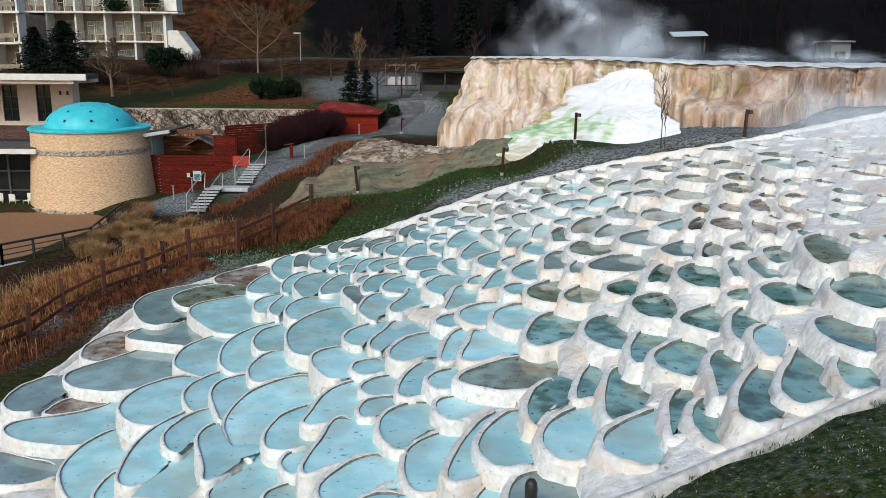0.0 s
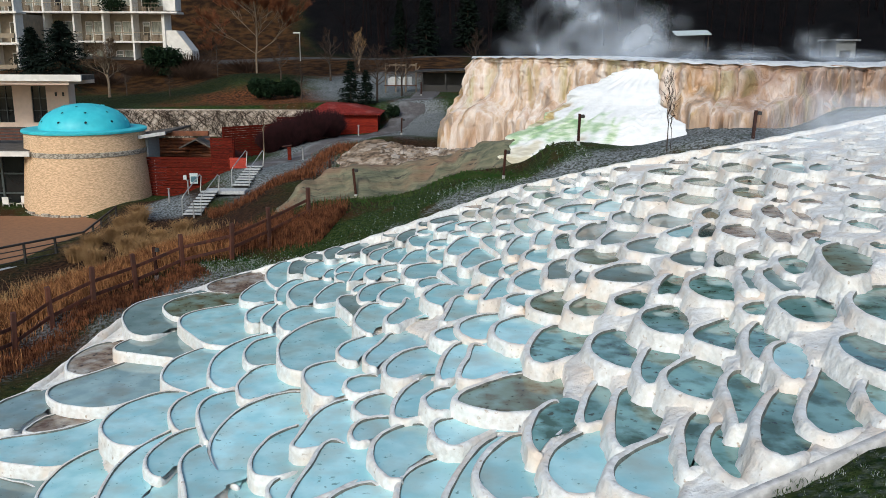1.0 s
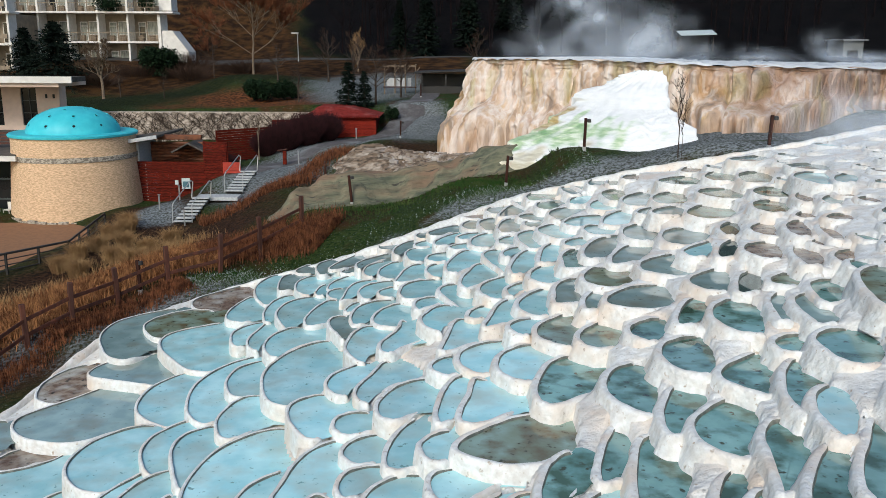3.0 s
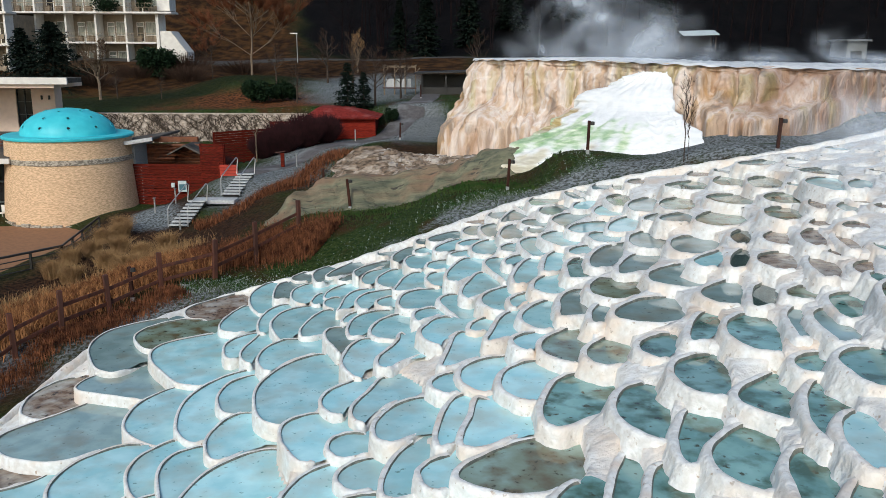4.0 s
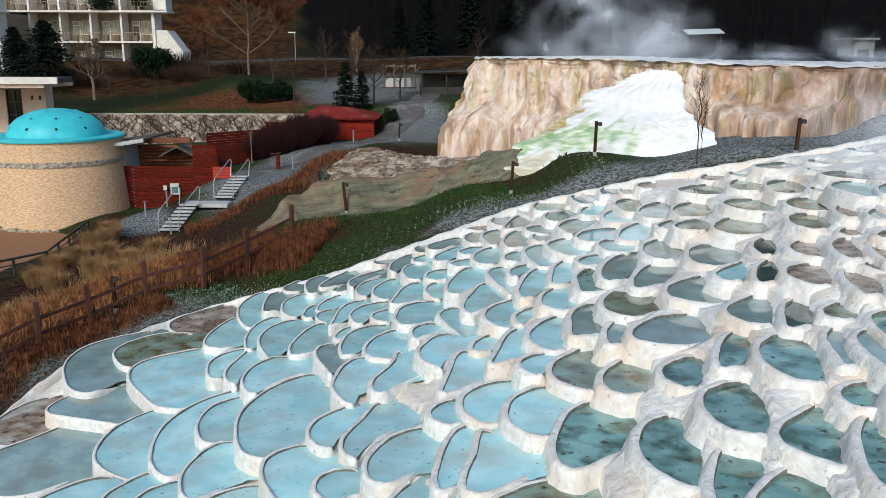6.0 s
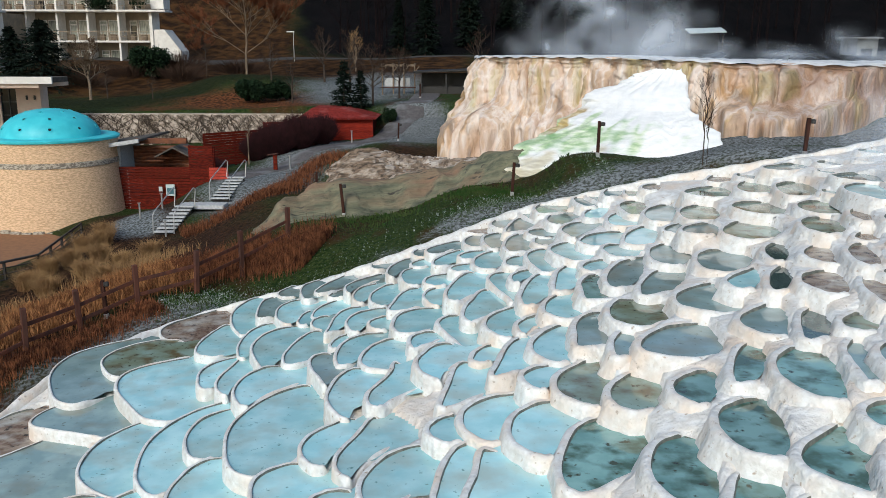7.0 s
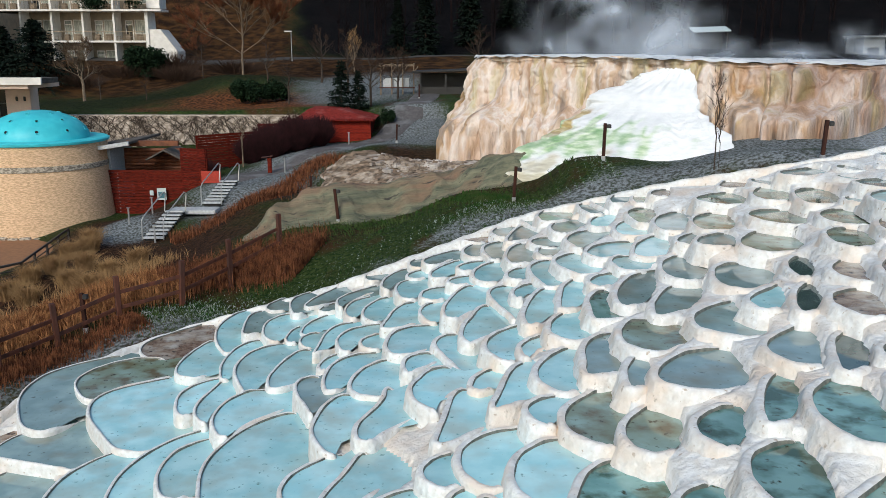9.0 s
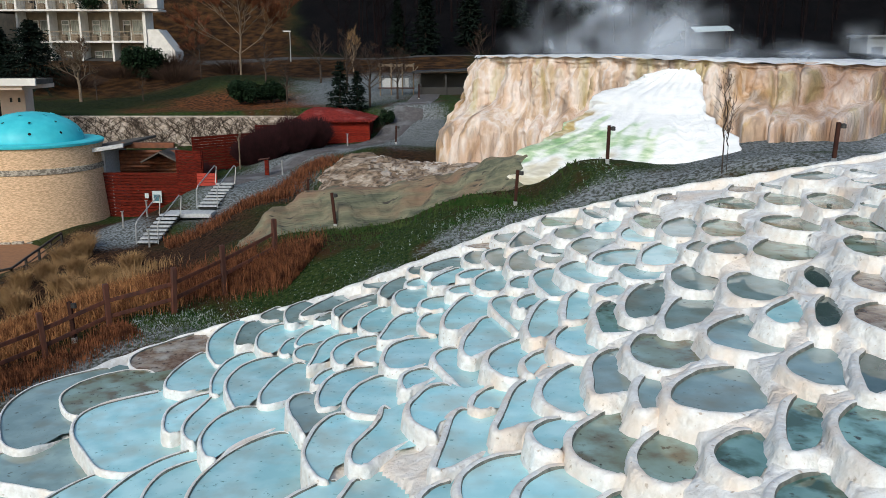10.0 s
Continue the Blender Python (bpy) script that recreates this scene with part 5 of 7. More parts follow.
def cascade():
    """The white fan of mineral water that spreads from the brim of the hill to its foot."""
    n, m = 170, 170
    verts = []
    left, right = np.array([p[0] for p in FALL]), np.array([p[1] for p in FALL])
    rows = np.arange(len(FALL))
    for j in range(m):
        v = j / (m - 1)
        L, R = [np.array([np.interp(v * rows[-1], rows, e[:, k]) for k in range(3)]) for e in (left, right)]
        for i in range(n):
            u = i / (n - 1)
            lump = wave(9 * u, 7 * v, 1.0, 3.0)
            ragged = 0.16 * math.sin(v * 33 + 1) + 0.10 * math.sin(v * 71) + 0.05 * math.sin(v * 160)
            p = L + (R - L) * u
            edge = (1 - u) ** 6 * 0.9 + u ** 6 * 0.6
            swell = math.sin(math.pi * u) ** 0.7 * (0.25 + 1.0 * min(1, 1.6 * v))
            p = p + np.array([ragged * edge * (1 if u < 0.5 else -0.6), -0.75 * swell, 0.0])
            f = v * 15 + 0.9 * math.sin(u * 7) + 0.6 * math.sin(u * 19 + 2) + 0.35 * math.sin(u * 47)
            low = min(1, max(0, (v - 0.40) / 0.2))
            tread = ((f - math.floor(f)) ** 3 - 0.3) * (0.5 + 0.5 * math.sin(u * 11 + v * 9))
            p[2] += 0.07 * tread * low + 0.05 * lump + 0.015 * math.sin(u * 60 + 3 * math.sin(11 * v)) - (0.7 if i in (0, n - 1) else 0)
            verts.append(tuple(float(c) for c in p))
    V, U = [g.ravel() for g in np.meshgrid(np.arange(m) / m, np.arange(n) / n, indexing="ij")]
    w = 0.05 * np.sin(U * 23 + 5 * V) + 0.04 * np.sin(U * 57 + 2) + 0.03 * np.sin(V * 40 + 9 * U)

    def soft(v, lo, hi):
        return np.clip((v - lo) / (hi - lo), 0, 1)

    cream = soft(V + w, 0.66, 0.86) * (1 - soft(U, 0.45, 0.85)) + 0.5 * (1 - soft(U + w, 0.02, 0.10)) * soft(V, 0.3, 0.5)
    green = soft(V + w, 0.46, 0.56) * (1 - soft(V + 0.7 * w, 0.68, 0.84)) * (1 - soft(U + 2 * w, 0.45, 0.85))
    ochre = (1 - soft(U + w, 0.03, 0.12)) * soft(V, 0.36, 0.44) * (1 - soft(V, 0.58, 0.68))
    faces = [(j * n + i, (j + 1) * n + i, (j + 1) * n + i + 1, j * n + i + 1) for j in range(m - 1) for i in range(n - 1)]
    root = thing("cascade", "white mineral cascade with green algae and cream apron", "waterfall")
    foot = [V[f[0]] > 0.72 + 0.2 * max(0, U[f[0]] - 0.4) for f in faces]
    upper = joined("mineral_fan", verts, [f for f, k in zip(faces, foot) if not k], M_FALL, "wet white mineral fan with green algae", parent=root, smooth=True)
    lower = joined("apron", verts, [f for f, k in zip(faces, foot) if k], M_FALL, "cream mineral apron", parent=root, smooth=True)
    for (name, v), fan in itertools.product((("cream", cream), ("green", green), ("ochre", ochre)), (upper, lower)):
        fan.data.attributes.new(name, "FLOAT", "POINT").data.foreach_set("value", np.asarray(np.clip(v, 0, 1), np.float32))


cascade()


# ---- small posts and rails ----
def post_lamp(x, y, h, lean=0.0, turn=0.0):
    root = thing("post_lamp", "weathered timber post with black lamp head, in grass", "lamp", "post lamps along the path", pose(x, y, float(land(x, y)) - 0.05, 0, lean, turn))
    part("post", boxed(-0.055, -0.055, 0, 0.055, 0.055, h, 0.012), M_LAMPPOST, root)
    part("socket", boxed(-0.065, -0.065, 0, 0.065, 0.065, 0.2, 0.01), M_STEEL, root, "pale metal foot sleeve")
    bm = rod(bmesh.new(), (0.04, -0.02, h - 0.10), (0.13, -0.04, h - 0.05), 0.03)
    lathe(bm, [(0.001, h - 0.02), (0.075, h - 0.04), (0.085, h - 0.15), (0.07, h - 0.17), (0.001, h - 0.17)], 12, 0.13, -0.04)
    part("lamp_head", bm, M_IRON, root, "black lamp head")
    return root


post_lamp(5.7, 37.0, 1.35, 1)
post_lamp(2.55, 36.9, 1.3, 3)
post_lamp(11.55, 32.75, 1.25, 2)
post_lamp(-3.9, 38.3, 1.35, -5)
post_lamp(-3.0, 60.2, 1.2, 2)
post_lamp(-5.9, 44.2, 1.25, 3)
post_lamp(-1.95, 72, 1.2)
post_lamp(-10.35, 30.55, 1.25, -2)

FENCE = [(-12.95, 25.2), (-12.45, 26.7), (-11.65, 28.05), (-10.85, 29.8), (-9.6, 31.2), (-8.05, 32.3), (-6.95, 34.0), (-5.6, 35.5)]
FENCE_LIFT = {(-8.05, 32.3): 0.12, (-6.95, 34.0): 0.32, (-5.6, 35.5): 0.1}


def dark_bollard(x, y, z, h):
    root = thing("bollard_lamp", "rounded black bollard lamp among the near pools", "lamp", at=pose(x, y, z))
    part("post", lathe(bmesh.new(), [(0.001, -0.8), (0.05, -0.8), (0.05, h - 0.30)], 20), M_POST, root)
    part("head", lathe(bmesh.new(), [(0.05, h - 0.30), (0.078, h - 0.26), (0.082, h - 0.12), (0.072, h - 0.05), (0.045, h - 0.01), (0.001, h)], 20), M_IRON, root, "rounded black lamp head", smooth=True)


dark_bollard(1.12, 9.62, 4.45, 0.42)


def ranch_fence():
    root = thing("ranch_fence", "dark red-brown timber fence with two rails in reeds", "fence")
    line = [(-14.2, 21.6), (-13.4, 23.5)] + FENCE
    tops = []
    for k, (x, y) in enumerate(line):
        z = float(land(x, y)) + FENCE_LIFT.get((x, y), 0.0)
        part("post", boxed(-0.075, -0.075, -0.6, 0.075, 0.075, 1.32, 0.015), M_POST, root).matrix_basis = pose(x, y, z, (k % 3 - 1) * 2, (k * 7 % 5 - 2) * 1.5, 40)
        tops.append(Vector((x, y, z)))
    for a, b in zip(tops, tops[1:]):
        for h in (0.35, 0.82):
            m = look(a + Vector((0, 0, h)), b + Vector((0, 0, h)))
            part("rail", boxed(-0.06, -0.02, -(b - a).length - 0.05, 0.06, 0.02, 0.05, 0.01), M_POST, root).matrix_basis = m @ pose(0, 0.0, 0, 0, 0, 90)
    return root


ranch_fence()


# ---- terrace, tower and low building ----
deck_line = [(-18.2, 47.2), (-17.15, 40.4), (-19.6, 36.6), (-25.0, 31.5)]
bm = bmesh.new()
vs = [bm.verts.new((x, y, 0.65)) for x, y in [(-18.2, 47.2), (-17.15, 40.4), (-19.6, 36.6), (-25, 31.5), (-44, 31.5), (-44, 51.2), (-18.6, 51.2)]]
f = bm.faces.new(vs)
ext = bmesh.ops.extrude_face_region(bm, geom=[f])
bmesh.ops.translate(bm, verts=[v for v in ext["geom"] if isinstance(v, bmesh.types.BMVert)], vec=(0, 0, -1.8))
bmesh.ops.recalc_face_normals(bm, faces=bm.faces)
tagged(link_mesh("terrace_floor", bm, M_DECK), "brown paved terrace with a pale concrete edge", "terrace", kind="structure")


def deck_railing():
    root = thing("deck_railing", "black iron railing with flat bars on the terrace edge", "railing")
    for (ax, ay), (bx, by) in zip(deck_line, deck_line[1:]):
        a, b = Vector((ax, ay, 0.65)), Vector((bx, by, 0.65))
        n = max(1, round((b - a).length / 1.6))
        for k in range(n + 1):
            p = a.lerp(b, k / n)
            part("post", boxed(p.x - 0.045, p.y - 0.045, 0.65, p.x + 0.045, p.y + 0.045, 1.66), M_IRON, root)
        for h, r in ((1.0, 0.055), (0.74, 0.026), (0.5, 0.026), (0.26, 0.026)):
            part("top_rail" if h == 1.0 else "bar", rod(bmesh.new(), a + Vector((0, 0, h)), b + Vector((0, 0, h)), r, r, 6), M_IRON, root)
        part("kerb", box(bmesh.new(), 0, -0.12, -0.25, (b - a).length, 0.12, 0.06, 0.01, Matrix.Translation(a) @ Euler((0, 0, math.atan2(b.y - a.y, b.x - a.x))).to_matrix().to_4x4()), M_TREAD, root, "pale concrete kerb")
    return root


deck_railing()


def tower():
    cx, cy = -22.0, 53.1
    root = thing("domed_tower", "round pale sandstone tower under a turquoise dome", "tower", at=pose(cx, cy, 0))
    part("wall", lathe(bmesh.new(), [(3.85, 0.3), (3.8, 0.9), (3.66, 2.4), (3.52, 4.0)], 72), M_STONE, root, "courses of narrow pale sandstone", True)
    part("stone_band", lathe(bmesh.new(), [(3.5, 4.0), (3.56, 4.02), (3.56, 4.28), (3.5, 4.3)], 72), M_BAND, root, "band of rough grey stones")
    part("wall", lathe(bmesh.new(), [(3.51, 4.29), (3.47, 4.8), (3.46, 5.32)], 72), M_STONE, root, "", True)
    part("cornice", lathe(bmesh.new(), [(3.44, 5.3), (3.58, 5.34), (3.6, 5.46), (3.5, 5.52), (2.55, 5.5)], 72), M_DOME, root, "turquoise rendered ledge")
    R, h = 2.62, 1.5
    prof = [(R * math.cos(t), 5.48 + h * math.sin(t)) for t in np.linspace(0, math.pi / 2 - 0.02, 22)]
    dome = part("dome", lathe(bmesh.new(), prof, 72), M_DOME, root, "smooth turquoise dome", True)
    for ring, n in ((0.34, 10), (0.75, 9), (1.12, 6)):
        for k in range(n):
            t = 2 * math.pi * (k + 0.5 * ring) / n
            p = Vector((R * math.cos(ring) * math.cos(t), R * math.cos(ring) * math.sin(t), 5.48 + h * math.sin(ring)))
            nrm = Vector((math.cos(ring) * math.cos(t) / R, math.cos(ring) * math.sin(t) / R, math.sin(ring) / h)).normalized()
            bm = lathe(bmesh.new(), [(0.001, 0.005), (0.085, 0.008)], 14)
            o = part("porthole", bm, M_GLASS, dome, "dark round roof light")
            o.matrix_basis = Matrix.Translation(p) @ nrm.to_track_quat("Z", "Y").to_matrix().to_4x4()
            bm = lathe(bmesh.new(), [(0.08, 0.0), (0.085, 0.03), (0.12, 0.03), (0.125, -0.02)], 14)
            part("porthole_ring", bm, M_DOME, dome).matrix_basis = o.matrix_basis.copy()
    rng = random.Random(3)
    for k in range(40):
        t = 2 * math.pi * k / 40
        s = rng.uniform(0.16, 0.3)
        part("foot_stone", boxed(-s, -0.1, 0, s, 0.14, rng.uniform(0.08, 0.2), 0.03), M_BAND, root).matrix_basis = pose(3.9 * math.cos(t), 3.9 * math.sin(t), 0.62, 0, 0, math.degrees(t) + 90)


tower()


def window(parent, x0, x1, z0, z1, y, glass=M_GLASS, frame_mat=M_FRAME, cols=2, rows=3):
    """A framed window in a wall that faces -y."""
    bm = bmesh.new()
    t = 0.05
    for x in [x0 + (x1 - x0) * k / cols for k in range(cols + 1)]:
        box(bm, x - t / 2, y - 0.06, z0, x + t / 2, y + 0.02, z1)
    for z in [z0 + (z1 - z0) * k / rows for k in range(rows + 1)]:
        box(bm, x0 + t / 2, y - 0.055, z - t / 2, x1 - t / 2, y + 0.015, z + t / 2)
    w = part("window", bm, frame_mat, parent)
    part("pane", boxed(x0, y + 0.03, z0, x1, y + 0.05, z1), glass, w, "dark glass")
    return w


def bath_house():
    root = thing("bath_house", "cream rendered bath house with flat overhanging roofs", "house")
    # upper storey, with real openings
    bm = bmesh.new()
    y, x1, zt, zb = 66.0, -28.5, 7.75, 3.8
    holes = [(-33.95, -32.75), (-31.35, -30.2)]
    edges = [-46.0] + [v for h in holes for v in h] + [x1]
    for a, b in zip(edges[::2], edges[1::2]):
        box(bm, a, y, zb, b, y + 0.35, zt)
    for a, b in holes:
        box(bm, a, y, zb, b, y + 0.35, 4.75)
        box(bm, a, y, 7.5, b, y + 0.35, zt)
    box(bm, x1 - 0.35, y + 0.35, zb, x1, y + 1.2, zt)
    part("wall", bm, M_CREAM, root, "cream render")
    for a, b in holes:
        window(root, a, b, 4.75, 7.5, y + 0.18)
    bm = bmesh.new()
    box(bm, -47, 61.8, 8.05, -26.0, 65.0, 8.4, 0.02)
    part("roof", bm, M_ROOF, root, "grey felt roof")
    part("fascia", boxed(-47, 61.65, 8.0, -25.6, 61.8, 8.45), M_WHITE, root, "white fascia board")
    part("soffit", boxed(-46.9, 61.9, 7.75, -26.6, 66.4, 8.04), M_CREAM, root)
    for x in (-29.5, -28.95):
        part("wall_lamp", boxed(x, y - 0.1, 6.75, x + 0.14, y - 0.003, 7.05, 0.02), M_IRON, root)
    # lower storey beside the tower: glazed front under a projecting roof
    part("terrace_slab", boxed(-46, 50.2, 4.05, -24.2, 66, 4.42, 0.02), M_ROOF, root, "grey flat roof with pale edge")
    part("slab_edge", boxed(-46, 50.02, 4.08, -24.1, 50.2, 4.36), M_WHITE, root)
    bm = bmesh.new()
    for x in (-24.9, -26.9, -29.2, -31.5):
        box(bm, x, 52.0, 0.65, x + 0.12, 52.12, 4.05)
    for z in (0.66, 1.55, 2.75, 3.9):
        box(bm, -46, 52.02, z, -24.9, 52.1, z + 0.09)
    glazing = part("glazing", bm, M_FRAME, root, "dark framed glass front")
    part("pane", boxed(-46, 52.13, 0.65, -24.9, 52.16, 4.05), M_GLASS, glazing)
    part("rear_wall", boxed(-46, 60, 0.6, -24, 60.2, 4.05), M_CREAM, root)
    # timber balustrade on the slab
    for z in (4.62, 4.82, 5.02, 5.22):
        part("balustrade_slat", boxed(-46, 54.0, z, -24.6, 54.05, z + 0.12), M_POST, root)
    for x in np.arange(-45, -24.5, 1.9):
        part("balustrade_post", boxed(x, 54.05, 4.42, x + 0.07, 54.12, 5.4), M_IRON, root)


bath_house()


def white_chair(x, y, turn):
    root = thing("plastic_chair", "white plastic armchair on the terrace behind glass", "chair", "white terrace chairs", pose(x, y, 0.65, 0, 0, turn))
    part("seat", boxed(-0.23, -0.22, 0.41, 0.23, 0.24, 0.45, 0.015), M_WHITE, root)
    part("backrest", boxed(-0.22, 0.20, 0.45, 0.22, 0.24, 0.86, 0.02), M_WHITE, root)
    for sx in (-0.2, 0.2):
        for sy in (-0.19, 0.2):
            part("leg", rod(bmesh.new(), (sx * 1.1, sy * 1.1, 0), (sx, sy, 0.42), 0.02), M_WHITE, root)


for k, (x, y, t) in enumerate([(-27.2, 51.2, 20), (-26.3, 51.3, 170), (-25.5, 51.35, -15), (-28.2, 51.25, 200)]):
    white_chair(x, y, t)


# ---- red timber enclosures ----
def slat_wall(name, a, b, z0, z1, label, board=0.16, mat=None):
    """A wall of horizontal boards from a to b."""
    root = thing(name, label, "fence")
    a, b = Vector(a), Vector(b)
    length = (b - a).length
    m = Matrix.Translation((a.x, a.y, 0)) @ Euler((0, 0, math.atan2(b.y - a.y, b.x - a.x))).to_matrix().to_4x4()
    n = max(1, round((z1 - z0) / board))
    h = (z1 - z0) / n
    for k in range(n):
        part("board", box(bmesh.new(), 0, -0.03 - 0.008 * (k % 2), z0 + k * h, length, 0.02, z0 + (k + 1) * h - 0.018), mat or M_RED, root).matrix_basis = m
    for x in np.arange(0, length + 0.01, max(0.9, length / max(1, round(length / 1.8)))):
        part("post", box(bmesh.new(), x - 0.05, 0.03, z0 - 0.3, x + 0.05, 0.13, z1 - 0.02), M_RED, root).matrix_basis = m
    return root


s = slat_wall("timber_fence", (-18.6, 53.35), (-14.4, 53.2), 1.1, 3.72, "dark red timber screen wall with rows of pale bolts")
for x in (-17.95, -16.6, -15.2):
    for k in range(13):
        part("bolt", lathe(bmesh.new(), [(0.028, 0.0), (0.02, 0.02), (0.001, 0.025)], 8), M_TREAD, s, "pale bolt head").matrix_basis = pose(x, 53.29, 1.2 + 0.19 * k, 90)
slat_wall("timber_fence", (-14.4, 53.2), (-12.9, 52.7), 1.3, 4.95, "tall dark red timber screen beside the steps")
slat_wall("timber_fence", (-14.6, 57.2), (-11.6, 60.2), 3.2, 5.25, "dark red timber fence behind frosted gravel")
slat_wall("timber_fence", (-11.6, 60.2), (-8.4, 61.0), 3.9, 5.7, "dark red timber fence behind bare shrubs")
steps_gate = thing("garden_gate", "bright red boarded gate beside the steps", "gate")
for k in range(4):
    part("plank", boxed(-12.95, 51.9, 3.2 + 0.165 * k, -11.9, 51.95, 3.355 + 0.165 * k, 0.008), M_BRIGHT, steps_gate)
part("gate_post", boxed(-13.03, 51.9, 3.0, -12.955, 51.98, 3.95), M_RED, steps_gate)


def sauna_hut():
    root = thing("sauna_hut", "small orange-brown timber hut with grey felt roof", "hut")
    for k in range(9):
        part("log", rod(bmesh.new(), (-18.2, 55.2, 3.0 + 0.2 * k), (-14.9, 55.2, 3.0 + 0.2 * k), 0.11, 0.11, 8), M_ORANGE, root)
    part("side_wall", boxed(-18.7, 53.6, 1.2, -18.4, 56.8, 4.8), M_TREAD, root, "pale grey side wall")
    bm = bmesh.new()
    box(bm, -19.9, 52.6, 0, -16.9, 57.8, 0.14, 0.02, Matrix.Translation((0, 0, 4.95)) @ pose(-18.4, 55, 0) @ pose(0, 0, 0, 0, -9) @ pose(18.4, -55, 0))
    part("roof", bm, M_ROOF, root, "grey felt roof with pale trim")
    part("roof_trim", box(bmesh.new(), -19.9, 52.48, -0.04, -16.9, 52.6, 0.17, 0, Matrix.Translation((0, 0, 4.95)) @ pose(-18.4, 55, 0) @ pose(0, 0, 0, 0, -9) @ pose(18.4, -55, 0)), M_TREAD, root)
    part("beam", boxed(-17.6, 53.9, 4.95, -14.7, 54.15, 5.25, 0.02), M_ORANGE, root)
    bm = bmesh.new()
    for sgn in (-1, 1):
        box(bm, 0, 53.7, -0.03, 1.15, 56.2, 0.05, 0, Matrix.Translation((-15.5, 0, 4.75)) @ pose(0, 0, 0, 0, 28 if sgn > 0 else 152))
    part("gable_roof", bm, M_ROOF, root, "dark pitched roof")
    part("table_top", boxed(-17.3, 54.2, 3.9, -16.2, 54.9, 3.97), M_ORANGE, root)


sauna_hut()


def red_house():
    root = thing("red_house", "low red timber building with frosted hipped roof", "house")
    n = 12
    for k in range(n):
        part("board", boxed(-9.6, 62.95 - 0.008 * (k % 2), 4.3 + 0.125 * k, -4.85, 63.0, 4.3 + 0.125 * k + 0.112), M_REDWALL, root)
    part("core", boxed(-9.55, 63.0, 4.2, -4.9, 69.5, 5.8), M_RED, root)
    bm = bmesh.new()
    low = [bm.verts.new(v) for v in ((-9.9, 62.6, 5.72), (-4.6, 62.6, 5.72), (-4.6, 70, 5.72), (-9.9, 70, 5.72))]
    up = [bm.verts.new(v) for v in ((-9.2, 64.8, 6.3), (-7.0, 64.8, 6.3), (-7.0, 68, 6.3), (-9.2, 68, 6.3))]
    for k in range(4):
        bm.faces.new((low[k], low[(k + 1) % 4], up[(k + 1) % 4], up[k]))
    bm.faces.new(up)
    bm.faces.new(low[::-1])
    part("roof", bm, M_PINK, root, "red roof dusted with frost")
    for k in range(31):
        part("eave_tile", rod(bmesh.new(), (-9.8 + 0.17 * k, 62.55, 5.72), (-9.8 + 0.17 * k, 62.75, 5.78), 0.07, 0.07, 6), M_PINK, root)


red_house()


def information_board():
    root = thing("information_board", "small pale notice sheets on red timber wall", "sign")
    part("sheet", boxed(-15.75, 52.98, 2.1, -15.25, 53.0, 2.75), M_SIGN, root, "pale poster with dark picture")
    part("picture", boxed(-15.68, 52.96, 2.2, -15.32, 52.976, 2.55), M_SIGNDARK, root)
    part("small_sheet", boxed(-16.15, 52.98, 2.35, -15.95, 53.0, 2.62), M_SIGN, root)


information_board()


# ---- outdoor steps ----
def steps():
    root = thing("garden_steps", "pale frosted outdoor steps with tubular handrails", "stairs")
    for (ax, ay, az), (bx, by, bz) in (((-13.4, 45.3, 1.66), (-12.95, 47.2, 2.55)), ((-11.5, 48.5, 2.75), (-11.25, 51.0, 3.46))):
        a, b = Vector((ax, ay, az)), Vector((bx, by, bz))
        n = 8
        for k in range(n):
            p = a.lerp(b, k / (n - 1))
            part("tread", boxed(p.x - 0.46, p.y - 0.14, p.z - 0.05, p.x + 0.46, p.y + 0.14, p.z + 0.02, 0.008), M_TREAD, root)
            part("riser", boxed(p.x - 0.44, p.y + 0.05, p.z - 0.2, p.x + 0.44, p.y + 0.09, p.z - 0.041), M_IRON, root)
        for s in (-0.5, 0.5):
            o = Vector((s, 0, 0))
            up = Vector((0, 0, 0.92))
            bm = bent(bmesh.new(), [a + o - Vector((0, 0.1, 0.1)), a + o + up * 0.85, a + o + up + Vector((0.05, 0.12, 0.03)), b + o + up, b + o + up * 0.9 + Vector((0.06, 0.12, 0)), b + o], 0.028, 8)
            part("handrail", bm, M_STEEL, root, "galvanised tube handrail")
    part("landing", boxed(-13.3, 47.35, 2.35, -11.05, 48.3, 2.56, 0.02), M_TREAD, root)
    return root


steps()


def bollard(x, y, h=0.8):
    root = thing("bollard", "thin grey metal bollard light in gravel", "lamp", "bollard lights", pose(x, y, float(land(x, y))))
    part("stem", rod(bmesh.new(), (0, 0, -0.05), (0, 0, h), 0.045, 0.04, 8), M_STEEL, root)
    part("cap", lathe(bmesh.new(), [(0.001, h + 0.03), (0.09, h + 0.02), (0.09, h), (0.03, h - 0.01)], 12), M_STEEL, root)


for p in ((-15.2, 47.2), (-14.6, 48.8), (-8.9, 54.2), (-6.0, 60.4), (-13.2, 44.9)):
    bollard(*p)


def totem(x, y):
    root = thing("signpost", "short red timber signpost with small roof board", "sign", at=pose(x, y, float(land(x, y))))
    part("post", boxed(-0.11, -0.08, -0.05, 0.11, 0.08, 0.9, 0.01), M_RED, root)
    part("cap_board", box(bmesh.new(), -0.3, -0.15, 0.95, 0.3, 0.15, 1.0, 0.01, pose(0, 0, 0, 0, -8)), M_POST, root)


totem(-9.7, 54.0)


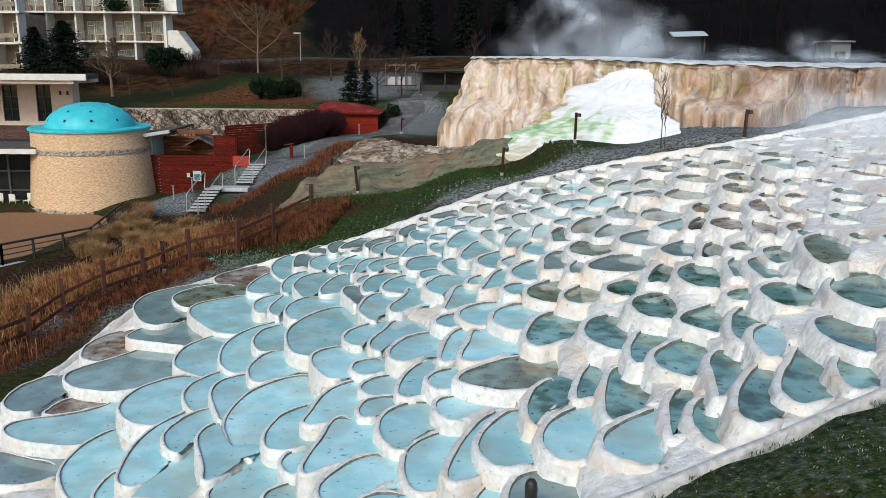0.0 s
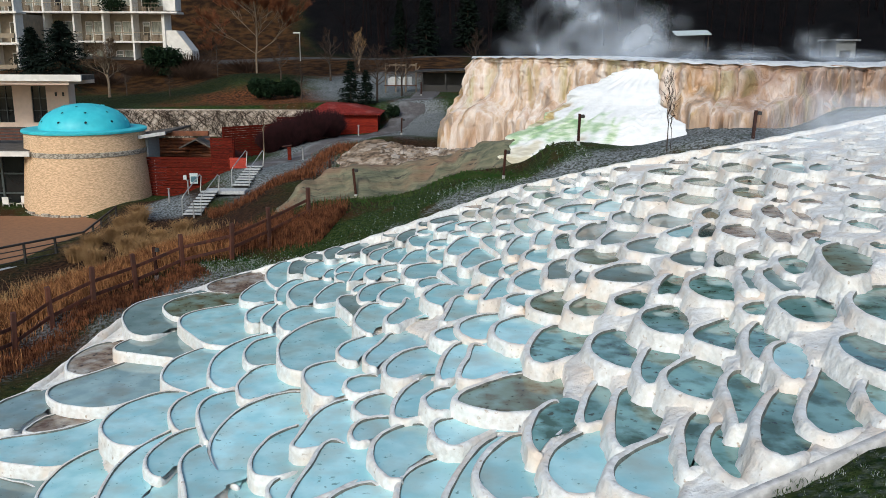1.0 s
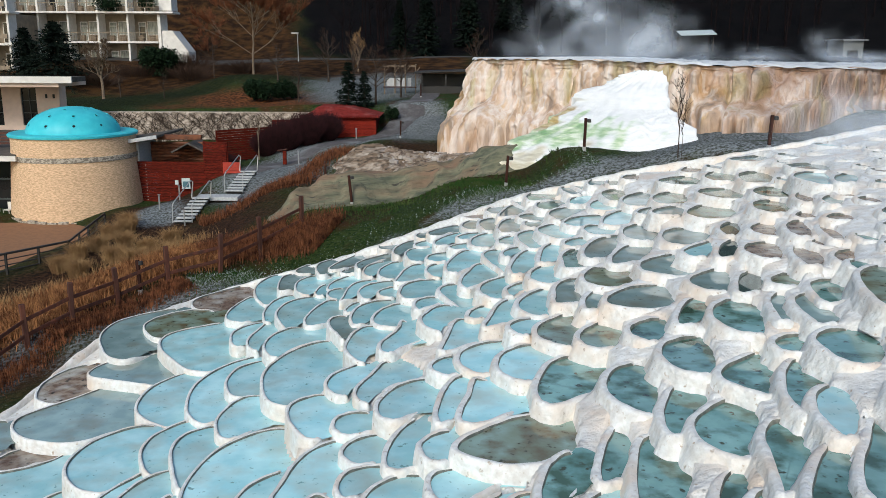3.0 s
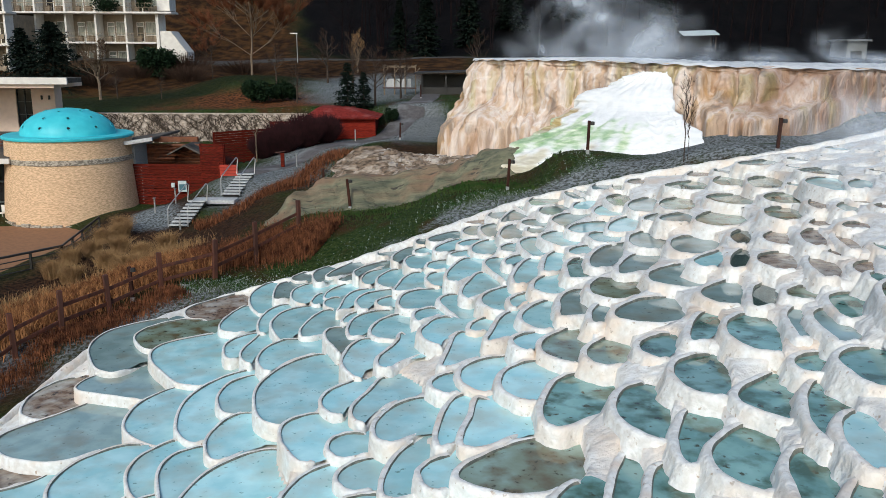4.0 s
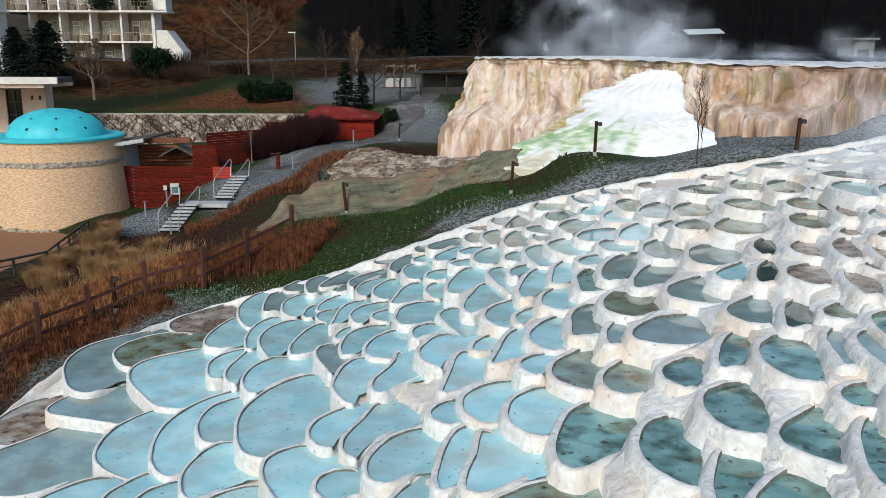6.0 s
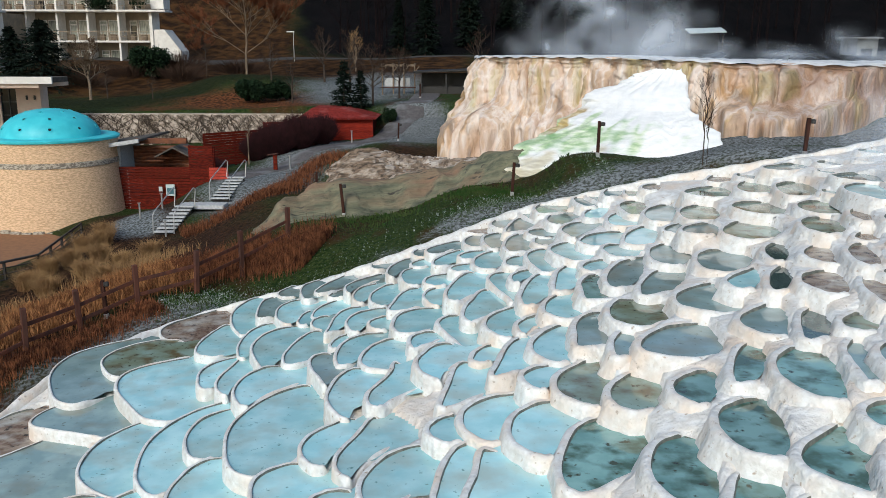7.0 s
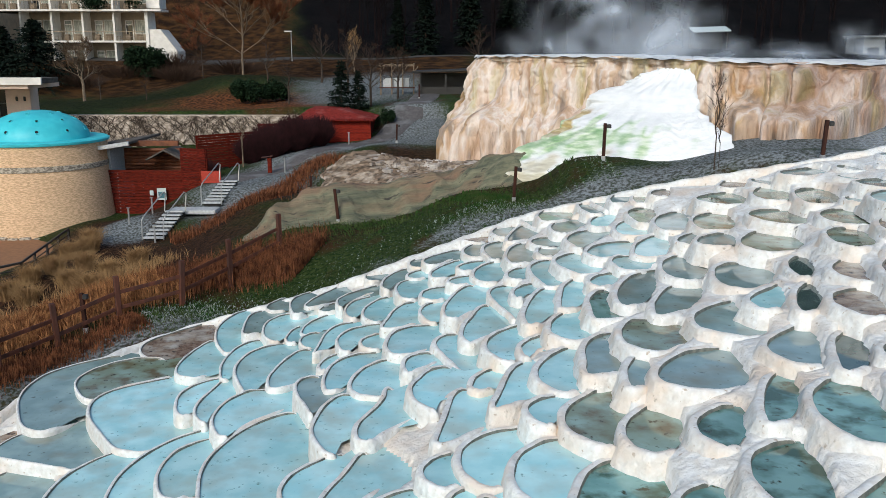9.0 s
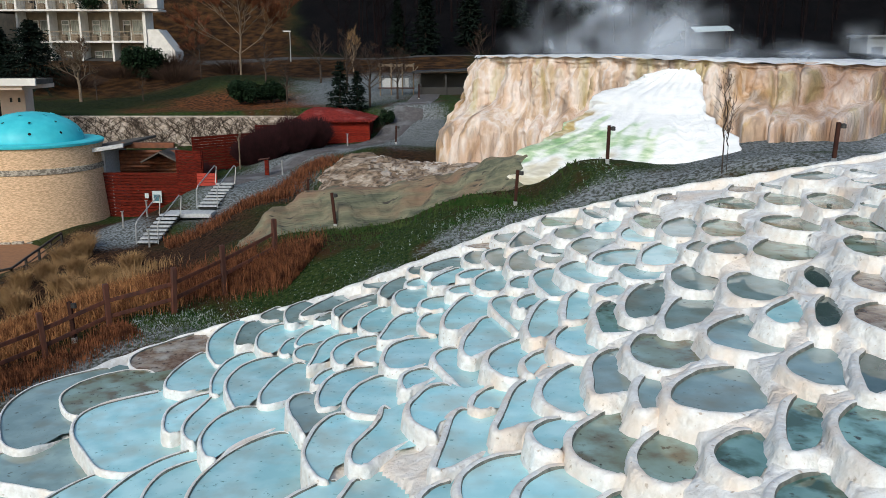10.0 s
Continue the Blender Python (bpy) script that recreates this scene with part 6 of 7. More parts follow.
# ---- stone wall above the path ----
def retaining_wall():
    rng = random.Random(8)
    root = tagged(link_mesh("wall_retaining", boxed(-30, 67.1, 2.6, -9.6, 67.7, 5.72), M_WALLST), "pale rough stone retaining wall below the lawn", "wall", kind="structure")
    shapes = []
    for k in range(8):
        bm = boxed(-0.5, -0.06, -0.5, 0.5, 0.06, 0.5)
        for v in bm.verts:
            v.co += Vector((rng.uniform(-0.09, 0.09), rng.uniform(-0.02, 0.02), rng.uniform(-0.12, 0.12)))
        me = bpy.data.meshes.new("stone")
        bm.to_mesh(me)
        bm.free()
        me.materials.append(M_WALLST)
        shapes.append(me)
    z = 3.2
    count = 0
    while z < 5.7:
        h = rng.uniform(0.17, 0.27)
        x = -27.5
        while x < -9.8:
            w = rng.uniform(0.3, 0.62)
            if count < 300 and rng.random() < 0.75:
                o = new("stone", rng.choice(shapes))
                o.parent = root
                o.matrix_basis = pose(x + w / 2, 67.06, z + h / 2, 0, 0, rng.choice((0, 180))) @ Matrix.Diagonal((w * 0.96, 1, h * 0.94, 1))
                count += 1
            x += w
        z += h
    vines, faces = [], []
    for k in range(150):
        x, zz = rng.uniform(-27, -10), 2.8
        d = rng.uniform(-0.3, 0.3)
        for j in range(60):
            n = (x + d * 0.12 + rng.uniform(-0.05, 0.05), zz + rng.uniform(0.02, 0.10))
            if n[1] > 5.7:
                break
            i = len(vines)
            vines += [(x - 0.022, 66.96, zz), (x + 0.022, 66.97, zz), (n[0] + 0.02, 66.97, n[1]), (n[0] - 0.02, 66.96, n[1])]
            faces.append((i, i + 1, i + 2, i + 3))
            if rng.random() < 0.35:
                b = (x + rng.uniform(-0.6, 0.6), zz + rng.uniform(0.1, 0.5))
                i = len(vines)
                vines += [(x, 66.96, zz), (x + 0.03, 66.96, zz + 0.02), (b[0], 66.95, min(5.7, b[1]))]
                faces.append((i, i + 1, i + 2))
            x, zz = n
            d = max(-0.9, min(0.9, d + rng.uniform(-0.35, 0.35)))
    joined("climbing_vine", vines, faces, M_BARK, "leafless climbing vine stems on stone wall", "plant", "stuff")
    return root


retaining_wall()


# ---- hotel on the slope ----
def hotel():
    root = thing("hotel", "beige terraced hotel with white balconies", "hotel")
    x_end, y0 = -34.0, 106.0
    bay, storey = 3.52, 3.4
    floors = [7.95, 11.35, 14.75]
    part("core", boxed(-62, y0 + 1.9, 6.5, x_end, y0 + 3.4, 18.6), M_HOTEL, root)
    part("end_wall", boxed(x_end, y0 - 0.2, 6.5, x_end + 0.35, y0 + 2.4, 14.5), M_WHITE, root, "white end wall")
    bm = bmesh.new()
    vs = [bm.verts.new(v) for v in ((x_end + 0.36, y0, 7.5), (x_end + 3.4, y0, 7.5), (x_end + 3.4, y0, 10.2), (x_end + 1.6, y0, 12.6), (x_end + 0.36, y0, 12.6))]
    f = bm.faces.new(vs)
    e = bmesh.ops.extrude_face_region(bm, geom=[f])
    bmesh.ops.translate(bm, verts=[v for v in e["geom"] if isinstance(v, bmesh.types.BMVert)], vec=(0, 3, 0))
    bmesh.ops.recalc_face_normals(bm, faces=bm.faces)
    part("side_wing", bm, M_WHITE, root, "white wing with sloping top")
    part("upper_end", boxed(x_end - 0.3, y0 + 1.6, 14.96, x_end + 1.2, y0 + 4, 18.6), M_WHITE, root)
    for k, z in enumerate(floors):
        wide = 2.1 if k == 2 else 0.0
        part("balcony_slab", boxed(-62, y0 - 0.35 - 0.5 * (k == 2), z - 0.22, x_end + wide, y0 + 1.9, z, 0.02), M_WHITE, root, "white slab edge")
        for b in range(8):
            xr = x_end - b * bay - 0.12
            xl = xr - bay + 0.24
            part("pier", boxed(xl - 0.24, y0 - 0.2, z + 0.002, xl - 0.02, y0 + 1.9, z + storey - 0.224), M_WHITE, root)
            door = part("balcony_door", boxed(xl + 0.45, y0 + 1.8, z + 0.02, xl + 1.35, y0 + 1.88, z + 2.3), M_WHITE, root, "white framed balcony door")
            part("pane", boxed(xl + 0.55, y0 + 1.76, z + 0.12, xl + 1.25, y0 + 1.795, z + 1.75), M_GLASS if b in (0, 3) else M_CURT, door)
            part("fanlight", boxed(xl + 0.55, y0 + 1.76, z + 1.85, xl + 1.25, y0 + 1.795, z + 2.2), M_CURT, door)
            win = part("window", boxed(xl + 1.5, y0 + 1.82, z + 0.75, xr - 0.15, y0 + 1.88, z + 2.35), M_WHITE, root)
            part("pane", boxed(xl + 1.56, y0 + 1.77, z + 0.82, xr - 0.21, y0 + 1.815, z + 2.28), M_CURT, win, "curtained glass")
            bm = bmesh.new()
            box(bm, xl, y0 - 0.28, z + 0.95, xr, y0 - 0.22, z + 1.02)
            box(bm, xl, y0 - 0.27, z + 0.45, xr, y0 - 0.24, z + 0.49)
            for x in np.arange(xl + 0.15, xr, 0.36):
                box(bm, x, y0 - 0.27, z, x + 0.03, y0 - 0.24, z + 0.95)
            part("railing", bm, M_HOTEL, root)
            for x in (xl + 0.9, xl + 2.2):
                part("balcony_seat", boxed(x, y0 + 0.3, z + 0.002, x + 0.6, y0 + 0.8, z + 0.7, 0.06), M_PALEBARK, root, "cane balcony seat")
    # nearer wing
    part("near_wing", boxed(-64, y0 - 6, 6.5, -48.2, y0 + 1.8, 14.2), M_HOTEL, root)
    for z in (7.6, 11.0, 14.4):
        part("balcony_slab", boxed(-64, y0 - 8.2, z - 0.25, -47.4, y0 - 5.9, z, 0.02), M_WHITE, root)
        for x in (-48.0, -50.6, -53.2):
            part("pier", boxed(x, y0 - 7.8, z, x + 0.22, y0 - 6, z + 3.15), M_WHITE, root)
            d = part("balcony_door", boxed(x - 1.3, y0 - 6.12, z, x - 0.4, y0 - 6.0, z + 2.3), M_WHITE, root)
            part("pane", boxed(x - 1.2, y0 - 6.16, z + 0.1, x - 0.5, y0 - 6.125, z + 2.2), M_GLASS, d)
            part("railing", boxed(x - 2.3, y0 - 8.0, z + 0.5, x, y0 - 7.95, z + 1.0), M_HOTEL, root)


hotel()


# ---- distant huts and lamps ----
def roof_shelter(x, y, z):
    root = thing("shelter", "open shelter with pale mono-pitch roof on posts", "shelter", at=pose(x, y, z))
    part("roof", box(bmesh.new(), -1.9, -1.0, 2.5, 1.9, 1.0, 2.6, 0.02, pose(0, 0, 0.2, 14, -2)), M_SIGN, root, "pale sheet roof")
    for sx in (-1.7, 1.7):
        for sy in (-0.8, 0.8):
            part("post", boxed(sx - 0.05, sy - 0.05, -0.8, sx + 0.05, sy + 0.05, 2.3), M_BARK, root)
    part("back_wall", boxed(-1.7, 0.86, -0.8, 1.7, 0.94, 2.4), M_IRON, root)


roof_shelter(27.0, 97, 9.7)


def kiosk(x, y, z, w, label, mat=M_TREAD):
    root = thing("kiosk", label, "kiosk", at=pose(x, y, z))
    part("body", boxed(-w, -2, 0, w, 2, 3.4, 0.03), mat, root)
    part("roof", boxed(-w - 0.3, -2.4, 3.4, w + 0.3, 2.4, 3.6, 0.03), M_FROST, root)
    part("window", boxed(-w * 0.6, -2.05, 1.2, w * 0.5, -2.003, 2.4), M_GLASS, root)
    part("red_sign", boxed(-w - 0.6, -2.2, 0.2, -w - 0.05, -2.0, 1.6), M_BRIGHT, root, "small red board")


kiosk(14.6, 148, 23.4 - 12.0, 2.8, "pale grey kiosk at the edge of the wood")
kiosk(44.6, 100, 8.2, 1.1, "pale low cabin beyond the salt hill", M_FROST)


def street_lamp(x, y, h):
    root = thing("street_lamp", "slim pale street lamp with flat arm", "lamp", at=pose(x, y, float(land(x, y))))
    part("pole", rod(bmesh.new(), (0, 0, -0.1), (0, 0, h), 0.05, 0.04, 8), M_STEEL, root)
    part("head", boxed(-0.75, -0.12, h - 0.02, 0.1, 0.12, h + 0.1, 0.03), M_WHITE, root)


street_lamp(-17.2, 104, 3.2)
street_lamp(17.3, 60, 0.9)


def pergola():
    root = thing("pergola", "weathered timber frame with braces on frosted slope", "pergola")
    for y in (76, 77.6):
        part("beam", boxed(-5.3, y, 8.95, -2.5, y + 0.12, 9.12), M_PALEBARK, root)
    for x in np.arange(-5.2, -2.4, 0.88):
        part("post", boxed(x, 76, 6.4, x + 0.1, 76.12, 8.95), M_PALEBARK, root)
        part("brace", rod(bmesh.new(), (x + 0.05, 76.06, 8.5), (x + 0.4, 76.06, 8.95), 0.04), M_PALEBARK, root)
        part("rafter", boxed(x, 75.7, 9.12, x + 0.1, 78, 9.2), M_PALEBARK, root)
    part("frosted_panel", boxed(-5.0, 76.3, 7.35, -2.9, 76.4, 8.05), M_TREAD, root, "pale frosted panel")
    part("handrail", rod(bmesh.new(), (-5.3, 75.9, 7.3), (-2.4, 75.9, 7.3), 0.05), M_POST, root)


def dark_shelter():
    root = thing("garden_shelter", "black-roofed open shelter beside the path", "shelter")
    bm = bmesh.new()
    box(bm, -2.3, 74.5, 8.35, 2.4, 78.5, 8.5, 0.03, pose(0, 0, 0.2, 0, -2))
    part("roof", bm, M_IRON, root, "black roof")
    part("rear_wall", boxed(-2.0, 77.8, 6.0, 2.2, 78, 8.4), M_IRON, root)
    for x in (-2.0, 0.0, 2.0):
        part("post", boxed(x, 74.8, 6.0, x + 0.12, 74.92, 8.36), M_IRON, root)
    part("side_screen", boxed(-1.9, 75.0, 6.0, 2.1, 75.06, 7.4), M_IRON, root)


dark_shelter()


pergola()


# ---- plants ----
def grow(rng, bm, p, d, length, r, depth, spread, twigs):
    q = p + d * length
    if depth > 0:
        rod(bm, p, q, r, r * 0.7, 5 if r > 0.05 else 3)
    else:
        twigs.append((p, q))
        return
    for k in range(rng.choice((2, 3, 3))):
        side = Vector((rng.uniform(-1, 1), rng.uniform(-1, 1), rng.uniform(-0.25, 0.9)))
        nd = (d + side * spread).normalized()
        grow(rng, bm, p.lerp(q, rng.uniform(0.55, 1.0)), nd, length * rng.uniform(0.62, 0.85), r * 0.6, depth - 1, spread, twigs)


def bare_tree(x, y, h, label, seed=1, spread=0.6, bark=M_BARK, twig=M_TWIG, depth=5, name="bare_tree", clear=0.3, thin=1.0, dense=1):
    rng = random.Random(seed)
    z = float(land(x, y))
    root = thing(name, label, "tree", at=pose(x, y, z - 0.05))
    bm, twigs = bmesh.new(), []
    r = h * 0.018 * thin
    rod(bm, (0, 0, 0), (0, 0, h * clear), r * 1.25, r, 7)
    trunk = Vector((0, 0, h * clear))
    top = h * (1 - clear)
    n = 7
    prev = trunk
    for k in range(n):
        nxt = trunk + Vector((rng.uniform(-0.03, 0.03) * h, rng.uniform(-0.03, 0.03) * h, top * (k + 1) / n * 0.85))
        rod(bm, prev, nxt, r * (1 - k / n) + 0.01, r * (1 - (k + 1) / n) + 0.008, 5)
        for j in range(3):
            a = rng.uniform(0, 6.28)
            d = Vector((math.cos(a) * spread, math.sin(a) * spread, 0.55)).normalized()
            grow(rng, bm, prev.lerp(nxt, rng.random()), d, top * 0.26 * (1 - 0.6 * k / n), r * 0.45 * (1 - 0.7 * k / n), depth - 3, 0.55, twigs)
        prev = nxt
    part("trunk", bm, bark, root)
    verts, faces = [], []
    w = (0.004 + 0.0016 * h) / (1.6 if dense > 2 else 1)
    for p, q in twigs:
        for j in range((4 if h > 3.6 else 2) * dense):
            a = p.lerp(q, rng.uniform(0, 0.9))
            b = a + (q - p) * rng.uniform(0.5, 1.1) + Vector((rng.uniform(-1, 1), rng.uniform(-1, 1), rng.uniform(-0.3, 0.9))) * (q - p).length * 0.55
            i = len(verts)
            s = Vector((rng.uniform(-1, 1), rng.uniform(-1, 1), 0)).normalized() * w
            verts += [a - s, a + s, b]
            faces.append((i, i + 1, i + 2))
    joined("crown", verts, faces, twig, "fine bare twigs", parent=root)
    return root


bare_tree(-32.4, 84, 5.6, "bare tan tree with spreading crown on lawn", 3, 0.95, M_PALEBARK, M_PALETWIG, 7, clear=0.28, thin=1.2)
bare_tree(-18.5, 86, 11.5, "tall slim tree with dense russet winter crown", 5, 0.8, M_PALEBARK, M_RTWIG, 7, thin=0.42, clear=0.16, dense=8)
bare_tree(-25.0, 96, 6.0, "russet bare shrub tree on brown slope", 16, 0.9, M_BARK, M_RTWIG, 6, thin=0.5, dense=2)
bare_tree(-9.4, 96, 4.3, "narrow pale poplar with upright branches", 8, 0.22, M_PALEBARK, M_STRAW, 5, clear=0.1)
bare_tree(-5.3, 68.5, 4.4, "grey bare tree beside the red house", 9, 0.75, M_BARK, M_TWIG, 6)
bare_tree(-3.6, 73, 4.0, "grey bare tree on frosted slope", 10, 0.8, M_BARK, M_TWIG, 6)
bare_tree(-12.0, 73, 3.6, "thin dark leaning tree above wall", 11, 0.6, M_BARK, M_TWIG, 5)
bare_tree(-12.1, 57.8, 2.7, "young pale staked tree on gravel", 12, 0.35, M_PALEBARK, M_TWIG, 4, clear=0.6, thin=0.8)
bare_tree(8.68, 33.95, 3.3, "thin bare sapling beside gravel strip", 13, 0.3, M_BARK, M_TWIG, 4, clear=0.35, thin=0.3)
bare_tree(8.82, 33.95, 2.1, "thin bare sapling leaning beside gravel strip", 14, 0.3, M_BARK, M_TWIG, 4, clear=0.4, thin=0.25)
for k, (x, y, h) in enumerate([(-8, 78, 5), (-11, 84, 5), (-15, 80, 4), (3, 84, 5), (-28.5, 78, 2.5), (-24, 76, 2.2)]):
    bare_tree(x, y, h, "bare brown tree on the slope below the road", 30 + k, 0.7, M_BARK, M_TWIG, 5)


def shrub(x, y, r, h, mat, label, seed, n=900, name="bare_shrub"):
    rng = random.Random(seed)
    z = float(land(x, y))
    root = thing(name, label, "shrub", at=pose(x, y, z))
    verts, faces = [], []
    for k in range(n):
        a, f = rng.uniform(0, 6.28), rng.random() ** 0.5
        bx, by = 0.35 * r * f * math.cos(a), 0.35 * r * f * math.sin(a)
        tx, ty = r * f * math.cos(a) + rng.uniform(-0.2, 0.2), r * f * math.sin(a) + rng.uniform(-0.2, 0.2)
        tz = h * rng.uniform(0.55, 1) * (1 - 0.35 * f * f)
        i = len(verts)
        w = (0.012 + 0.006 * h) * (0.6 if n > 3000 else 1)
        t0 = rng.uniform(0, 0.8)
        verts += [(bx + (tx - bx) * t0 - w, by + (ty - by) * t0, tz * t0), (bx + (tx - bx) * t0 + w, by + (ty - by) * t0, tz * t0), (tx, ty, tz)]
        faces.append((i, i + 1, i + 2))
    joined("crown", verts, faces, mat, parent=root)
    return root


for k, (x, y, r, h) in enumerate([(-10.6, 58.8, 1.6, 2.4), (-9.2, 59.6, 1.5, 2.6), (-11.8, 58.6, 1.1, 1.9), (-8.0, 60.8, 1.2, 2.2), (-13.9, 55.6, 1.0, 1.6)]):
    shrub(x, y, r, h, M_PURPLE, "dense purple-brown bare shrub before red fence", 50 + k, 3600)
for k, (x, y, r, h) in enumerate([(-36, 92, 3.4, 1.8), (-40, 93, 3, 1.8), (-27, 94, 3, 2.2), (-33, 96, 4, 2.0), (-22, 98, 4, 2.0), (-29, 100, 4, 2.6)]):
    shrub(x, y, r, h, M_TWIG, "dark leafless shrubs below the hotel", 70 + k, 700)


def leafy(x, y, r, h, label, seed, mat=M_BUSH, n=5200, name="evergreen_bush", size=0.12):
    """A rounded, uneven mass of small leaves on a dark stem."""
    rng = random.Random(seed)
    root = thing(name, label, "bush", at=pose(x, y, float(land(x, y))))
    part("stem", rod(bmesh.new(), (0, 0, -0.1), (0, 0, h * 0.7), 0.12, 0.05), M_BARK, root)
    lobes = [(rng.uniform(-0.6, 0.6) * r, rng.uniform(-0.5, 0.5) * r, rng.uniform(0.35, 0.62) * h, rng.uniform(0.35, 0.6)) for _ in range(9)]
    verts, faces = [], []
    for k in range(n):
        lx, ly, lz, lr = rng.choice(lobes)
        d = Vector((rng.gauss(0, 1), rng.gauss(0, 1), rng.gauss(0, 1))).normalized() * (rng.random() ** 0.35)
        c = Vector((lx + d.x * lr * r, ly + d.y * lr * r, max(0.05, lz + d.z * lr * h * 0.8)))
        u = Vector((rng.uniform(-1, 1), rng.uniform(-1, 1), rng.uniform(-1, 1))).normalized() * size
        v = u.cross(Vector((rng.uniform(-1, 1), rng.uniform(-1, 1), 1))).normalized() * size * 0.6
        i = len(verts)
        verts += [c - u, c + v, c + u, c - v]
        faces.append((i, i + 1, i + 2, i + 3))
    joined("foliage", verts, faces, mat, parent=root)
    return root


leafy(-15.2, 74, 1.5, 1.9, "dark green rounded juniper bush above leaf slope", 1)
leafy(-13.4, 74.4, 1.2, 1.7, "dark green rounded juniper bush above leaf slope", 2)
leafy(-31.2, 97, 2.6, 3.2, "dark evergreen bush beside white hotel wing", 3, size=0.17)
leafy(-3.9, 66.0, 0.55, 1.1, "small clipped dark bush beside red house", 4, n=1600, size=0.07)
leafy(-38.5, 104.5, 1.6, 1.6, "evergreen planting on hotel balcony roof", 5, n=1500).matrix_basis = pose(-39.5, 105.6, 14.76)
leafy(-35.0, 104.5, 1.0, 2.2, "evergreen planting on hotel balcony roof", 6, n=900).matrix_basis = pose(-35.2, 106.0, 14.76)


def conifer(x, y, h, r, label, seed):
    rng = random.Random(seed)
    root = thing("conifer", label, "tree", at=pose(x, y, float(land(x, y)) - 0.05))
    part("trunk", rod(bmesh.new(), (0, 0, 0), (0, 0, h * 0.97), 0.02 * h + 0.03, 0.01, 7), M_BARK, root)
    verts, faces = [], []
    tiers = int(12 + h * 2)
    for k in range(tiers):
        f = k / tiers
        z = h * (0.06 + 0.92 * f)
        reach = r * (1 - f) ** 0.85 * rng.uniform(0.75, 1.12) + 0.05
        for j in range(rng.randint(11, 15) if r < 2.6 else rng.randint(24, 30)):
            a = rng.uniform(0, 6.28)
            d = Vector((math.cos(a), math.sin(a), rng.uniform(-0.35, 0.05)))
            L = reach * rng.uniform(0.7, 1.1)
            for s in range(12):
                c = Vector((0, 0, z)) + d * L * (s + rng.random()) / 12
                u = (d + Vector((rng.uniform(-0.9, 0.9), rng.uniform(-0.9, 0.9), rng.uniform(-0.7, 0.3)))).normalized() * (0.08 + 0.035 * h)
                v = u.cross(Vector((rng.uniform(-0.5, 0.5), rng.uniform(-0.5, 0.5), 1))).normalized() * (0.03 + 0.012 * h)
                i = len(verts)
                verts += [c - v, c + v, c + u]
                faces.append((i, i + 1, i + 2))
    joined("crown", verts, faces, M_CONIFER, parent=root)


conifer(-7.25, 67.4, 4.3, 1.5, "dark narrow spruce beside the red house", 1)
conifer(-6.1, 67.8, 3.0, 0.9, "small dark spruce beside larger one", 2)
conifer(-40.2, 92, 6.6, 5.2, "broad dark pine before the hotel", 3)
conifer(-43.8, 93, 5.6, 3.4, "dark pine before the hotel", 4)
for k, (x, y, h) in enumerate([(-2.5, 112, 9), (3, 118, 10), (9, 126, 11), (-6, 116, 7), (18, 130, 12), (30, 126, 11)]):
    conifer(x, y, h, h * 0.24, "dark fir at the edge of the wood", 20 + k)


# ---- reeds and grass ----
def blades(name, n, where, h0, h1, mat, label, seed, width=0.012, lean=0.35, plume=False):
    """Standing blades or stems, too many to count."""
    rng = random.Random(seed)
    verts, faces = [], []
    made = tries = 0
    while made < n and tries < n * 8:
        tries += 1
        spot = where(rng)
        if spot is None:
            continue
        x, y = spot
        z = spot_height(x, y)
        h = rng.uniform(h0, h1)
        a = rng.uniform(0, 6.28)
        l = rng.uniform(0, lean) * h
        i = len(verts)
        s = rng.uniform(0, 6.28)
        wx, wy = width * math.cos(s), width * math.sin(s)
        mx, my, mz = x + 0.35 * l * math.cos(a), y + 0.35 * l * math.sin(a), z + 0.62 * h
        tx, ty, tz = x + l * math.cos(a), y + l * math.sin(a), z + h
        if plume:
            verts += [(x - wx * 0.5, y - wy * 0.5, z), (x + wx * 0.5, y + wy * 0.5, z), (mx + wx * 1.6, my + wy * 1.6, mz), (mx - wx * 1.6, my - wy * 1.6, mz), (tx, ty, tz)]
        else:
            verts += [(x - wx, y - wy, z), (x + wx, y + wy, z), (mx + wx, my + wy, mz), (mx - wx, my - wy, mz), (tx, ty, tz)]
        faces += [(i, i + 1, i + 2, i + 3), (i + 3, i + 2, i + 4)]
        made += 1
    return joined(name, verts, faces, mat, label, "grass", "stuff")


GX, GY = np.arange(-30, 26, 0.25), np.arange(4, 66, 0.25)
GZ = land(*np.meshgrid(GX, GY))


def spot_height(x, y):
    i, j = min(max(int((x + 30) * 4), 0), len(GX) - 1), min(max(int((y - 4) * 4), 0), len(GY) - 1)
    return GZ[j, i] - 0.03


def strip(points, width):
    """A scatter within a band along a line."""
    def at(rng):
        k = rng.randrange(len(points) - 1)
        f = rng.random()
        (ax, ay), (bx, by) = points[k], points[k + 1]
        x, y = ax + f * (bx - ax), ay + f * (by - ay)
        d = math.hypot(bx - ax, by - ay)
        o = rng.gauss(0, width * 0.42)
        x, y = x - o * (by - ay) / d, y + o * (bx - ax) / d
        if wave(x, y, 0.8) < rng.uniform(-1.2, 0.25) or (field_at(x, y) > -0.15):
            return None
        return x, y
    return at


FD = field_distance(*np.meshgrid(GX, GY))


def field_at(x, y):
    i, j = min(max(int((x + 30) * 4), 0), len(GX) - 1), min(max(int((y - 4) * 4), 0), len(GY) - 1)
    return FD[j, i]


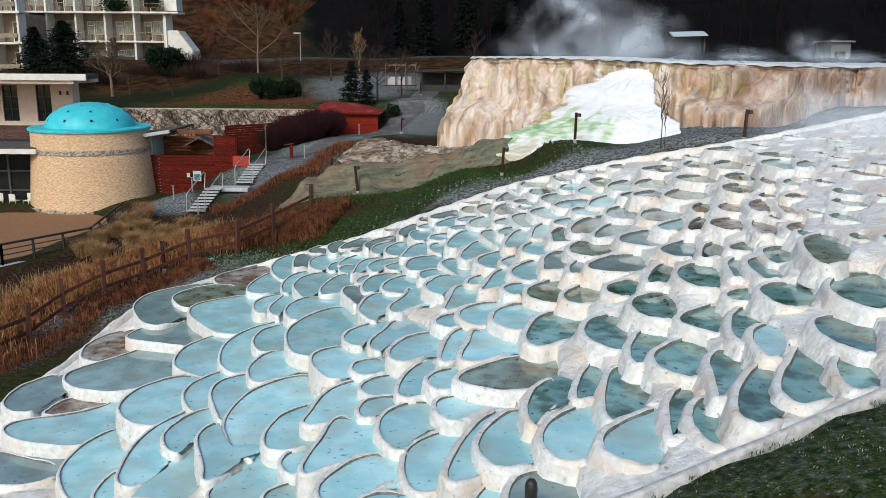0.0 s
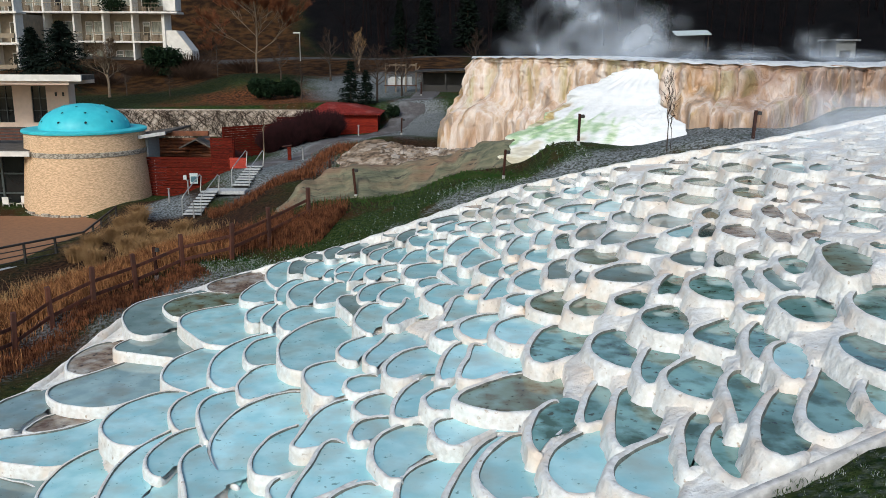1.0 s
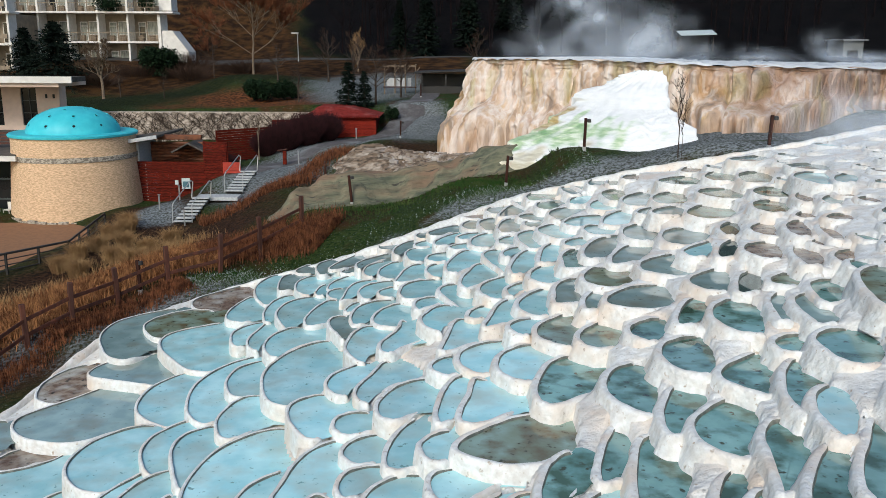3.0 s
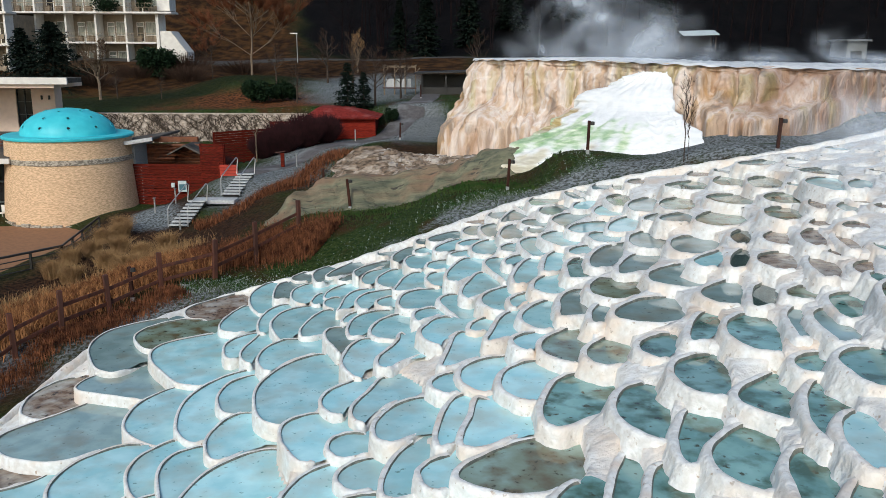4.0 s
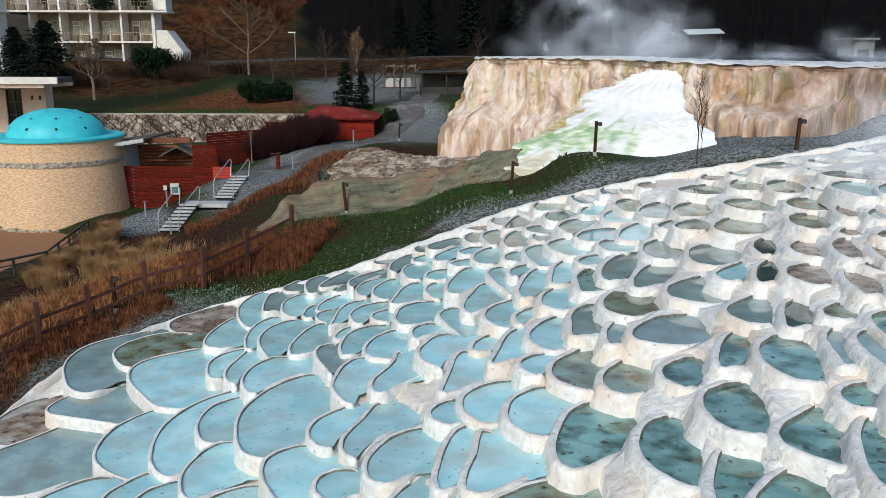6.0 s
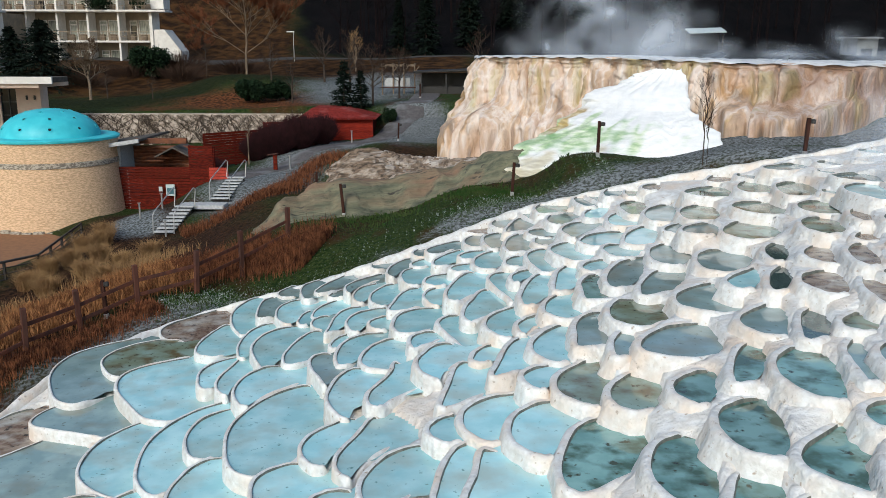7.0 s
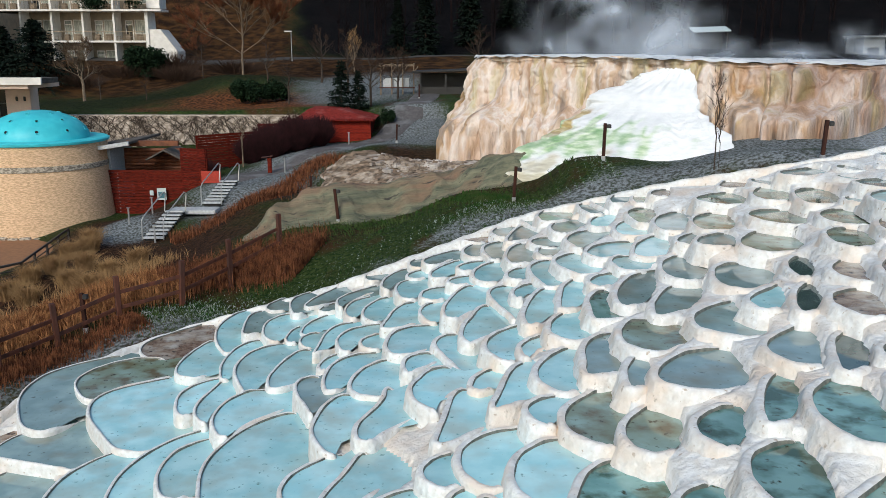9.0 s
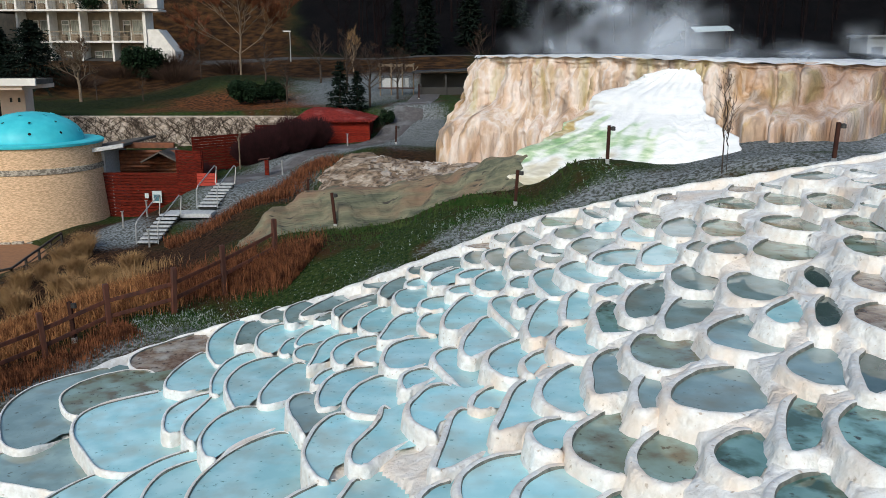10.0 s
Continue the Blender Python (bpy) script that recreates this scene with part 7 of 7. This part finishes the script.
def beyond(points, width, gap):
    """A scatter along a line, kept to the far side of the fence."""
    near = strip(points, width)

    def at(rng):
        spot = near(rng)
        if spot is None:
            return None
        x, y = spot
        for (ax, ay), (bx, by) in zip(FENCE, FENCE[1:]):
            if min(ay, by) - 0.8 < y <= max(ay, by) and (bx - ax) * (y - ay) - (by - ay) * (x - ax) < gap * math.hypot(bx - ax, by - ay):
                return None
        return x, y
    return at


def clumps(points, r):
    """Rounded tufts at the given places."""
    def at(rng):
        x, y = rng.choice(points)
        a, f = rng.uniform(0, 6.28), r * rng.random()
        return x + f * math.cos(a), y + f * math.sin(a)
    return at


back = [(-15.2, 22.5), (-14.2, 27.5), (-12.9, 30.8), (-11.4, 33.0), (-9.4, 34.8)]
blades("reeds", 17000, beyond(back, 2.4, 0.12), 0.25, 0.72, M_REED, "tall dry tan reeds behind the timber fence", 1, 0.009, 0.6, True)
blades("reeds", 5000, strip([(-16.0, 29), (-15.0, 33.5), (-13.4, 37), (-11.6, 40)], 2.6), 0.25, 0.6, M_STRAW, "thin straw-coloured grass below the terrace", 2, 0.008, 0.8)
front = [(-13.0, 22.5), (-12.2, 25.5), (-11.2, 28.2), (-10.0, 29.8), (-8.9, 31.0)]
blades("reeds", 15000, strip(front, 0.8), 0.08, 0.34, M_REED2, "russet dry stems between fence and pools", 3, 0.007, 0.35)
blades("reeds", 14000, strip([(-9.4, 34.2), (-7.6, 35.0), (-6.2, 35.2), (-5.2, 34.9), (-4.4, 34.6)], 1.3), 0.3, 0.85, M_REED2, "russet dry stems at the end of the fence", 4, 0.008, 0.5)
blades("reeds", 8000, strip([(-12.0, 43.6), (-9.6, 44.8), (-8.0, 46.2), (-6.8, 49.4), (-5.9, 52)], 1.3), 0.12, 0.65, M_REED2, "russet dry grass on the gravel bank", 5, 0.010, 0.5)
tufts = [(-15.6, 43.5), (-16.2, 42.8), (-15.8, 40.4), (-14.8, 41.0), (-16.3, 39.3), (-13.4, 39.9), (-12.7, 41.2), (-16.6, 38.2), (-16.0, 44.6), (-14.4, 38.6), (-15.5, 37.4), (-13.2, 37.4)]
blades("reeds", 12000, clumps(tufts, 0.38), 0.45, 0.85, M_STRAW, "rounded tufts of straw-coloured grass beside the terrace", 6, 0.008, 1.15)
verge = [(-9.0, 31.0), (-6, 31.6), (-3, 32.4), (0, 34.2), (3, 35.6), (6, 35.9)]
blades("grass_tufts", 9000, strip(verge, 2.0), 0.05, 0.16, M_BLADE, "green winter grass blades beside the pool field", 7, 0.012, 0.8)
blades("grass_tufts", 16000, strip(verge, 1.7), 0.03, 0.10, M_FROSTBLADE, "frosted grass blades beside the pool field", 8, 0.012, 0.8)
blades("grass_tufts", 8000, strip([(-6, 36.4), (-2, 37.4), (0.5, 38.2), (2.5, 37.8), (4.5, 37.2)], 2.2), 0.05, 0.18, M_BLADE, "green winter grass below the run-off", 9, 0.014, 0.8)
bank = [(1.0, 8.0), (4, 9.0), (7, 10.0), (10, 11.0)]
blades("grass_tufts", 9000, strip(bank, 2.2), 0.02, 0.06, M_FROSTBLADE, "frosted grass on the near bank", 10, 0.004, 0.9)
blades("grass_tufts", 9000, strip(bank, 2.2), 0.03, 0.08, M_BLADE, "dull green grass on the near bank", 11, 0.005, 0.9)


# ---- the wood ----
def wood():
    rng = random.Random(21)
    verts, faces = [], []

    def spar(a, b, w0, w1):
        i = len(verts)
        d = Vector((w0, 0, 0)), Vector((0, w0, 0))
        verts.extend([a + d[0], a - d[0] * 0.5 + d[1] * 0.87, a - d[0] * 0.5 - d[1] * 0.87, b])
        faces.extend([(i, i + 1, i + 3), (i + 1, i + 2, i + 3), (i + 2, i, i + 3)])

    for k in range(900):
        x, y = rng.uniform(-110, 130), rng.uniform(113, 190)
        if x < -14 and y < 128 + 0.3 * abs(x):
            continue
        z = float(land(x, y))
        h = rng.uniform(7, 13)
        spar(Vector((x, y, z - 0.2)), Vector((x + rng.uniform(-0.5, 0.5), y, z + h)), rng.uniform(0.10, 0.22), 0)
        for j in range(16):
            f = rng.uniform(0.3, 0.95)
            a = Vector((x, y, z + h * f))
            t = rng.uniform(0, 6.28)
            L = h * 0.3 * (1.1 - f) + 0.5
            b = a + Vector((L * math.cos(t), L * math.sin(t), L * rng.uniform(0.6, 1.4)))
            spar(a, b, 0.05, 0)
            for s in range(3):
                c = a.lerp(b, rng.uniform(0.3, 0.9))
                spar(c, c + Vector((rng.uniform(-1, 1), rng.uniform(-1, 1), rng.uniform(0, 1.2))) * L * 0.45, 0.035, 0)
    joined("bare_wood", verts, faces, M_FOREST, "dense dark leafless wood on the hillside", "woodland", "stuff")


wood()


# ---- steam ----
def steam_material():
    m = bpy.data.materials.new("thin_steam")
    m.use_nodes = True
    n, link = m.node_tree.nodes, m.node_tree.links.new
    b = n["Principled BSDF"]
    b.inputs["Base Color"].default_value = (0.78, 0.87, 1.0, 1)
    b.inputs["Roughness"].default_value = 1.0
    b.inputs["Specular IOR Level"].default_value = 0.0
    co = n.new("ShaderNodeTexCoord")
    ln = n.new("ShaderNodeVectorMath")
    ln.operation = "LENGTH"
    link(co.outputs["Object"], ln.inputs[0])
    fade = n.new("ShaderNodeMapRange")
    fade.interpolation_type = "SMOOTHSTEP"
    fade.inputs["From Min"].default_value, fade.inputs["From Max"].default_value = 0.98, 0.1
    link(ln.outputs["Value"], fade.inputs["Value"])
    geo = n.new("ShaderNodeNewGeometry")
    tx = n.new("ShaderNodeTexNoise")
    tx.inputs["Scale"].default_value, tx.inputs["Detail"].default_value, tx.inputs["Distortion"].default_value = 0.45, 8, 0.8
    link(geo.outputs["Position"], tx.inputs["Vector"])
    nz = n.new("ShaderNodeMapRange")
    nz.inputs["From Min"].default_value, nz.inputs["From Max"].default_value, nz.inputs["To Max"].default_value = 0.33, 0.72, 0.52
    link(tx.outputs[0], nz.inputs["Value"])
    big = n.new("ShaderNodeTexNoise")
    big.inputs["Scale"].default_value, big.inputs["Detail"].default_value, big.inputs["Distortion"].default_value = 0.16, 3, 1.2
    link(geo.outputs["Position"], big.inputs["Vector"])
    gap = n.new("ShaderNodeMapRange")
    gap.interpolation_type = "SMOOTHSTEP"
    gap.inputs["From Min"].default_value, gap.inputs["From Max"].default_value = 0.36, 0.58
    link(big.outputs[0], gap.inputs["Value"])
    wisp = n.new("ShaderNodeMath")
    wisp.operation = "MULTIPLY"
    link(gap.outputs[0], wisp.inputs[0])
    link(nz.outputs[0], wisp.inputs[1])
    mul = n.new("ShaderNodeMath")
    mul.operation = "MULTIPLY"
    link(fade.outputs[0], mul.inputs[0])
    link(wisp.outputs[0], mul.inputs[1])
    link(mul.outputs[0], b.inputs["Alpha"])
    return m


M_STEAM = steam_material()


def steam(x, y, z, w, h, seed):
    """One billowing veil of steam, bowed and uneven."""
    rng = random.Random(seed)
    bm = bmesh.new()
    n = 14
    g = [[bm.verts.new((2 * i / n - 1, 0.12 * math.sin(3 * i / n + seed) + 0.1 * math.sin(5 * j / n + 2 * seed), 2 * j / n - 1)) for i in range(n + 1)] for j in range(n + 1)]
    for j in range(n):
        for i in range(n):
            bm.faces.new((g[j][i], g[j][i + 1], g[j + 1][i + 1], g[j + 1][i]))
    o = link_mesh("steam", bm, M_STEAM, smooth=True)
    tagged(o, "thin white steam drifting off the hot crust", "steam", "steam over the salt hill", kind="stuff")
    o.matrix_basis = pose(x, y, z, 0, 0, rng.uniform(-20, 20)) @ Matrix.Diagonal((w, w, h, 1))


for k, (x, y, z, w, h) in enumerate([(9.6, 46.5, 10.4, 3.4, 1.9), (8.6, 50, 11.4, 3.6, 3.2), (7.0, 55, 10.6, 5, 1.6), (11.5, 53, 11.0, 4.2, 2.4), (20, 50, 9.9, 9, 0.8), (27, 49, 9.9, 8, 0.8), (17, 43.5, 9.8, 7, 0.6), (7.6, 58, 12.9, 4, 3.6), (25.5, 60, 11.0, 2.4, 1.6), (13, 47, 10.0, 5, 0.9)]):
    steam(x, y, z, w, h, k + 1)
for k, (x, y, z, w, h) in enumerate([(15, 31, 8.2, 5.0, 1.6), (17, 27, 8.6, 5.0, 1.9), (13.0, 22.5, 7.9, 3.6, 1.6), (12.2, 27.5, 7.6, 3.2, 1.2)]):
    steam(x, y, z, w, h, k + 30)
